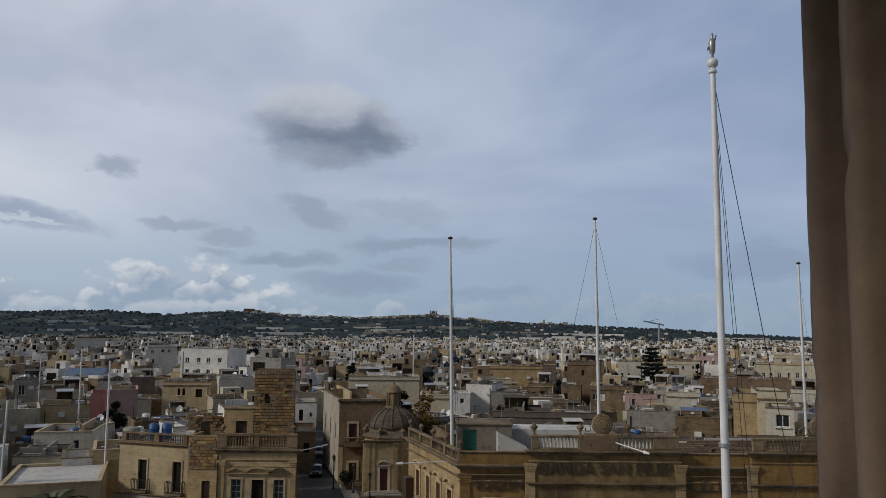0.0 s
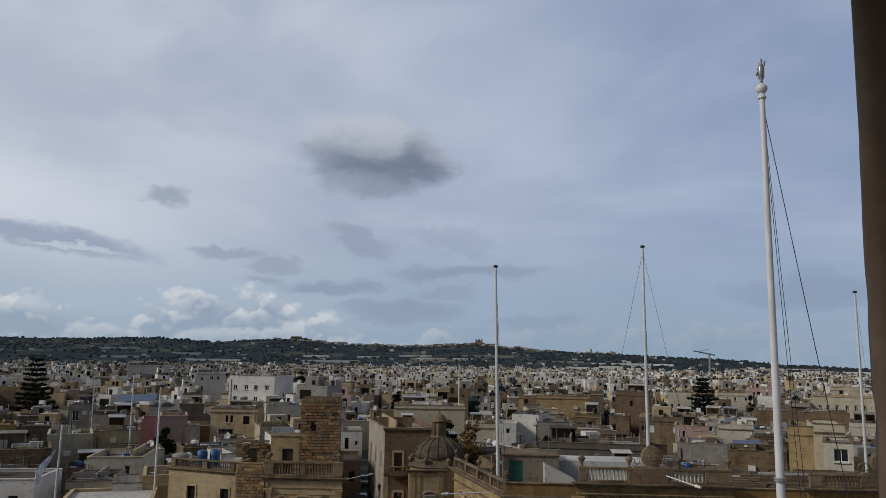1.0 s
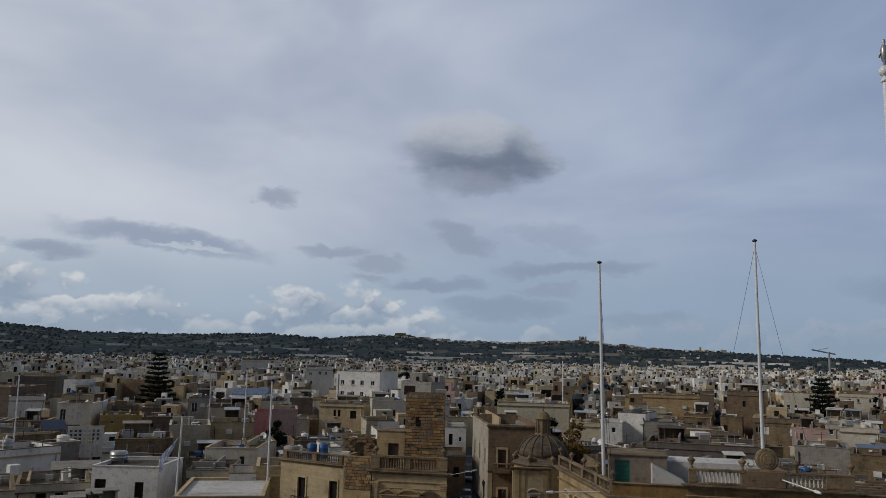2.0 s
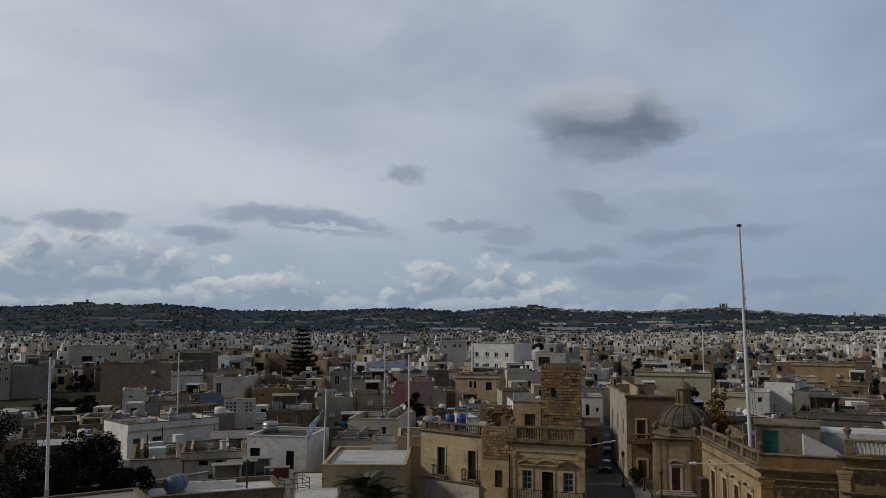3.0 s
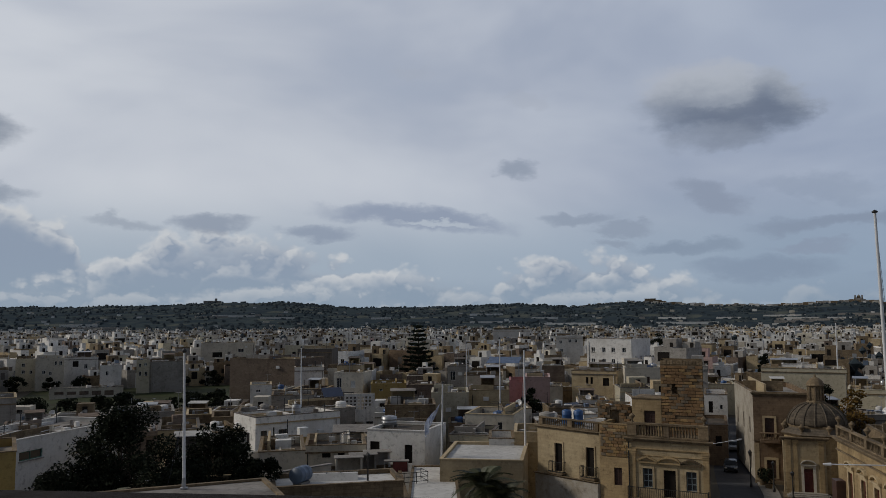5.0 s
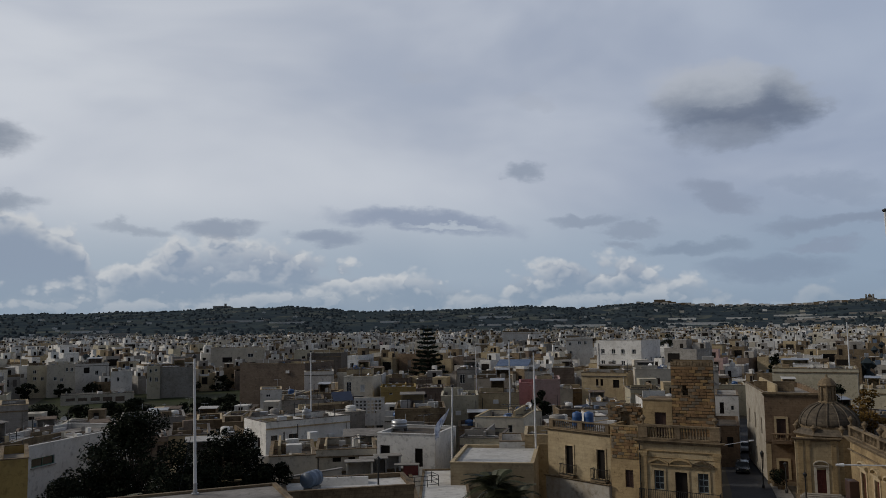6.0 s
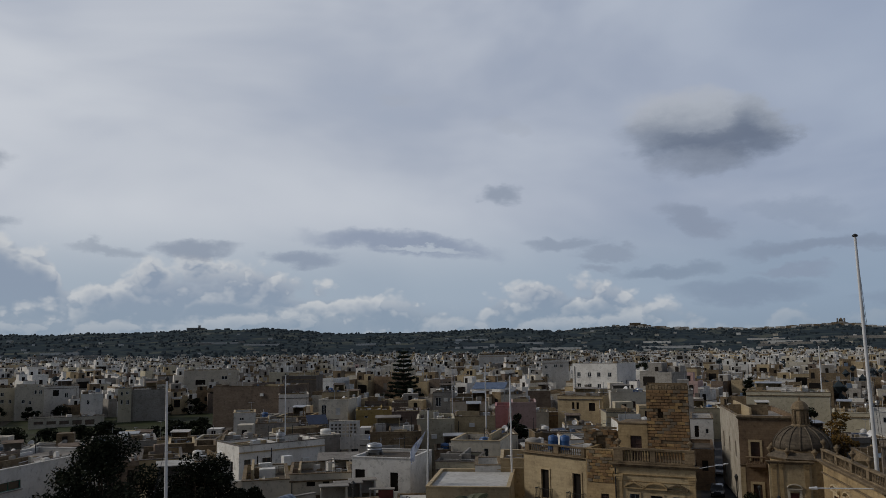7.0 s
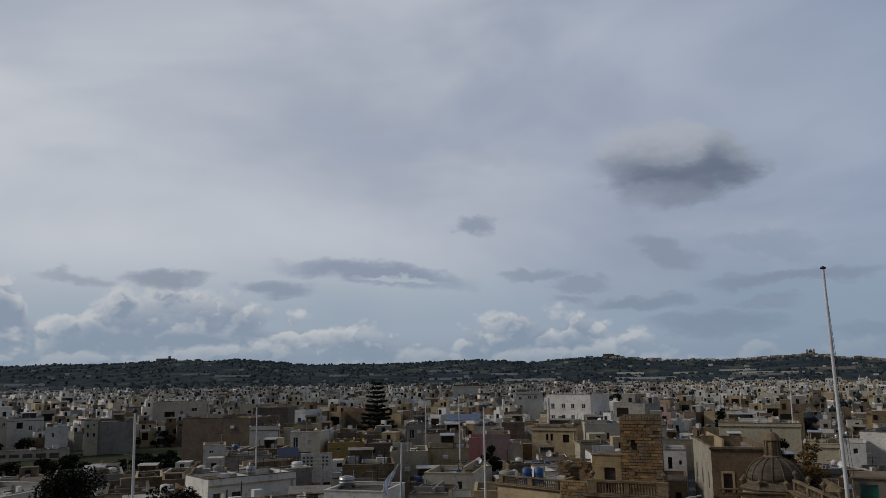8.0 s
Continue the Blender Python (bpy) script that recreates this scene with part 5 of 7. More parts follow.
house("large white apartment house with a stepped roof", -16.52, 212, 12.37, 13, 14.69, WHITE, ROOF, -24, windows=tuple((u, z, 1.0, 1.2, "plain") for u in (-4.4, -1.4, 1.2, 4.2) for z in (5.6, 8.4, 11.3)), side_windows=((1, -3.5, 5.5, 1.1, 1.3, 'plain'), (1, -3.5, 9.0, 1.1, 1.3, 'plain'), (1, 0, 5.5, 1.1, 1.3, 'plain'), (1, 0, 9.0, 1.1, 1.3, 'plain'), (1, 3.5, 5.5, 1.1, 1.3, 'plain'), (1, 3.5, 9.0, 1.1, 1.3, 'plain')), frame_mat=FRAME_WHITE, parapet=0.7, show=7.7)
house("sandstone house with arched upper windows", -17.59, 165, 9.22, 10, 9.44, LIME_PALE, ROOF_DARK, -14, windows=((-1.39, 6.85, 0.51, 1.35, "hole"), (-0.47, 6.85, 0.51, 1.35, "hole"), (2.45, 6.52, 1.28, 1.57, "hole"),), frame_mat=FRAME_WHITE, parapet=0.7, show=6.5)
house("brown flat-roofed house with a pale roof edge", -20.40, 185, 5.10, 9, 9.36, BROWN, ROOF_PALE, 0, windows=(), frame_mat=FRAME_WHITE, parapet=0.7, show=4.9)
house("long white block at the edge of the town", -23.34, 420, 19.15, 15, 14.50, WHITE, ROOF, 0, windows=(), frame_mat=FRAME_WHITE, parapet=0.7, show=10.7)
house("small white house with a dark door over the street", -9.5, 128, 3.3, 10, 8.5, WHITE, ROOF, 0, windows=((-0.75, 5.75, 0.6, 1.7, "hole"), (0.75, 6.3, 0.45, 0.7, "plain")), frame_mat=FRAME_WHITE, parapet=0.4, show=5.4, tidy=True)
house("brown stone house with a low dark roof by the street", -9.7, 116, 3.6, 11.6, 5.4, LIME_BROWN, ROOF_DARK, 0, windows=((0.6, 2.6, 0.8, 1.4, "hole"), (-0.9, 2.6, 0.8, 1.4, "hole")), frame_mat=WOOD_DARK, parapet=0.4, show=3.4, tidy=True)
house("wide cream house with a set back upper floor", -4.04, 170, 15.13, 12, 10.10, CREAM, ROOF, 0, windows=((-4.28, 6.55, 1.20, 0.82, "plain"),), frame_mat=FRAME_WHITE, parapet=0.7, show=6.6)
house("white upper storey with a long window", -4.06, 176, 7.65, 8, 10.61, WHITE, ROOF, 0, windows=((-0.11, 9.52, 3.71, 0.59, "hole"),), frame_mat=FRAME_WHITE, parapet=0.7, show=9.4)
house("pale yellow house with white roof edge", -0.36, 150, 5.80, 9, 8.00, CREAM, ROOF_PALE, 0, windows=(), frame_mat=FRAME_WHITE, parapet=0.7, show=5.0)
house("white painted house with a dark window", 1.42, 140, 3.25, 8, 9.04, WHITE, ROOF, 0, windows=((0.21, 7.40, 0.70, 0.96, "plain"), (-0.36, 5.18, 1.87, 0.36, "hole"),), frame_mat=FRAME_WHITE, parapet=0.7, show=5.4)
house("white block with a stepped roof and tanks", 2.72, 148, 4.93, 9, 10.21, WHITE, ROOF, -14, windows=(), frame_mat=FRAME_WHITE, parapet=0.7, show=5.6)
house("long dark weathered wall of a warehouse", 7.43, 112, 14.66, 10, 8.89, GREY_DARK, ROOF_DARK, 0, windows=(), frame_mat=FRAME_WHITE, parapet=0.7, show=6.8, name="warehouse", category="warehouse")
house("low house with a curved pale roof edge", 4.67, 146, 5.61, 8, 9.00, GREY, ROOF_PALE, 0, windows=(), frame_mat=FRAME_WHITE, parapet=0.7, show=6.9)
house("low brown house with worn walls", 7.26, 138, 7.16, 8, 8.67, BROWN, ROOF, 0, windows=(), frame_mat=FRAME_WHITE, parapet=0.7, show=6.5)
house("long golden brown house with a flat roof", 4.77, 192, 16.68, 10, 11.67, LIME, ROOF_DARK, 0, windows=(), frame_mat=FRAME_WHITE, parapet=0.7, show=9.0)
house("narrow brown stone turret house", 7.70, 190, 3.03, 8, 12.95, BROWN, ROOF, 0, windows=(), frame_mat=FRAME_WHITE, parapet=0.7, show=9.7)
house("brown stone house with a blank wall", 10.23, 178, 7.91, 9, 13.52, LIME_BROWN, ROOF, 0, windows=((-0.63, 10.46, 0.60, 1.21, "hole"),), frame_mat=FRAME_WHITE, parapet=0.7, show=8.6)
house("cream house with a sloping dark roof", 13.33, 205, 6.17, 10, 12.74, WHITE_WARM, ROOF, 0, windows=((-2.10, 8.80, 0.67, 1.10, "plain"), (-0.53, 8.83, 0.53, 1.10, "plain"),), frame_mat=FRAME_WHITE, parapet=0.7, show=7.9)
house("pink house with a dark window on its roof room", 13.93, 142, 5.27, 8, 9.43, PINK, ROOF, 0, windows=((-1.15, 7.30, 0.55, 1.32, "plain"),), frame_mat=FRAME_WHITE, parapet=0.7, show=6.8)
house("small grey room with a white window", 15.33, 140, 1.65, 6, 10.43, GREY, ROOF, 0, windows=((-0.34, 8.84, 0.63, 0.92, "plain"),), frame_mat=FRAME_WHITE, parapet=0.7, show=8.4)
house("grey house with a satellite dish", 14.61, 114, 6.37, 8, 9.26, GREY, ROOF, 0, windows=(), frame_mat=FRAME_WHITE, parapet=0.7, show=7.0)
house("cream house with a flat roof", 16.78, 136, 5.26, 8, 10.35, WHITE_WARM, ROOF, 0, windows=(), frame_mat=FRAME_WHITE, parapet=0.7, show=8.3)
house("long stone building with a dark roof line", 20.78, 190, 18.73, 12, 9.82, LIME_BROWN, ROOF_DARK, 0, windows=((-9.56, 5.03, 1.06, 1.34, "hole"), (-7.39, 5.11, 1.05, 1.34, "hole"), (-5.48, 5.18, 1.04, 1.33, "hole"), (-1.92, 5.32, 1.02, 1.32, "hole"), (0.19, 5.41, 1.01, 1.32, "hole"),), frame_mat=FRAME_WHITE, parapet=0.7, show=5.7)
house("tall blank house wall of golden stone", 20.80, 92, 2.66, 9, 13.58, LIME, ROOF, 0, windows=(), frame_mat=FRAME_WHITE, parapet=0.7, show=10.1)
house("tall pale yellow house block", 22.38, 92, 2.95, 7, 13.91, CREAM, ROOF, 6, windows=(), frame_mat=FRAME_WHITE, parapet=0.7, show=12.3)
house("cream roof room with a white framed window", 22.84, 86, 2.57, 6, 12.63, WHITE_WARM, ROOF, 0, windows=((0.24, 10.88, 1.24, 1.19, "plain"),), frame_mat=FRAME_WHITE, parapet=0.2, show=10.4)
house("long cream house with a row of windows", 23.23, 215, 14.10, 12, 12.23, CREAM, ROOF, 0, windows=((-4.86, 8.91, 0.74, 1.37, "plain"), (-3.17, 8.97, 0.74, 1.36, "plain"), (-1.23, 9.03, 0.73, 1.36, "plain"), (0.95, 9.10, 0.72, 1.35, "plain"), (2.85, 9.16, 0.72, 1.35, "plain"), (4.74, 9.23, 0.71, 1.34, "plain"),), frame_mat=FRAME_WHITE, parapet=0.7, show=7.7)
house("upper cream block with dark openings", 23.51, 235, 7.69, 10, 14.10, CREAM, ROOF, 0, windows=((-1.30, 12.42, 0.95, 1.04, "hole"),), frame_mat=FRAME_WHITE, parapet=0.7, show=11.4)
house("grey house with a wide dark opening", 20.72, 205, 4.56, 10, 10.88, GREY, ROOF, 0, windows=((-0.11, 8.53, 3.11, 1.78, "hole"),), frame_mat=FRAME_WHITE, parapet=0.7, show=7.9)
house("pale house with three small windows", 16.82, 225, 8.74, 10, 12.30, WHITE_WARM, ROOF, 0, windows=((-1.93, 10.16, 0.57, 0.89, "plain"), (-0.03, 10.20, 0.56, 0.89, "plain"), (2.58, 10.26, 0.56, 0.89, "plain"),), frame_mat=FRAME_WHITE, parapet=0.7, show=8.5)
house("tall brick red house front", 19.31, 260, 4.10, 10, 14.45, PINK, ROOF, 0, windows=(), frame_mat=FRAME_WHITE, parapet=0.7, show=9.6)
house("cream house behind the flagpole", 24.70, 170, 6.92, 10, 9.34, WHITE_WARM, ROOF, 0, windows=(), frame_mat=FRAME_WHITE, parapet=0.7, show=6.1)
house("tumbledown stone house with patched roofs", 18.03, 104, 6.59, 8, 9.62, LIME_OLD, ROOF, 0, windows=(), frame_mat=FRAME_WHITE, parapet=0.7, show=7.7)

house("church side terrace roof with a worn parapet", -52.0, 34.6, 17, 7.8, 11.85, LIME_OLD, ROOF, 0, parapet=0.12, show=11.0)
for lo, hi, d, dep, low in ((-24.0, -9.3, 69, 13, -14.0), (-9.6, -3.0, 104, 18, -11.5), (-5.5, -0.5, 97, 10, -11.5), (-3.0, 30.0, 58, 16, -14.0), (-1.5, 3.0, 72, 6, -9.0)):
    PLOTS.append((lo, hi, d, dep, low))

# ---- street, square and kerbs ----
def strip(name, pts, wide, z, mat, label, category):
    """A band of ground along a centre line."""
    bm = bmesh.new()
    left, right = [], []
    for i, (x, y) in enumerate(pts):
        a, b = pts[max(0, i - 1)], pts[min(len(pts) - 1, i + 1)]
        dx, dy = b[0] - a[0], b[1] - a[1]
        q = math.hypot(dx, dy)
        nx, ny = -dy / q * wide / 2, dx / q * wide / 2
        left.append(bm.verts.new((x + nx, y + ny, z)))
        right.append(bm.verts.new((x - nx, y - ny, z)))
    for i in range(len(pts) - 1):
        bm.faces.new((right[i], right[i + 1], left[i + 1], left[i]))
    ext = bmesh.ops.extrude_face_region(bm, geom=list(bm.faces))
    bmesh.ops.translate(bm, vec=(0, 0, -0.1), verts=[v for v in ext["geom"] if isinstance(v, bmesh.types.BMVert)])
    bmesh.ops.recalc_face_normals(bm, faces=bm.faces)
    return tagged(part(name, bm, mat), label, category, kind="structure")


STREET = [(-8.5, 60.0), (-11.5, 80.0), (-13.8, 97.0), (-17.0, 112.0), (-19.8, 130.0), (-22.3, 146.0), (-26.0, 170.0)]
strip("road", STREET, 4.6, 0.03, ASPHALT, "narrow grey asphalt street between old houses", "road")
strip("pavement", [(x + 3.2, y + 0.6) for x, y in STREET[:-1]], 1.8, 0.15, PAVING, "pale stone pavement with a raised kerb", "pavement")
bm = bmesh.new()
box(bm, -40, 34, 25, 92, -0.2, 0.012)
tagged(part("pavement", bm, PAVING), "pale paved town square in front of the church", "square", kind="structure")
fx, fy = polar(-48.5, 217)
bm = bmesh.new()
n = 14
vs = [[bm.verts.new(((i / n - 0.5) * 62, (j / n - 0.5) * 76, 0.06 + 0.25 * noise.noise((i * 0.7, j * 0.7, 2)) + 0.3)) for j in range(n + 1)] for i in range(n + 1)]
for i in range(n):
    for j in range(n):
        bm.faces.new((vs[i][j], vs[i + 1][j], vs[i + 1][j + 1], vs[i][j + 1]))
tagged(part("grass_field", bm, GRASS, at=pose(fx, fy, 0, 0, 0, 47.5)), "rough green field between the houses", "field", kind="stuff")
PLOTS.append((-57.0, -41.8, 180, 74, -6.0))
PLOTS.append((-31.5, -28.5, 203, 5, -3.8))
PLOTS.append((13.9, 16.7, 190, 5, -3.6))


# ---- flagpoles ----
def rope(bm, a, b, r=0.012, sag=0.0, n=8):
    """One continuous slack rope."""
    a, b = Vector(a), Vector(b)
    q = (b - a).to_track_quat("Z", "Y").to_matrix()
    rings = []
    for i in range(n + 1):
        k = i / n
        c = a.lerp(b, k) - Vector((0, 0, sag * 4 * k * (1 - k)))
        rings.append([bm.verts.new(c + q @ Vector((r * math.cos(t), r * math.sin(t), 0))) for t in (0, 1.57, 3.14, 4.71)])
    for u, v in zip(rings, rings[1:]):
        for i in range(4):
            bm.faces.new((u[i], u[(i + 1) % 4], v[(i + 1) % 4], v[i]))


def flagpole(label, foot, tip, r, stays=(), figure=False, clamp=None):
    """A tapered pole with base plate, truck and stays; figure: a gilt finial shape over the ball."""
    x, y, z = foot
    t = thing("flagpole", label, "flagpole", pose(x, y, z), "flagpoles")
    d = Vector(tip) - Vector(foot)
    bm = bmesh.new()
    bar(bm, (0, 0, 0), d, r, 24, r * 0.58)
    part("shaft", bm, PAINT, t)
    bm = bmesh.new()
    lathe(bm, [(r * 2.2, 0), (r * 2.2, 0.06), (r * 1.3, 0.08), (r * 1.15, 0.5), (r * 1.0, 0.55)], 12)
    part("base", bm, STEEL, t)
    bm = bmesh.new()
    if figure:
        lathe(bm, [(r * 0.6, -0.16), (r * 0.95, -0.14), (r * 0.95, -0.08), (r * 0.65, -0.06), (r * 0.65, 0.0)], 12)
        lathe(bm, [(0.0, 0.0)] + [(0.165 * math.sin(radians(a)), 0.16 - 0.16 * math.cos(radians(a))) for a in range(20, 180, 20)] + [(0.0, 0.32)], 16)
    else:
        lathe(bm, [(r * 0.6, -0.05), (r * 1.3, 0.0), (r * 1.3, 0.1), (r * 0.5, 0.16), (0, 0.2)], 10)
    bmesh.ops.translate(bm, vec=d, verts=bm.verts)
    part("ball" if figure else "truck", bm, PAINT if figure else IRON, t, "white ball on a dark collar" if figure else "", True)
    if figure:
        bm = bmesh.new()
        lathe(bm, [(0.03, 0), (0.05, 0.04), (0.035, 0.1), (0.09, 0.2), (0.1, 0.45), (0.07, 0.58), (0.03, 0.62), (0.05, 0.68), (0.04, 0.75), (0, 0.78)], 10)
        bar(bm, (-0.07, 0, 0.5), (-0.13, 0, 0.25), 0.025, 6)
        bar(bm, (0.07, 0, 0.5), (0.12, 0, 0.7), 0.025, 6)
        bmesh.ops.translate(bm, vec=d + Vector((0, 0, 0.3)), verts=bm.verts)
        part("finial", bm, STEEL, t, "small grey metal finial ornament", True)
    if clamp:
        bm = bmesh.new()
        lathe(bm, [(r * 1.3, -0.05), (r * 1.3, 0.05)], 12)
        bmesh.ops.translate(bm, vec=d * clamp, verts=bm.verts)
        part("clamp", bm, STEEL, t)
    for k, (end, start, thick) in enumerate(stays):
        bm = bmesh.new()
        rope(bm, d * start, Vector(end) - Vector(foot), thick, 0.12)
        part("stay", bm, ROPE, t, "thin dark rope")
    return t


flagpole("tall white flagpole with a ball and finial on a roof", (7.98, 22.6, 11.9), (7.90, 22.66, 27.75), 0.128,
         (((10.25, 22.0, 12.0), 0.985, 0.011), ((8.8, 22.3, 12.0), 0.985, 0.008), ((8.65, 22.4, 12.0), 0.97, 0.008)), True, 0.315)
flagpole("tall white flagpole on the club roof edge", (0.92, 63.2, 10.08), (0.62, 63.0, 27.3), 0.15, (((1.5, 63.4, 11.2), 0.98, 0.014), ((1.25, 63.3, 12.0), 0.98, 0.014)))
flagpole("tall white flagpole with stays behind the club crest", (12.98, 65.94, 9.6), (12.79, 65.97, 29.4), 0.15, (((9.6, 66.5, 14.0), 0.98, 0.012), ((16.2, 66.5, 14.0), 0.98, 0.012), ((13.3, 66, 11.0), 0.98, 0.012)))
flagpole("tall white flagpole at the far end of the club", (33.92, 74.7, 6.0), (33.7, 74.75, 26.6), 0.15, (((35.6, 75.3, 8.0), 0.98, 0.012), ((34.6, 75, 8.0), 0.9, 0.012)))
flagpole("white flagpole standing on a low roof near the trees", (-30.22, 29.17, 11.75), (-30.3, 29.08, 18.45), 0.085, ((( -34.5, 31.5, 9.0), 0.55, 0.012),), clamp=0.03)
flagpole("white flagpole on a terrace roof with a hanging flag", (-36.6, 67.7, 5.4), (-36.49, 67.8, 13.9), 0.12, (((-36.4, 67.6, 6.0), 0.97, 0.01),))
flagpole("thin white flagpole behind the palazzo roof", (-31.3, 75.78, 0.0), (-31.33, 75.78, 16.9), 0.13)
flagpole("thin white flagpole among the roofs", (-51.2, 114.0, 0.0), (-51.23, 114.02, 17.0), 0.14)
flagpole("thin white flagpole among grey roofs", (-74.3, 94.2, 0.0), (-74.38, 94.17, 16.0), 0.12)
flagpole("thin pale mast above the cream houses", (-6.0, 172.0, 0.0), (-6.0, 172.0, 19.0), 0.16)
flagpole("thin grey mast above the houses", (-66.0, 132.0, 0.0), (-66.0, 132.0, 15.6), 0.1)

bm = bmesh.new()
nu, nv = 12, 14
grid = []
for j in range(nv + 1):
    v = j / nv
    grid.append([bm.verts.new((-0.06 - 1.35 * v - 0.95 * (i / nu) * (0.35 + 0.65 * math.sin(math.pi * v)) , 0.2 * math.sin(i / nu * 9 + v * 5) * (0.3 + v),
                               6.3 - 2.9 * v - 0.55 * (i / nu))) for i in range(nu + 1)])
for j in range(nv):
    for i in range(nu):
        bm.faces.new((grid[j][i], grid[j][i + 1], grid[j + 1][i + 1], grid[j + 1][i]))
bmesh.ops.solidify(bm, geom=list(bm.faces), thickness=0.01)
tagged(part("flag", bm, FLAG, smooth=True, at=pose(-36.55, 67.6, 5.8)), "hanging white flag with blue stripes on a pole", "flag")


# ---- roof things ----
def tank_mesh(r, h, mat):
    def make():
        bm = bmesh.new()
        lathe(bm, [(r * 0.97, 0), (r, 0.05 * h), (r, 0.3 * h), (r * 1.03, 0.32 * h), (r, 0.34 * h), (r, 0.64 * h), (r * 1.03, 0.66 * h), (r, 0.68 * h), (r, 0.88 * h), (r * 0.8, 0.97 * h), (r * 0.3, h), (0, h)], 16)
        return mesh_of("tank_body", bm, mat, True)
    return shared(("tank", r, h, mat.name), make)


def water_tank(x, y, z, r=0.55, h=1.2, mat=None, label="round white roof water tank", legs=True):
    t = thing("water_tank", label, "water tank", pose(x, y, z), "roof water tanks")
    mat = mat or WHITE
    part("tank_body", tank_mesh(r, h, mat), None, t, at=pose(0, 0, 0.25))
    def lid():
        bm = bmesh.new()
        lathe(bm, [(r * 0.35, 0), (r * 0.35, 0.06), (0, 0.09)], 10)
        return mesh_of("lid", bm, mat)
    part("lid", shared(("lid", r, mat.name), lid), None, t, at=pose(0, 0, 0.25 + h * 0.985))
    def stand():
        bm = bmesh.new()
        for a in (-1, 1):
            box(bm, -r, r, a * r * 0.5 - 0.1, a * r * 0.5 + 0.1, 0, 0.25)
        return mesh_of("stand", bm, GREY)
    part("stand", shared(("stand", r), stand), None, t)
    return t


def dish_mesh():
    bm = bmesh.new()
    lathe(bm, [(0, 0), (0.2, 0.02), (0.4, 0.09), (0.5, 0.15), (0.49, 0.17), (0.38, 0.11), (0.2, 0.045), (0, 0.03)], 14)
    bmesh.ops.rotate(bm, cent=(0, 0, 0), matrix=Matrix.Rotation(radians(65), 3, "X"), verts=bm.verts)
    bmesh.ops.translate(bm, vec=(0, 0, 1.0), verts=bm.verts)
    return mesh_of("reflector", bm, PAINT, True)


def dish(x, y, z, turn, k=1.0):
    t = thing("satellite_dish", "pale satellite dish on a roof pole", "satellite dish", pose(x, y, z, 0, 0, turn) @ Matrix.Scale(k, 4), "satellite dishes")
    part("reflector", shared("dish", dish_mesh), None, t)
    def post():
        bm = bmesh.new()
        bar(bm, (0, 0.05, 0), (0, 0.05, 1.0), 0.03, 6)
        bar(bm, (0, 0, 0.9), (0, -0.45, 1.0), 0.015, 5)
        return mesh_of("post", bm, STEEL)
    part("post", shared("dishpost", post), None, t)


def aerial(x, y, z, h, turn):
    t = thing("aerial", "thin television aerial on a roof", "aerial", pose(x, y, z, 0, 0, turn), "television aerials")
    bm = bmesh.new()
    bar(bm, (0, 0, 0), (0, 0, h), 0.025, 5)
    part("mast", bm, STEEL, t)
    bm = bmesh.new()
    bar(bm, (-0.7, 0, h - 0.15), (0.7, 0, h - 0.1), 0.015, 4)
    part("boom", bm, STEEL, t)
    def rod():
        b1 = bmesh.new()
        bar(b1, (0, -0.3, 0), (0, 0.3, 0), 0.012, 4)
        return mesh_of("rod", b1, STEEL)
    for i in range(5):
        part("rod", shared("aerial_rod", rod), None, t, at=pose(-0.6 + 0.3 * i, 0, h - 0.13))


def solar(x, y, z, turn, n=3):
    t = thing("solar_panel", "dark tilted solar panels on a steel frame", "solar panel", pose(x, y, z, 0, 0, turn), "solar panels")
    for i in range(n):
        def cell():
            bm = bmesh.new()
            box(bm, -0.5, 0.5, -0.85, 0.85, -0.03, 0.03)
            return mesh_of("panel", bm, SOLAR)
        part("panel", shared("solarcell", cell), None, t, at=pose((i - (n - 1) / 2) * 1.06, 0, 0.6, 28))
    bm = bmesh.new()
    for s in (-1, 1):
        bar(bm, (s * n * 0.45, -0.7, 0), (s * n * 0.45, -0.7, 0.22), 0.03, 4)
        bar(bm, (s * n * 0.45, 0.7, 0), (s * n * 0.45, 0.7, 0.97), 0.03, 4)
        bar(bm, (s * n * 0.45, -0.75, 0.2), (s * n * 0.45, 0.75, 0.98), 0.03, 4)
    part("frame", bm, STEEL, t)


for x, y, r in ((-25.85, 72.9, 0.46), (-24.8, 73.2, 0.46)):
    water_tank(x, y, 9.8, r, 1.35, BLUE, "blue plastic water tank on the palazzo roof")
water_tank(-28.2, 73.8, 9.8, 0.75, 0.9, GREY, "grey round roof tank by the balustrade")
slab("box_body", thing("roof_box", "small white box on the roof parapet", "box", pose(-21.9, 71.0, 9.8)), WHITE, -0.35, 0.35, -0.3, 0.3, 0, 1.2)


def placed(az, d):
    return polar(az, d)


# a few that stand out on particular roofs
x, y = polar(-24.3, 102)
water_tank(x, y, 7.0, 0.7, 1.2, BLUE, "blue water tank on a white house")
x, y = polar(-38.2, 62)
t = thing("water_tank", "blue grey tank lying on a pale roof", "water tank", pose(x, y, 7.7, 0, 0, 95), "roof water tanks")
part("tank_body", tank_mesh(0.6, 1.6, BLUE_GREY), None, t, at=pose(-0.8, 0, 0.75, 0, 90, 0))
slab("stand", t, GREY, -0.6, 0.6, -0.4, 0.4, 0, 0.2)


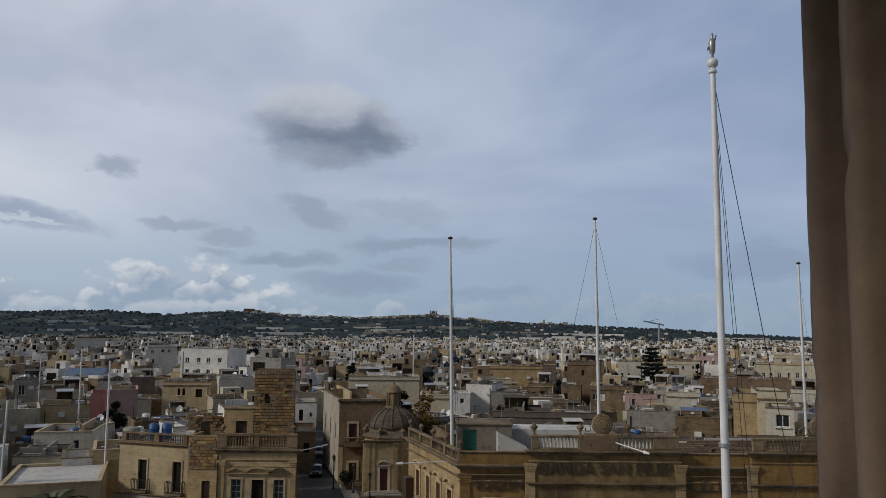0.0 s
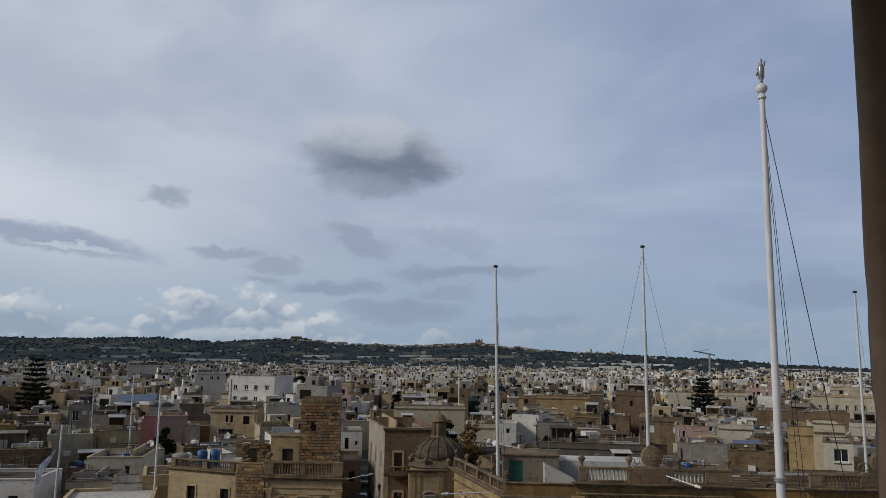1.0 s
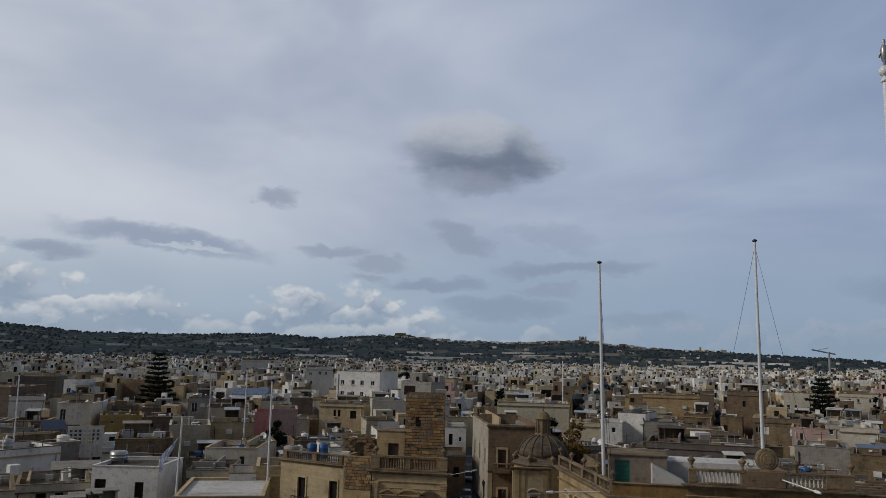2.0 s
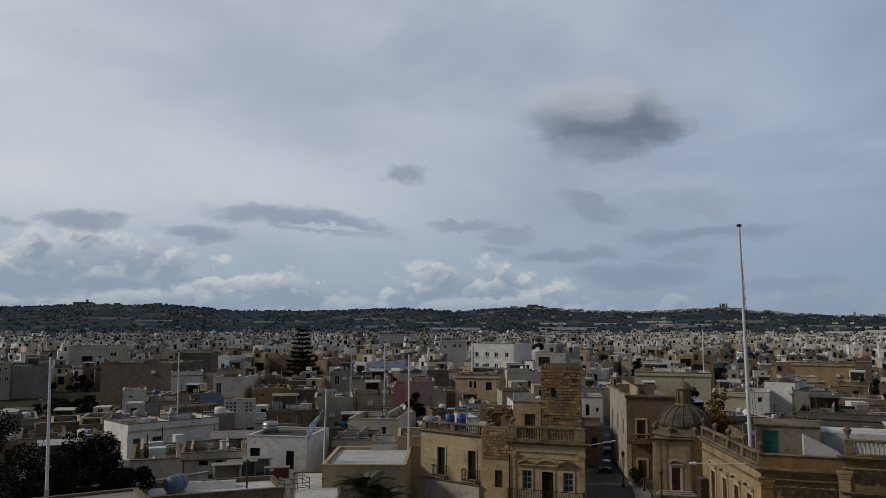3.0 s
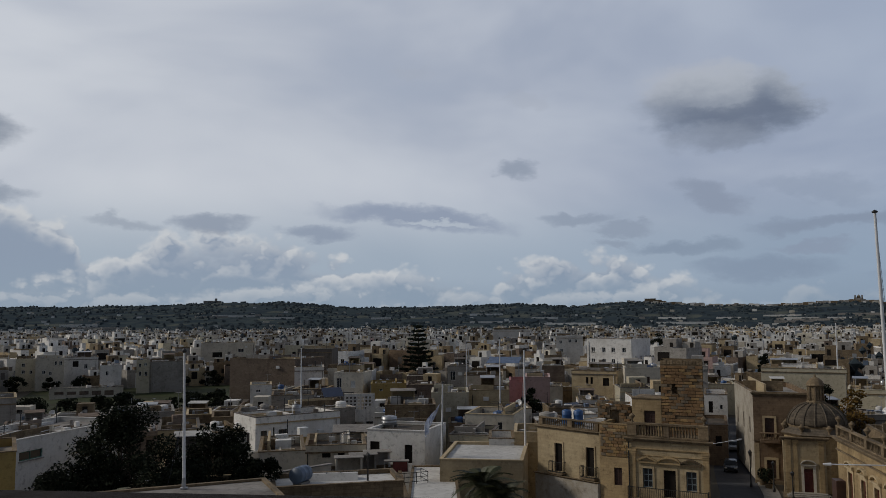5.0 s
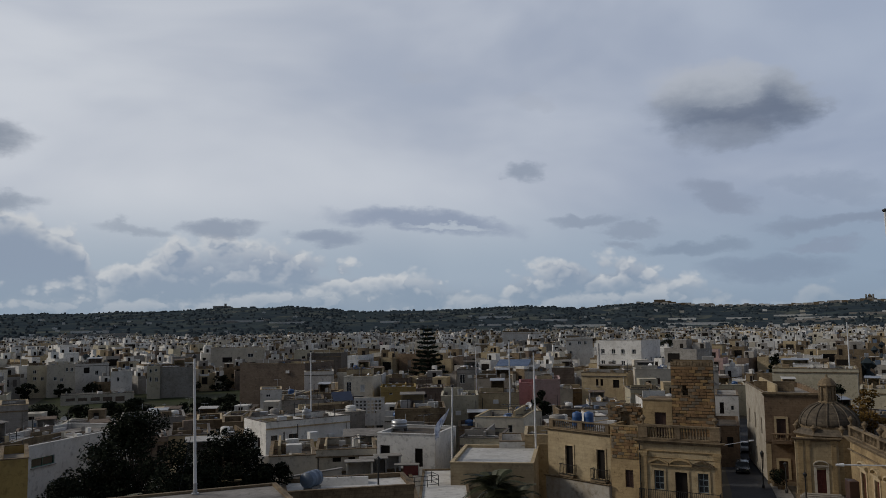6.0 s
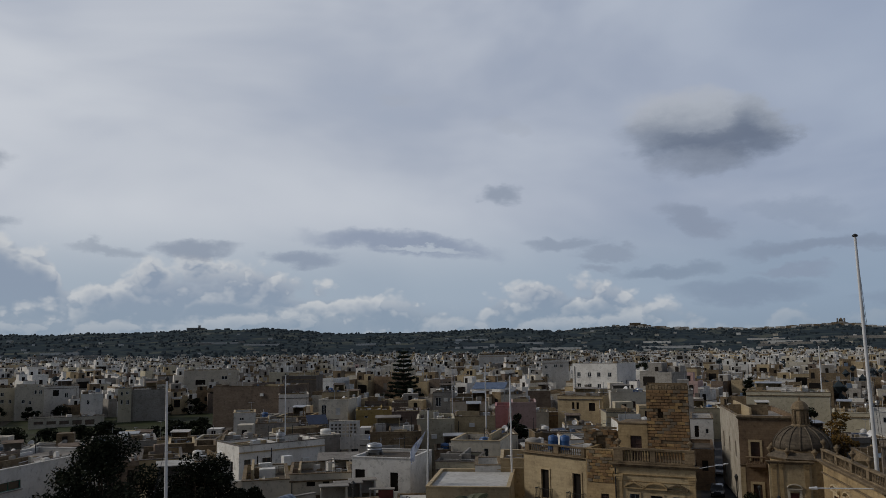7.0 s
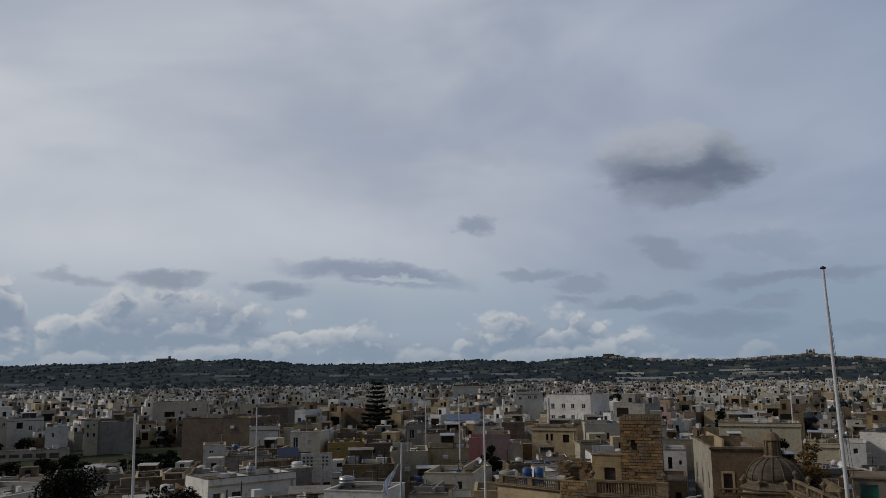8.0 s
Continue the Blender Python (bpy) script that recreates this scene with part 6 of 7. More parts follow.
# ---- trees ----
def leaves(bm, c, r, n, size, rnd, squash=0.8):
    """A clump of small crossed leaf blades round c."""
    for _ in range(n):
        while True:
            p = Vector((rnd.uniform(-1, 1), rnd.uniform(-1, 1), rnd.uniform(-1, 1)))
            if 0.25 < p.length < 1:
                break
        p = Vector((p.x * r, p.y * r, p.z * r * squash)) + c
        a = Vector((rnd.gauss(0, 1), rnd.gauss(0, 1), rnd.gauss(0, 0.7))).normalized()
        b = a.cross(Vector((rnd.gauss(0, 1), rnd.gauss(0, 1), rnd.gauss(0, 1)))).normalized()
        s = size * rnd.uniform(0.6, 1.3)
        bm.faces.new([bm.verts.new(p + v) for v in (-a * s, b * s * 0.45, a * s, -b * s * 0.45)])


def tree(label, x, y, h, r, seed, mat=None, clumps=34, per=120, size=0.22, trunk=0.4, base=0.0):
    rnd = random.Random(seed)
    t = thing("tree", label, "tree", pose(x, y, base))
    bw, bl = bmesh.new(), bmesh.new()
    p = Vector((0, 0, 0))
    for i in range(5):
        q = Vector((rnd.uniform(-0.3, 0.3), rnd.uniform(-0.3, 0.3), h * trunk * (i + 1) / 5))
        bar(bw, p, q, 0.03 * h * (1 - 0.1 * i), 8, 0.03 * h * (0.9 - 0.1 * i))
        p = q
    for i in range(clumps):
        a, k = rnd.uniform(0, 2 * math.pi), math.sqrt(rnd.random())
        z = h * trunk * 0.8 + (h * (1 - trunk * 0.8)) * rnd.random()
        wide = r * (1 - 0.75 * ((z / h - 0.55) / 0.5) ** 2) * rnd.uniform(0.75, 1.12)
        c = Vector((math.cos(a) * k * wide, math.sin(a) * k * wide, z))
        bar(bw, p.lerp(Vector((0, 0, h * trunk * 0.7)), 0.4), c, 0.006 * h, 5, 0.002 * h)
        leaves(bl, c, r * rnd.uniform(0.2, 0.34), per, size, rnd)
    part("trunk", bw, BARK, t)
    part("crown", bl, mat or LEAF, t)
    return t


def araucaria(label, x, y, h, seed):
    """A Norfolk pine: whorls of level branches, shorter towards the tip, hung with dark tufts."""
    rnd = random.Random(seed)
    t = thing("pine_tree", label, "tree", pose(x, y, 0))
    bw, bl = bmesh.new(), bmesh.new()
    bar(bw, (0, 0, 0), (0, 0, h), 0.35, 8, 0.04)
    z = h * 0.18
    while z < h * 0.97:
        ln = 0.36 * h * (1 - z / h) ** 0.8 * rnd.uniform(0.8, 1.1) + 0.3
        n = 6
        off = rnd.uniform(0, 1)
        for i in range(n):
            a = (i + off) * 2 * math.pi / n
            l2 = ln * rnd.uniform(0.75, 1.1)
            tip = Vector((math.cos(a) * l2, math.sin(a) * l2, z + 0.12 * l2))
            bar(bw, (0, 0, z), tip, 0.06, 4, 0.02)
            for s in range(int(4 + l2 * 3)):
                k = (s + 1) / (4 + l2 * 3)
                leaves(bl, Vector((0, 0, z)).lerp(tip, k), 0.5, 16, 0.3, rnd, 0.5)
        z += 0.055 * h * rnd.uniform(0.85, 1.15)
    part("trunk", bw, BARK, t)
    part("crown", bl, LEAF_PINE, t, "level whorls of dark branches")


def palm(label, x, y, h, r, seed, base=0.0):
    rnd = random.Random(seed)
    t = thing("palm_tree", label, "palm", pose(x, y, base))
    bm = bmesh.new()
    for i in range(8):
        bar(bm, (0, 0, h * i / 8), (0, 0, h * (i + 1) / 8), 0.26, 8, 0.22)
    part("trunk", bm, BARK, t)
    def frond():
        bl = bmesh.new()
        p0 = Vector((0, 0, 0))
        for s in range(14):
            k = (s + 1) / 14
            p1 = Vector((r * k * 0.95, 0, r * (0.62 * k - 0.95 * k * k)))
            bar(bl, p0, p1, 0.025, 3, 0.02)
            for sg in (-1, 1):
                ln = 0.55 * r * math.sin(math.pi * (0.12 + 0.8 * k)) * 0.6
                for o in (0.0, 0.5):
                    b0 = p0.lerp(p1, o)
                    tip = b0 + Vector((0.35 * ln, sg * ln, -0.35 * ln))
                    bl.faces.new([bl.verts.new(v) for v in (b0, b0 + Vector((0.09, 0, 0)), tip)])
            p0 = p1
        return mesh_of("frond", bl, LEAF_PALM)
    me = shared(("frond", r), frond)
    for i in range(34):
        part("frond", me, None, t, at=pose(0, 0, h, rnd.uniform(-15, 15), rnd.uniform(-55, 50), i * 137.5))


for label, az, d, h, r, sd in (("broad dark evergreen tree between low roofs", -49.6, 60, 13.6, 4.0, 5), ("dark leafy tree beside a white hall", -53.0, 58, 10.6, 3.2, 6),
                               ("dense dark tree behind the flagpole", -47.6, 55, 10.2, 3.2, 9), ("dense blackish tree beside a white house", -43.6, 64, 11.6, 3.4, 7),
                               ("dark round tree in a small yard", -45.6, 60, 9.6, 2.8, 17), ("dark bushy tree under a low wall", -41.2, 62, 9.4, 2.5, 18),
                               ("dark low tree at the end of the yard", -51.0, 53, 9.2, 3.0, 19), ("dark spreading tree in the yard", -44.4, 55, 8.6, 3.0, 20)):
    x, y = polar(az, d)
    tree(label, x, y, h, r, sd, clumps=72, per=330, size=0.13)
x, y = polar(-51.6, 52)
palm("green palm beside the dark trees", x, y, 8.6, 2.6, 3)
x, y = polar(-25.4, 62)
palm("green palm in front of the terrace roof", x, y, 7.2, 2.7, 4)
x, y = polar(-24.2, 61)
palm("smaller green palm by the terrace", x, y, 6.6, 2.2, 5)
x, y = polar(-30.0, 205)
araucaria("tall dark Norfolk pine among the houses", x, y, 19.4, 2)
x, y = polar(14.75, 192)
araucaria("tall Norfolk pine behind pink and cream houses", x, y, 17.3, 8)
x, y = polar(17.75, 215)
tree("narrow dark cypress between houses", x, y, 13.0, 0.9, 12, LEAF_PINE, 40, 60, 0.3, 0.15)
x, y = polar(-1.3, 118)
tree("rusty brown tree behind the chapel", x, y, 10.4, 2.6, 13, LEAF_DRY, 34, 120, 0.2)
x, y = polar(-2.6, 125)
tree("dark bush behind the chapel dome", x, y, 10.8, 2.2, 14, LEAF, 30, 110, 0.22)
for az, d, h, r, sd in ((-13.2, 262, 15.0, 3.0, 21), (-45.5, 184, 4.0, 3.0, 22), (-44.0, 186, 4.2, 3.0, 23), (-50.0, 182, 4.6, 3.2, 24), (-22.0, 132, 8.4, 2.2, 25), (-27.5, 132, 8.0, 2.0, 26),
                        (22.5, 240, 11.5, 2.4, 27), (-55.5, 160, 6.0, 3.5, 28), (-57.5, 158, 6.5, 3.5, 29), (-27.0, 205, 10.0, 3.0, 30), (-6.5, 200, 11.5, 2.2, 31), (20.5, 245, 11, 2.0, 32)):
    x, y = polar(az, d)
    tree("dark green tree among flat roofs", x, y, h, r, sd, LEAF, 26, 90, 0.26)
for x, y, r in ((-12.2, 103.2, 0.65), (-11.4, 101.6, 0.8)):
    t = thing("shrub", "clipped dark shrub in a stone tub", "shrub", pose(x, y, 0.14))
    bm = bmesh.new()
    lathe(bm, [(0.35, 0), (0.45, 0.5), (0.4, 0.5), (0, 0.45)], 10)
    part("tub", bm, LIME_OLD, t)
    bm = bmesh.new()
    leaves(bm, Vector((0, 0, 0.6 + r)), r, 420, 0.13, random.Random(int(r * 100)), 1.2)
    part("foliage", bm, LEAF, t)


# ---- cars and street lamps ----
def car(label, x, y, turn, paint):
    t = thing("car", label, "car", pose(x, y, 0.03, 0, 0, turn), "parked cars")
    bm = bmesh.new()
    prof = [(-2.0, 0.35), (-2.05, 0.75), (-1.2, 0.9), (-0.55, 1.4), (0.9, 1.42), (1.55, 0.95), (2.0, 0.85), (2.03, 0.4)]
    for s in (-1, 1):
        bm.faces.new([bm.verts.new((s * (0.84 if z < 1.0 else 0.66), u, z)) for u, z in (prof if s > 0 else prof[::-1])])
    n = len(prof)
    for i in range(n):
        (u0, z0), (u1, z1) = prof[i], prof[(i + 1) % n]
        w0, w1 = (0.84 if z0 < 1.0 else 0.66), (0.84 if z1 < 1.0 else 0.66)
        bm.faces.new([bm.verts.new(p) for p in ((-w0, u0, z0), (-w1, u1, z1), (w1, u1, z1), (w0, u0, z0))])
    bmesh.ops.remove_doubles(bm, verts=bm.verts, dist=0.001)
    bmesh.ops.recalc_face_normals(bm, faces=bm.faces)
    bmesh.ops.bevel(bm, geom=list(bm.edges), offset=0.05, segments=2, affect="EDGES")
    part("body", bm, paint, t)
    for name, a, b in (("windscreen", (-1.16, 0.95), (-0.62, 1.37)), ("rear_window", (1.5, 1.0), (0.97, 1.38))):
        bm = bmesh.new()
        o = -0.03 if name == "windscreen" else 0.03
        bm.faces.new([bm.verts.new(p) for p in ((-0.68, a[0] + o, a[1] + 0.02), (0.68, a[0] + o, a[1] + 0.02), (0.58, b[0] + o, b[1] + 0.02), (-0.58, b[0] + o, b[1] + 0.02))])
        bmesh.ops.solidify(bm, geom=list(bm.faces), thickness=0.02)
        part(name, bm, GLASS, t)
    for s in (-1, 1):
        bm = bmesh.new()
        box(bm, s * 0.70, s * 0.76, -0.9, 1.2, 0.98, 1.33)
        part("side_window", bm, GLASS, t)
        for u in (-1.3, 1.3):
            bm = bmesh.new()
            bar(bm, (s * 0.66, u, 0.31), (s * 0.86, u, 0.31), 0.31, 16)
            w = part("wheel", bm, RUBBER, t)
            bm = bmesh.new()
            bar(bm, (s * 0.86, u, 0.31), (s * 0.875, u, 0.31), 0.19, 12)
            part("rim", bm, STEEL, w)
    for u, nm, mt in ((-2.06, "headlight", FRAME_WHITE), (2.04, "tail_light", WOOD_RED)):
        for s in (-1, 1):
            bm = bmesh.new()
            box(bm, s * 0.6 - 0.15, s * 0.6 + 0.15, u - 0.03, u + 0.03, 0.6, 0.74)
            part(nm, bm, mt, t)


car("dark grey car in the narrow street", -17.1, 111.5, 9, CAR_DARK)
car("silver car farther up the narrow street", -19.3, 128.5, 8, CAR_LIGHT)


def lamp(x, y, h, z=0.0):
    t = thing("street_lamp", "black iron street lamp post with a lantern head", "street lamp", pose(x, y, z), "street lamps")
    bm = bmesh.new()
    lathe(bm, [(0.16, 0), (0.16, 0.3), (0.08, 0.5), (0.06, h * 0.8), (0.09, h * 0.82), (0.05, h * 0.84)], 8)
    part("post", bm, IRON, t)
    bm = bmesh.new()
    lathe(bm, [(0.1, h * 0.84), (0.22, h * 0.95), (0.24, h * 0.96), (0.06, h * 1.02), (0, h * 1.04)], 6)
    part("lantern_head", bm, IRON, t)


lamp(-13.3, 104.5 - 3.2, 4.2, 0.14)
lamp(-10.6, 99.5, 3.4, 0.14)
lamp(-8.4, 97.0, 3.0)
x, y = polar(-33.6, 62.5)
lamp(x, y, 2.9, 6.85)


def arm(label, a, b):
    """A lamp on a long white arm that stands out from a wall."""
    t = thing("wall_lamp", label, "wall lamp", pose(*a), "wall lamps")
    d = Vector(b) - Vector(a)
    bm = bmesh.new()
    bar(bm, (0, 0, 0), d, 0.045, 6)
    part("arm", bm, PAINT, t)
    bm = bmesh.new()
    q = d.normalized()
    bar(bm, d - q * 0.15, d + q * 0.35, 0.12, 8, 0.07)
    part("lamp_head", bm, PAINT, t)


arm("white lamp arm reaching out from the club", (1.15, 60.3, 10.35), (-2.9, 59.5, 10.25))
arm("white lamp arm above the club front", (12.5, 57.6, 12.15), (13.9, 54.8, 11.9))
arm("pale street lamp arm over the street", (-17.4, 101.0, 4.9), (-14.6, 102.2, 5.4))

bm = bmesh.new()
rope(bm, (0, 0, 0), (12.0, 0, 0.2), 0.025, 0.35, 16)
cable = thing("cable", "black electric cable slung across the club front", "cable", pose(14.5, 57.0, 9.2))
part("wire", bm, IRON, cable)


# ---- odd things that catch the eye among the roofs ----
x, y = polar(-31.7, 80.5)
t = thing("roof_table", "maroon cupboard under a plain board table by a white room", "table", pose(x, y, 4.95, 0, 0, 30))
slab("cupboard", t, WOOD_RED, -0.2, 1.3, 0, 0.8, 0, 1.0)
slab("tabletop", t, GREY, -1.1, 1.4, -0.1, 0.9, 1.0, 1.08)
for u in (-1.0, 1.3):
    for v in (0.0, 0.8):
        bm = bmesh.new()
        bar(bm, (u, v, 0), (u, v, 1.0), 0.04, 5)
        part("leg", bm, STEEL, t)
x, y = polar(-37.2, 63.4)
t = thing("skylight", "low pale ridged skylight on a membrane roof", "skylight", pose(x, y, 7.7, 0, 0, 35))
bm = bmesh.new()
for q in box(bm, -1.2, 3.2, -0.7, 0.7, 0, 0.5):
    if q.co.z > 0.2:
        q.co.y *= 0.25
part("cover", bm, ROOF_PALE, t)
for u in (-0.3, 0.8, 1.9):
    slab("glazing_bar", t, IRON, u - 0.03, u + 0.03, -0.2, 0.2, 0.5, 0.54)
t = thing("roof_wall", "low pale wall with a stepped coping between two roofs", "wall", facing(-38.2, 72.5, 4.9, 34))
slab("wall", t, WHITE_WARM, -3.4, 3.2, 0, 0.3, 0, 2.0)
slab("coping", t, GREY, -3.5, 3.3, -0.08, 0.38, 2.0, 2.1)
t = thing("roof_wall", "white end wall of a low roof", "wall", facing(-40.9, 79, 4.0, 6))
slab("wall", t, WHITE, -1.4, 1.4, 0, 0.4, 0, 3.6)
for k in range(3):
    x, y = polar(-34.9 + 1.0 * k, 80 + 1.5 * k)
    t = thing("roof_shed", "low open block shed with a flat slab on a roof", "shed", pose(x, y, 4.95, 0, 0, 38), "sheds on the roofs")
    bm = bmesh.new()
    box(bm, -1.3, 1.3, 1.1, 1.3, 0, 1.5)
    box(bm, -1.3, -1.1, 0, 1.096, 0, 1.5)
    box(bm, 1.1, 1.3, 0, 1.096, 0, 1.5)
    part("wall", bm, (WHITE_WARM, GREY, WHITE)[k], t)
    slab("slab", t, GREY, -1.45, 1.45, -0.2, 1.4, 1.504, 1.62)
t = thing("air_handler", "white cabinet on a rusty stand against a house", "machine", facing(-38.05, 98.6, 0, 24))
slab("cabinet", t, FRAME_WHITE, -0.55, 0.55, 0, 0.9, 6.0, 7.1)
slab("stand", t, YELLOW, -0.6, 0.6, 0.05, 1.2, 0, 5.99)
bm = bmesh.new()
bar(bm, (0, 0, 0), (0, 0, 8.0), 0.07, 6)
tagged(part("drainpipe", bm, IRON, at=pose(*polar(-39.2, 99.8), 0)), "dark drainpipe on a white house front", "pipe")
def awning(label, az, d, z, w, dep, drop, mat, skew=0.0):
    """A sloping sheet on four thin posts."""
    t = thing("awning", label, "awning", facing(az, d, 0, skew))
    bm = bmesh.new()
    v = box(bm, -w / 2, w / 2, 0, dep, z - 0.05, z)
    for q in v:
        if q.co.y < 0.1:
            q.co.z -= drop
    part("sheet", bm, mat, t)
    for u, y, h in ((-w / 2 + 0.1, 0.1, z - drop), (w / 2 - 0.1, 0.1, z - drop), (-w / 2 + 0.1, dep - 0.1, z), (w / 2 - 0.1, dep - 0.1, z)):
        bm = bmesh.new()
        bar(bm, (u, y, h - 2.6), (u, y, h - 0.05), 0.04, 5)
        part("post", bm, STEEL, t)


awning("faded blue awning over a roof terrace", 17.9, 118, 9.3, 4.3, 4.0, 1.3, TARP, 12)
awning("blue grey sheet roof over a terrace", -24.0, 158, 12.4, 6.5, 5.0, 1.0, TARP, -8)
awning("dark solar sheets tilted on a roof", -36.0, 128, 9.2, 3.2, 2.6, 1.2, SOLAR, 10)
awning("pale sheet roof over a yard", -34.6, 96, 7.2, 5.0, 4.0, 0.4, ROOF, 0)

screen = thing("screen_wall", "white pierced block screen wall on a roof", "screen", facing(-34.2, 128, 4.0, 0))
bm = bmesh.new()
hs = [(-2.1 + 0.6 * i, -1.75 + 0.6 * i, 1.9 + 0.55 * j, 2.25 + 0.55 * j) for i in range(7) for j in range(4)]
panel(bm, -2.4, 2.4, 0, 4.3, 0, hs, 0.25)
part("pierced_wall", bm, WHITE, screen)
slab("coping", screen, WHITE_WARM, -2.45, 2.45, -0.04, 0.3, 4.3, 4.42)

rail = thing("roof_railing", "rusty iron railing round a roof stair", "railing", facing(-30.6, 73.5, 5.1, 20))
for z in (0.25, 0.65, 1.05):
    for a, b in (((-1.7, 0), (1.7, 0)), ((1.7, 0), (1.7, 1.8)), ((-1.7, 0), (-1.7, 1.8))):
        bm = bmesh.new()
        bar(bm, (*a, z), (*b, z), 0.03, 5)
        part("rail", bm, IRON, rail)
for u, y in ((-1.7, 0), (-0.6, 0), (0.6, 0), (1.7, 0), (1.7, 1.8), (-1.7, 1.8)):
    bm = bmesh.new()
    bar(bm, (u, y, -0.1), (u, y, 1.08), 0.035, 5)
    part("post", bm, IRON, rail)
for az, d, z, r, h, mat in ((-32.1, 88, 8.0, 0.85, 0.95, STEEL), (-33.0, 89, 8.0, 0.8, 0.7, STEEL), (-38.6, 106, 7.5, 0.6, 1.2, STEEL), (-42.0, 110, 7.5, 0.7, 1.2, STEEL),
                            (-35.5, 118, 6.6, 0.8, 1.0, WHITE), (-28.9, 124, 9.2, 0.75, 1.3, WHITE), (-58.5, 127, 8.2, 0.6, 1.1, WHITE), (-48.8, 127, 7.2, 0.7, 1.2, WHITE),
                            (-47.4, 128, 7.2, 0.6, 1.0, WHITE), (-37.6, 78, 6.4, 0.5, 1.1, WHITE_WARM), (-39.9, 152, 11.0, 0.7, 1.1, WHITE), (-52.8, 113, 7.5, 0.6, 1.0, GREY)):
    x, y = polar(az, d + 2.0)
    z = roof_at(x, y)
    if z is not None:
        water_tank(x, y, z, r, h, mat, "dull round water tank on a flat roof")
x, y = polar(13.1, 117)
if roof_at(x, y):
    dish(x, y, roof_at(x, y), 5, 1.3)

# dark hedges and scrub round the field
rs = random.Random(41)
for k in range(16):
    az = -57.5 + k * 1.02
    far = k % 2
    x, y = polar(az + rs.uniform(-0.3, 0.3), (252 if far else 178) + rs.uniform(-3, 3))
    tree("dark low scrub tree at the field edge", x, y, rs.uniform(3.6, 5.2), rs.uniform(2.4, 3.6), 60 + k, LEAF, 20, 80, 0.3, 0.2)

# ---- rows of houses between and behind those above ----
rnd = random.Random(21)
FAR_MATS = [WHITE, WHITE_WARM, CREAM, LIME_PALE, GREY, BROWN, LIME_OLD, PINK, ROOF, ROOF_DARK, HOLE_SHADE, ROOF_PALE, GREY_DARK, OCHRE, STEEL, BLUE_GREY, LIME_BROWN, IRON]
NAMES = {0: "white plastered", 1: "cream plastered", 2: "pale yellow", 3: "sandy limestone", 4: "grey rendered", 5: "brown rendered", 6: "old dark limestone", 7: "dusty pink"}
DETAILS = ("with a flat roof and small windows", "with a low parapet", "with a worn flat roof", "with a plain blank front", "with a flat roof crowded by tanks")


def on_street(x, y, r):
    return any(math.hypot(x - (ax + (bx - ax) * k / 6), y - (ay + (by - ay) * k / 6)) < r for (ax, ay), (bx, by) in zip(STREET, STREET[1:]) for k in range(7))


def room_for(az, d, w, dep, h):
    """Keep clear of the houses already placed, and stay below what is seen over the roofs. Gives the height, or 0."""
    half = math.degrees(math.atan2(w * 0.62, d))
    for lo, hi, pd, pdep, low in PLOTS:
        if az + half < lo or az - half > hi:
            continue
        if pd - dep * 0.75 - 1.0 < d < pd + pdep + 1.5:
            return 0
        if d < pd:
            cap = EYE + (d + dep * 0.5) * math.tan(radians(low))
            h = min(h, cap)
    return h if h > 2.8 else 0


def pick(d, az=-20.0):
    far = min(1.0, max(0.0, (d - 90) / 380))
    w = [2.0 + 4.5 * far, 1.9 + 2.2 * far, 0.9, 1.8, 1.7, 1.7 - 1.2 * far, 2.0 - 1.7 * far, 0.14]
    if az > -9:
        # the quarter behind the club is older and browner
        w = [w[0] * 0.2, w[1] * 0.3, w[2] * 0.7, w[3], w[4], w[5] * 3.0, w[6] * 3.2, w[7]]
    return rnd.choices(range(8), w)[0]


def block_bm():
    b = bmesh.new()
    box(b, -0.5, 0.5, -0.5, 0.5, -0.5, 0.5)
    bmesh.ops.bevel(b, geom=list(b.edges), offset=0.03, segments=1, affect="EDGES")
    return b


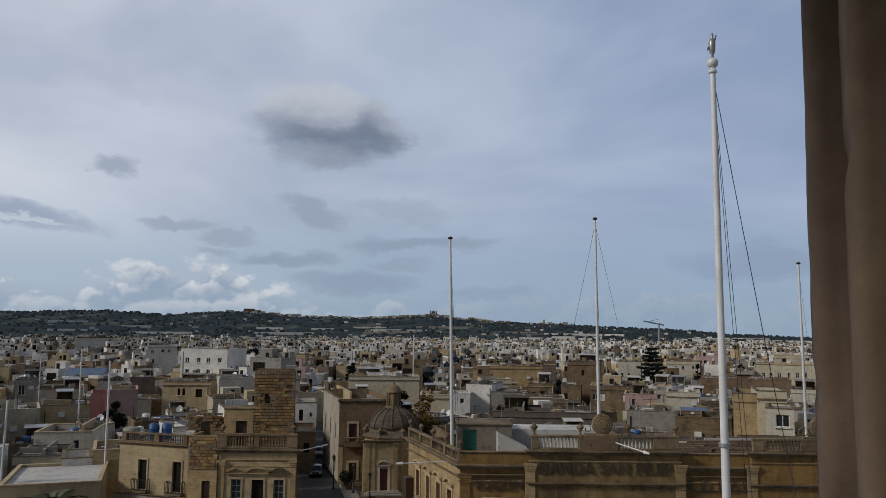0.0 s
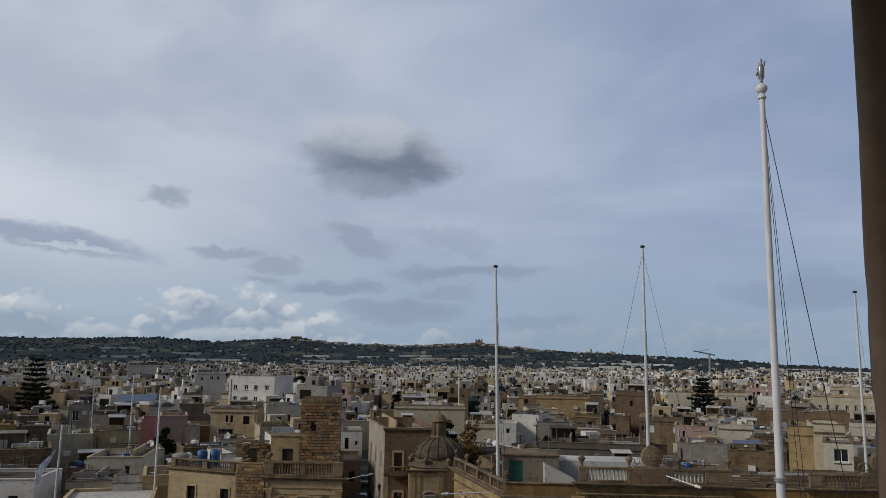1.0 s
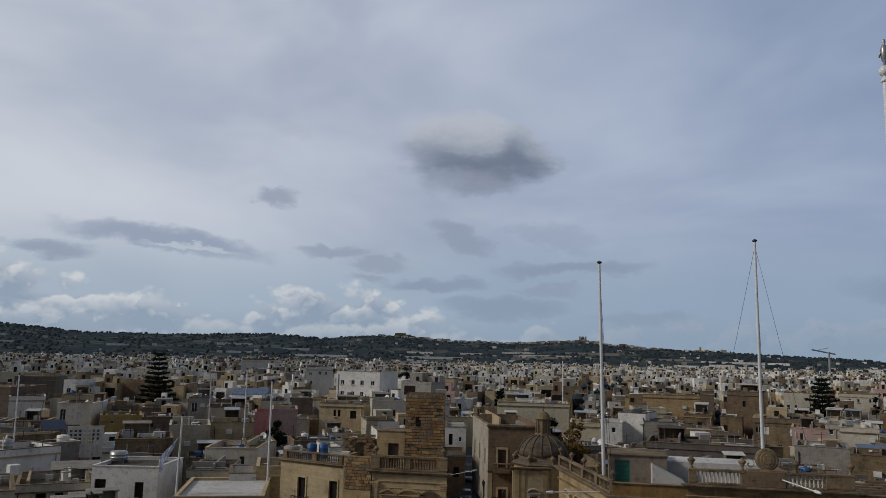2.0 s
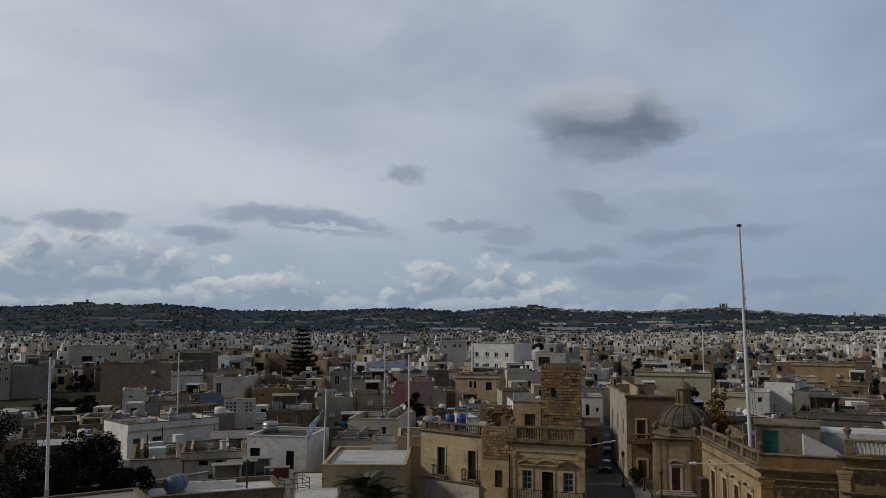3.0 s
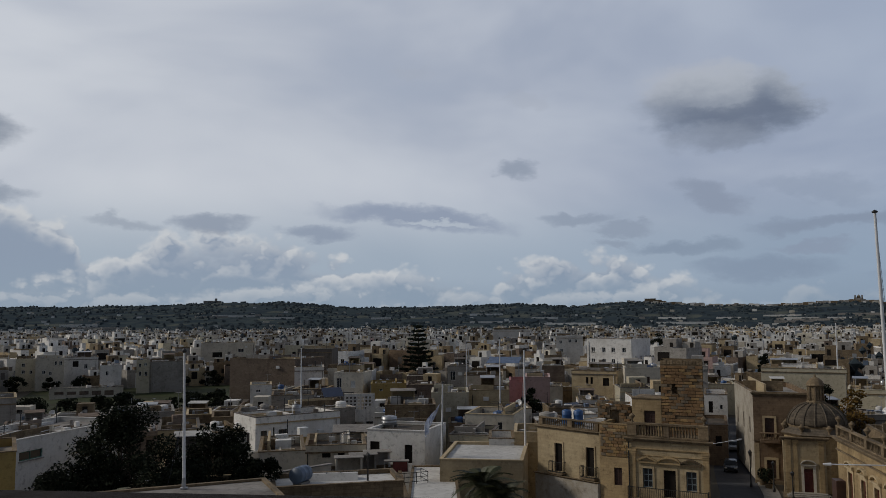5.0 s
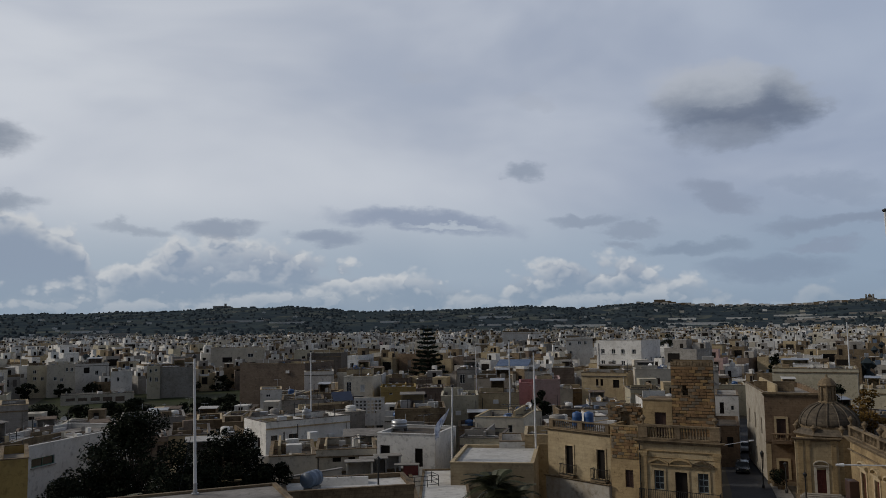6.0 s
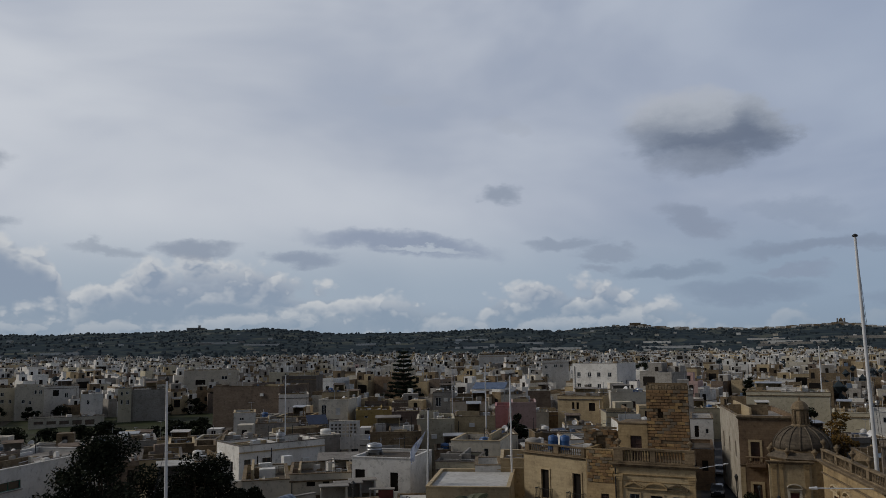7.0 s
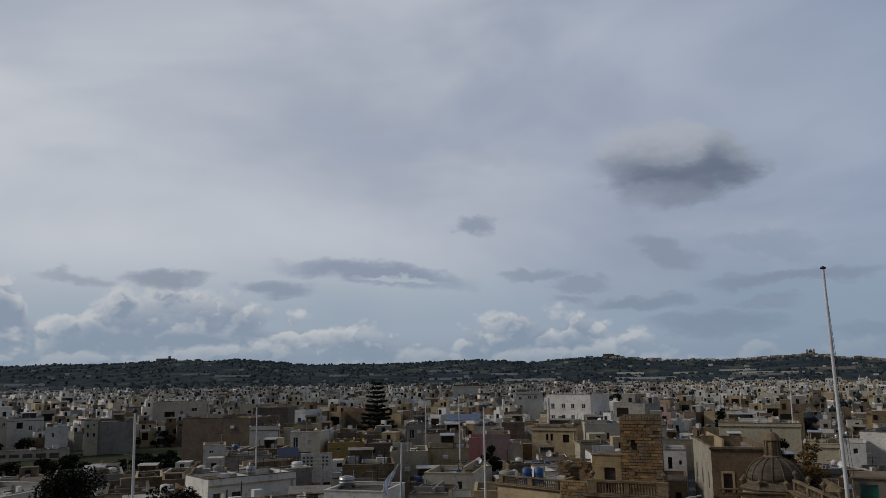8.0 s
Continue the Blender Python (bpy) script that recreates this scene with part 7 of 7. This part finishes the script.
near_count = 0
roofs = []
d = 84.0
while d < 178:
    az = -64 + rnd.uniform(0, 3)
    while az < 36:
        w, dep = rnd.uniform(4.0, 7.6), rnd.uniform(6, 9)
        az += math.degrees((w * 0.56) / d)
        x, y = polar(az, d)
        h = rnd.choice((4.6, 5.5, 6.5, 7.2, 8.0, 9.0)) + rnd.uniform(-0.6, 0.6) + (1.0 if d > 140 else 0)
        h = 0 if on_street(x, y + dep * 0.4, 3.0 + w * 0.5) else room_for(az, d, w, dep, h)
        if h:
            k = pick(d, az)
            skew = 20 * noise.noise((x * 0.012, y * 0.012, 0)) * 2 + rnd.uniform(-6, 6)
            wins = []
            for u in np.arange(-w / 2 + 1.1, w / 2 - 0.9, rnd.uniform(1.9, 3.2)):
                for s in (h - 2.9, h - 6.0):
                    if s > 0.6 and rnd.random() < 0.62:
                        wins.append((float(u) + rnd.uniform(-0.2, 0.2), s, rnd.choice((0.8, 1.0, 1.1)), rnd.choice((1.2, 1.4, 1.9)), rnd.choice(("plain", "plain", "hole", "shutter"))))
            sides = tuple((s, rnd.uniform(-2, 2), h - 3.0, 0.9, 1.3, rnd.choice(("plain", "hole"))) for s in (-1, 1) if rnd.random() < 0.6)
            house(NAMES[k] + " town house " + rnd.choice(DETAILS), az, d, w, dep, h, FAR_MATS[k], rnd.choice((ROOF, ROOF, ROOF_DARK, ROOF_DARK, ROOF_PALE)), skew,
                  windows=tuple(wins), side_windows=sides, frame_mat=rnd.choice((FRAME_WHITE, WOOD_DARK, FRAME_BLUE, GREEN)), parapet=rnd.choice((0.5, 0.7, 0.9)))
            PLOTS.pop()
            roofs.append((az, d, w, dep, h, skew))
            near_count += 1
        az += math.degrees((w * 0.56 + rnd.uniform(0.2, 1.5)) / d)
    d += rnd.uniform(8.6, 10.2)

# clutter on those roofs: tanks, dishes, aerials, panels, stair heads
for az, d, w, dep, h, skew in roofs:
    m = facing(az, d, h - 0.72, skew)
    def on(u, v):
        p = m @ Vector((u, v, 0))
        return p.x, p.y, p.z
    if rnd.random() < 0.75:
        water_tank(*on(rnd.uniform(-w / 3, w / 3), rnd.uniform(1.2, dep - 1.5)), rnd.choice((0.45, 0.55, 0.6)), rnd.choice((1.0, 1.2)), rnd.choice((WHITE, WHITE, GREY, STEEL, STEEL, GREY_DARK, BLUE)),
                   "round roof water tank on a block stand")
    if rnd.random() < 0.28:
        dish(*on(rnd.uniform(-w / 3, w / 3), rnd.uniform(1, dep - 1.5)), rnd.uniform(-60, 60), rnd.uniform(0.8, 1.2))
    if rnd.random() < 0.5:
        aerial(*on(rnd.uniform(-w / 3, w / 3), rnd.uniform(1, dep - 1.5)), rnd.uniform(2.2, 4.0), rnd.uniform(0, 180))
    if rnd.random() < 0.16:
        solar(*on(rnd.uniform(-w / 5, w / 5), rnd.uniform(2, dep - 2)), skew - az + rnd.choice((0, 40, -40)), rnd.choice((2, 3, 4)))
    if rnd.random() < 0.45 and w > 6:
        k = pick(d)
        rw, rd, rh = rnd.uniform(2.2, 3.6), rnd.uniform(2.2, 3.5), rnd.uniform(2.2, 2.7)
        u, v = rnd.uniform(-w / 2 + rw / 2 + 0.4, w / 2 - rw / 2 - 0.4), rnd.uniform(dep * 0.4, max(dep * 0.41, dep - rd - 0.4))
        t = thing("roof_room", NAMES[k] + " stair room on a flat roof", "roof room", m @ pose(u, v, 0), "roof rooms")
        bm = bmesh.new()
        panel(bm, -rw / 2, rw / 2, 0, rh, 0, [(-0.45, 0.4, 0.05, 1.95)], 0.15)
        box(bm, -rw / 2, rw / 2, 0.16, rd, 0, rh)
        part("wall", bm, FAR_MATS[k], t)
        put_window("door", t, pose(-0.025, 0.1, 0.05), 0.85, 1.9, WOOD_DARK, "hole")

# crates, machines, low sheds and lean-tos on all the roofs
rb = random.Random(77)
count = {"box": 0, "shed": 0}
BOXES = [shared(("crate", mt.name), lambda mt=mt: mesh_of("crate", block_bm(), mt)) for mt in (WHITE, GREY, GREY_DARK, LIME_OLD, BROWN, STEEL)]
for m, w, dep, rz, parapet, az, d, skew in ROOFS:
    if parapet < 0.2 or w < 4 or d < 30:
        continue
    for _ in range(rb.choice((1, 2, 2, 3))):
        if count["box"] > 285:
            break
        count["box"] += 1
        bx, by, bz = rb.uniform(0.5, 1.6), rb.uniform(0.5, 1.1), rb.uniform(0.5, 1.5)
        u, v = rb.uniform(-w / 2 + 1.2, w / 2 - 1.2), rb.uniform(dep * 0.35, dep - 1.1)
        t = thing("roof_box", "small box or machine housing on a flat roof", "roof box", m @ pose(u, v, rz, 0, 0, rb.uniform(-15, 15)), "boxes on the roofs")
        part("casing", rb.choice(BOXES), None, t, at=Matrix.LocRotScale((0, 0, bz / 2), None, (bx, by, bz)))
    if rb.random() < 0.4 and dep > 6 and w > 5 and count["shed"] < 120:
        count["shed"] += 1
        sw, sd, sh = rb.uniform(2.0, w * 0.55), rb.uniform(1.4, 2.2), rb.uniform(1.7, 2.3)
        u = rb.uniform(-w / 2 + sw / 2 + 0.3, w / 2 - sw / 2 - 0.3)
        t = thing("roof_shed", "open dark lean-to with a sheet roof on a house", "shed", m @ pose(u, dep - sd - 0.35, rz), "sheds on the roofs")
        bm = bmesh.new()
        box(bm, -sw / 2, sw / 2, sd - 0.12, sd, 0, sh)
        box(bm, -sw / 2, -sw / 2 + 0.15, 0, sd - 0.124, 0, sh)
        box(bm, sw / 2 - 0.15, sw / 2, 0, sd - 0.124, 0, sh)
        part("wall", bm, rb.choice((LIME_OLD, BROWN, GREY, LIME_PALE)), t)
        bm = bmesh.new()
        for q in box(bm, -sw / 2 - 0.15, sw / 2 + 0.15, -0.25, sd + 0.1, sh + 0.02, sh + 0.1):
            q.co.z += 0.12 * q.co.y
        part("sheet_roof", bm, rb.choice((ROOF, ROOF_DARK, ROOF_PALE, STEEL, BROWN)), t)

# ---- scraps on the near roofs, and the far town ----
V, F, MI = [], [], []


def far_box(x, y, z0, z1, w, dep, rot, mat, topmat=None):
    c, s = math.cos(rot), math.sin(rot)
    b = len(V)
    for z in (z0, z1):
        for u, v in ((-w / 2, 0), (w / 2, 0), (w / 2, dep), (-w / 2, dep)):
            V.append((x + u * c - v * s, y + u * s + v * c, z))
    for f in ((0, 1, 5, 4), (1, 2, 6, 5), (2, 3, 7, 6), (3, 0, 4, 7)):
        F.append(tuple(b + i for i in f))
        MI.append(mat)
    F.append((b + 4, b + 5, b + 6, b + 7))
    MI.append(mat if topmat is None else topmat)


def joined(name, label, category):
    """All boxes heaped up so far as one object."""
    me = bpy.data.meshes.new(name)
    me.from_pydata(V, [], F)
    for m in FAR_MATS:
        me.materials.append(m)
    me.polygons.foreach_set("material_index", MI)
    me.update()
    V.clear()
    F.clear()
    MI.clear()
    return tagged(new(name, me), label, category, kind="stuff")


# low walls, boards, pipes, pots and blocks left about on the roofs
rc = random.Random(31)
for m, w, dep, rz, parapet, az, d, skew in ROOFS:
    if parapet < 0.2 or w < 3 or d < 30:
        continue
    rot = radians(skew - az)
    for _ in range(int(w * dep * 0.24)):
        u, v = rc.uniform(-w / 2 + 0.5, w / 2 - 0.5), rc.uniform(0.5, dep - 0.7)
        p = m @ Vector((u, v, rz))
        kind = rc.random()
        room = min(w / 2 - 0.3 - abs(u), 2.2)
        if kind < 0.3:
            far_box(p.x, p.y, p.z, p.z + rc.uniform(0.25, 0.9), 2 * max(0.3, room * rc.random()), 0.18, rot, rc.choice((3, 4, 5, 6, 6, 12, 0)))
        elif kind < 0.5:
            h = rc.uniform(0.15, 0.9)
            far_box(p.x, p.y, p.z + h, p.z + h + 0.06, 2 * max(0.4, room), 0.06, rot + (0 if rc.random() < 0.6 else 0.25), rc.choice((14, 17, 0, 12)))
            far_box(p.x, p.y, p.z, p.z + h, 0.08, 0.08, rot, 12)
        elif kind < 0.72:
            k = rc.uniform(0.25, 0.7)
            far_box(p.x, p.y, p.z, p.z + rc.uniform(0.3, 1.0), k, k, rot + rc.uniform(-0.5, 0.5), rc.choice((0, 0, 1, 4, 5, 6, 12, 14, 15)))
        elif kind < 0.9:
            far_box(p.x, p.y, p.z + 0.004, p.z + 0.05, rc.uniform(0.8, 2.0), rc.uniform(0.5, 1.2), rot, rc.choice((8, 9, 11, 11, 6, 12)))
        else:
            h = rc.uniform(1.2, 2.6)
            far_box(p.x, p.y, p.z, p.z + h, 0.07, 0.07, rot, rc.choice((14, 17, 0)))
            if rc.random() < 0.5:
                far_box(p.x, p.y, p.z + h - 0.3, p.z + h - 0.25, 2 * max(0.3, room * 0.5), 0.05, rot, 17)
# rows of beams, pipes and a half-taken-down roof behind the club's parapet
for k in range(58):
    u, v = rc.uniform(15.5, 29.5), rc.uniform(1.2, 14.5)
    z = 10.08 + rc.uniform(0.05, 1.1)
    ln = rc.uniform(1.5, 6.5)
    far_box(0.2 + u, 58 + v, z, z + rc.uniform(0.06, 0.22), ln, rc.uniform(0.08, 0.3), rc.uniform(-0.06, 0.06), rc.choice((16, 16, 6, 6, 12, 12, 5, 14, 11)))
    for e in (-0.4, 0.4):
        far_box(0.2 + u + e * ln, 58 + v, 10.08, z, 0.14, 0.14, 0, rc.choice((6, 12, 16)))
for u, v, ww, h, mt in ((19.5, 4.0, 7.0, 0.7, 16), (25.5, 6.0, 8.0, 0.9, 6), (20.0, 8.5, 9.0, 0.85, 16), (27.0, 11.0, 7.0, 1.1, 6), (17.5, 12.5, 8.0, 1.0, 12)):
    far_box(0.2 + u, 58 + v, 10.08, 10.08 + h, ww, 0.25, 0, mt)
joined("roof_clutter", "countless low walls, pipes, boards and pots on flat roofs", "clutter")


def far_house(az, d, base, w, dep, h, k):
    """A far house in one to three stepped volumes with parapets, roof rooms, tanks and near-black boxes as shaded
    openings.
    """
    x, y = polar(az, d)
    rot = radians(-az) + 0.9 * noise.noise((x * 0.006, y * 0.006, 3)) + rnd.uniform(-0.12, 0.12)
    c, s = math.cos(rot), math.sin(rot)
    def at(u, v):
        return x + u * c - v * s, y + u * s + v * c
    size = 1.0 if d < 450 else 1.3
    n = 1 if w < 5 else rnd.choice((1, 2, 2, 3)) if w < 9 else rnd.choice((2, 3, 3))
    cuts = sorted([-w / 2, w / 2] + [w * (i / n - 0.5) + rnd.uniform(-0.6, 0.6) for i in range(1, n)])
    for a, b in zip(cuts, cuts[1:]):
        q = k if rnd.random() < 0.6 else rnd.choice((5, 6, 6, 16, 12, 3, 4) if d < 250 and -6 < az < 13 else (0, 1, 1, 3, 4, 5, 6, 16) if d < 240 else (0, 0, 0, 1, 1, 2, 3, 4))
        top = base + h * (1.0 if n == 1 else rnd.choice((1.0, 0.92, 0.8, 0.66)))
        v0, cu, sw = (0.0 if n == 1 else rnd.choice((0.0, 0.0, 1.2, 2.5))), (a + b) / 2, b - a
        far_box(*at(cu, v0), base - 3, top, sw, dep - v0, rot, q, rnd.choice((8, 8, 11, 11, q, q)))
        lip = rnd.uniform(0.35, 0.95)
        edge = rnd.choice((q, q, q, 6, 0))
        far_box(*at(cu, v0), top, top + lip, sw, 0.22, rot, edge)
        far_box(*at(a + 0.11, v0 + 0.22), top, top + lip, 0.22, dep - v0 - 0.22, rot, edge)
        far_box(*at(b - 0.11, v0 + 0.22), top, top + lip, 0.22, dep - v0 - 0.22, rot, edge)
        if rnd.random() < 0.55:
            rw, rh = min(sw * 0.8, rnd.uniform(1.8, 3.6)), rnd.uniform(1.9, 2.8)
            ru = cu + rnd.uniform(-0.5, 0.5) * (sw - rw)
            rv = dep * rnd.uniform(0.35, 0.6)
            far_box(*at(ru, rv), top, top + rh, rw, min(rw, dep * 0.4), rot, rnd.choice((q, q, 0, 4, 6)), rnd.choice((8, 9, 11)))
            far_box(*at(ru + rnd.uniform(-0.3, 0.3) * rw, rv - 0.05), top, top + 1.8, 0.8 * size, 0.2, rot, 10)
            if rnd.random() < 0.5:
                far_box(*at(ru, rv + 0.5), top + rh, top + rh + 0.9, 0.9, 0.9, rot, rnd.choice((0, 0, 4, 14, 12)))
        for _ in range(rnd.choice((0, 1, 1, 2, 3))):
            z1 = rnd.uniform(0.5, 1.5)
            far_box(*at(rnd.uniform(a + 0.5, b - 0.5) if sw > 1.2 else cu, dep * rnd.uniform(0.25, 0.9)), top, top + z1, rnd.uniform(0.4, 1.3), rnd.uniform(0.4, 1.2), rot, rnd.choice((0, 0, 4, 11, 12, 6, 14, 15)))
        if rnd.random() < 0.3:
            far_box(*at(rnd.uniform(a, b), dep * 0.5), top, top + rnd.uniform(2.0, 4.0), 0.12 * size, 0.12 * size, rot, rnd.choice((14, 12)))
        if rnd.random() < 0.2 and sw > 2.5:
            # a near-black box painted as the shade of an open terrace under a slab
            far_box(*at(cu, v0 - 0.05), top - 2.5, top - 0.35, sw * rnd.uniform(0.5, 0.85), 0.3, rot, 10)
        elif rnd.random() < 0.9:
            u = a + rnd.uniform(0.6, 1.3)
            wide = rnd.choice((0.8, 1.0, 1.2))
            while u < b - 0.6:
                for lv in (2.7, 5.7):
                    if lv < top - base and rnd.random() < 0.6:
                        hh = rnd.choice((1.1, 1.3, 1.9))
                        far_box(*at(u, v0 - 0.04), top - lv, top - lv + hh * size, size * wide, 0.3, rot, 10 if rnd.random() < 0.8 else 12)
                u += rnd.uniform(1.6, 2.6) * size
        for side, us in ((a, -1), (b, 1)):
            for lv in (2.7, 5.7):
                if rnd.random() < 0.5 and lv < top - base:
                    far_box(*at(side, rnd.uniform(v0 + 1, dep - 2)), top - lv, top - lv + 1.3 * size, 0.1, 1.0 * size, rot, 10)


d = 182.0
while d < 1010:
    az = -66 + rnd.uniform(0, 2)
    edge = 620 + 120 * noise.noise((d * 0.01, 0, 0))
    while az < 42:
        w, dep = rnd.uniform(4.0, 9.5) * (1 + d / 3000), rnd.uniform(6, 10)
        az += math.degrees(w * 0.54 / d)
        x, y = polar(az, d)
        h = rnd.choice((6.0, 7.0, 8.5, 9.5, 10.5)) + rnd.uniform(-0.8, 0.8) + (1.2 if rnd.random() < 0.15 else 0)
        dens = 0.93 if d < 600 else max(0.12, 0.93 - (d - 600) / 480)
        dens *= 1.0 if noise.noise((x * 0.008, y * 0.008, 9)) > -0.42 else 0.35
        clear = room_for(az, d, w, dep, h) if d < 440 else h
        if rnd.random() < dens and clear > 4:
            far_house(az, d, 0.0, w, dep, clear, pick(d, az if d < 330 else -20))
        az += math.degrees((w * 0.54 + rnd.uniform(0.1, 2.5)) / d)
    d += rnd.uniform(9, 12) * (1 + max(0, d - 300) / 1400)
# villages, glasshouses and chapels on the fields and the ridge
for i in range(330):
    az, d = rnd.uniform(-64, 38), 1020 + 1300 * rnd.random() ** 1.6
    far_box(*polar(az, d), ground_height(d, az) - 2, ground_height(d, az) + rnd.uniform(2.5, 5), rnd.uniform(5, 12), 8, radians(-az), rnd.choice((0, 0, 1, 4)), 8)
for i in range(46):
    az, d = rnd.uniform(-62, 34), rnd.uniform(1050, 1900)
    far_box(*polar(az, d), ground_height(d, az) - 2, ground_height(d, az) + 4, rnd.uniform(40, 120), 8, radians(-az) + rnd.uniform(-0.1, 0.1), rnd.choice((0, 0, 4)), 11)
for i in range(340):
    az, d = rnd.gauss(-5, 7), rnd.uniform(2600, 2960)
    if -19 < az < 9:
        far_box(*polar(az, d), ground_height(d, az) - 4, ground_height(d, az) + rnd.uniform(4, 9), rnd.uniform(8, 18), 14, radians(-az), rnd.choice((1, 4, 4, 6, 0)), 8)
joined("distant_town", "countless pale flat-roofed houses of the far town", "town")


def landmark(label, az, d, pieces, mat=None):
    """A larger building on the ridge, in storeyed blocks with rows of windows."""
    x, y = polar(az, d)
    t = thing("hilltop_building", label, "building", pose(x, y, ground_height(d, az) - 3, 0, 0, -az), "buildings on the ridge")
    for u, w, h in pieces:
        bm = bmesh.new()
        hs = [(u + a - 1, u + a + 1, z, z + 2.6) for a in np.arange(-w / 2 + 3, w / 2 - 2, 5.0) for z in np.arange(6, h - 4, 5.0)]
        panel(bm, u - w / 2, u + w / 2, 0, h, 0, hs, 0.6)
        box(bm, u - w / 2, u + w / 2, 0.7, 22, 0, h)
        part("wall", bm, mat or LIME_PALE, t)
    return t


landmark("long stone building on the ridge", -13.4, 2850, ((-10, 38, 21), (16, 26, 16), (34, 20, 12)), LIME_OLD)
landmark("lower wing of the building on the ridge", -11.9, 2860, ((0, 40, 14),), LIME_OLD)
t = landmark("domed cathedral with two bell towers on the ridge", -0.6, 2850, ((0, 26, 15), (-10, 5, 25), (10, 5, 25), (-32, 36, 10), (36, 44, 9)), GREY)
bm = bmesh.new()
lathe(bm, [(6, 15), (6, 19), (5, 22), (2.6, 24.5), (0.7, 25.5), (0.4, 27), (0, 28)], 16, 0, 10)
part("dome", bm, LIME_OLD, t)
landmark("small chapel on the ridge", 7.2, 2700, ((0, 20, 11), (6, 6, 20)))
landmark("farm building on the wooded hill", -44.4, 2850, ((0, 60, 14), (12, 8, 22)), GREY)
# dark trees and hedges on the hillside
rt = random.Random(5)
V2, F2 = [], []
for i in range(9000):
    az, d = rt.uniform(-64, 40), 1000 + 1950 * rt.random() ** 0.8
    if noise.noise((az * 0.25, d * 0.004, 6)) < -0.05 and rt.random() < 0.8:
        continue
    x, y = polar(az, d)
    z, r, long = ground_height(d, az), rt.uniform(1.6, 3.8), rt.choice((1.0, 1.0, 1.5, 2.5))
    b = len(V2)
    for j in range(7):
        a = j * 2 * math.pi / 7
        V2.append((x + r * long * math.cos(a) * rt.uniform(0.7, 1.3), y + r * math.sin(a) * rt.uniform(0.7, 1.3), z - 1))
    for j in range(7):
        a = j * 2 * math.pi / 7 + 0.3
        V2.append((x + r * 0.8 * long * math.cos(a), y + r * 0.7 * math.sin(a), z + r * rt.uniform(0.7, 1.3)))
    V2.append((x, y, z + r * rt.uniform(1.2, 1.8)))
    for j in range(7):
        k = (j + 1) % 7
        F2.append((b + j, b + k, b + 7 + k, b + 7 + j))
        F2.append((b + 7 + j, b + 7 + k, b + 14))
for i in range(520):
    az, d = rt.uniform(-62, 40), rt.uniform(190, 980)
    x, y = polar(az, d)
    z, r = rt.uniform(4.0, 9.5), rt.uniform(1.2, 2.8)
    if room_for(az, d, 3, 3, z + r) < z + r:
        continue
    for _ in range(9):
        cx, cy, cz = x + rt.gauss(0, r * 0.5), y + rt.gauss(0, r * 0.5), z + rt.gauss(0, r * 0.4)
        b = len(V2)
        q = r * rt.uniform(0.3, 0.6)
        V2.extend((cx + q * math.cos(a) * rt.uniform(0.7, 1.2), cy + q * math.sin(a), cz + rt.uniform(-0.3, 0.3)) for a in (0, 1.05, 2.1, 3.14, 4.19, 5.24))
        V2.extend(((cx, cy, cz + q), (cx, cy, cz - q)))
        for j in range(6):
            F2.append((b + j, b + (j + 1) % 6, b + 6))
            F2.append((b + (j + 1) % 6, b + j, b + 7))
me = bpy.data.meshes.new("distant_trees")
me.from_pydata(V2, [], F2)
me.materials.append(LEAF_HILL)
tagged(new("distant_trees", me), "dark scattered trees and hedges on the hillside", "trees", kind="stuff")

# a tower crane far off
x, y = polar(15.25, 620)
t = thing("tower_crane", "small pale blue tower crane over the houses", "crane", pose(x, y, 0, 0, 0, -14))
bm = bmesh.new()
bar(bm, (0, 0, 0), (0, 0, 27), 0.7, 4)
part("mast", bm, STEEL, t)
bm = bmesh.new()
bar(bm, (4, 0, 25.5), (-11, 0, 28.5), 0.5, 4)
bar(bm, (0, 0, 30), (-8, 0, 28), 0.15, 4)
part("jib", bm, BLUE_GREY, t)
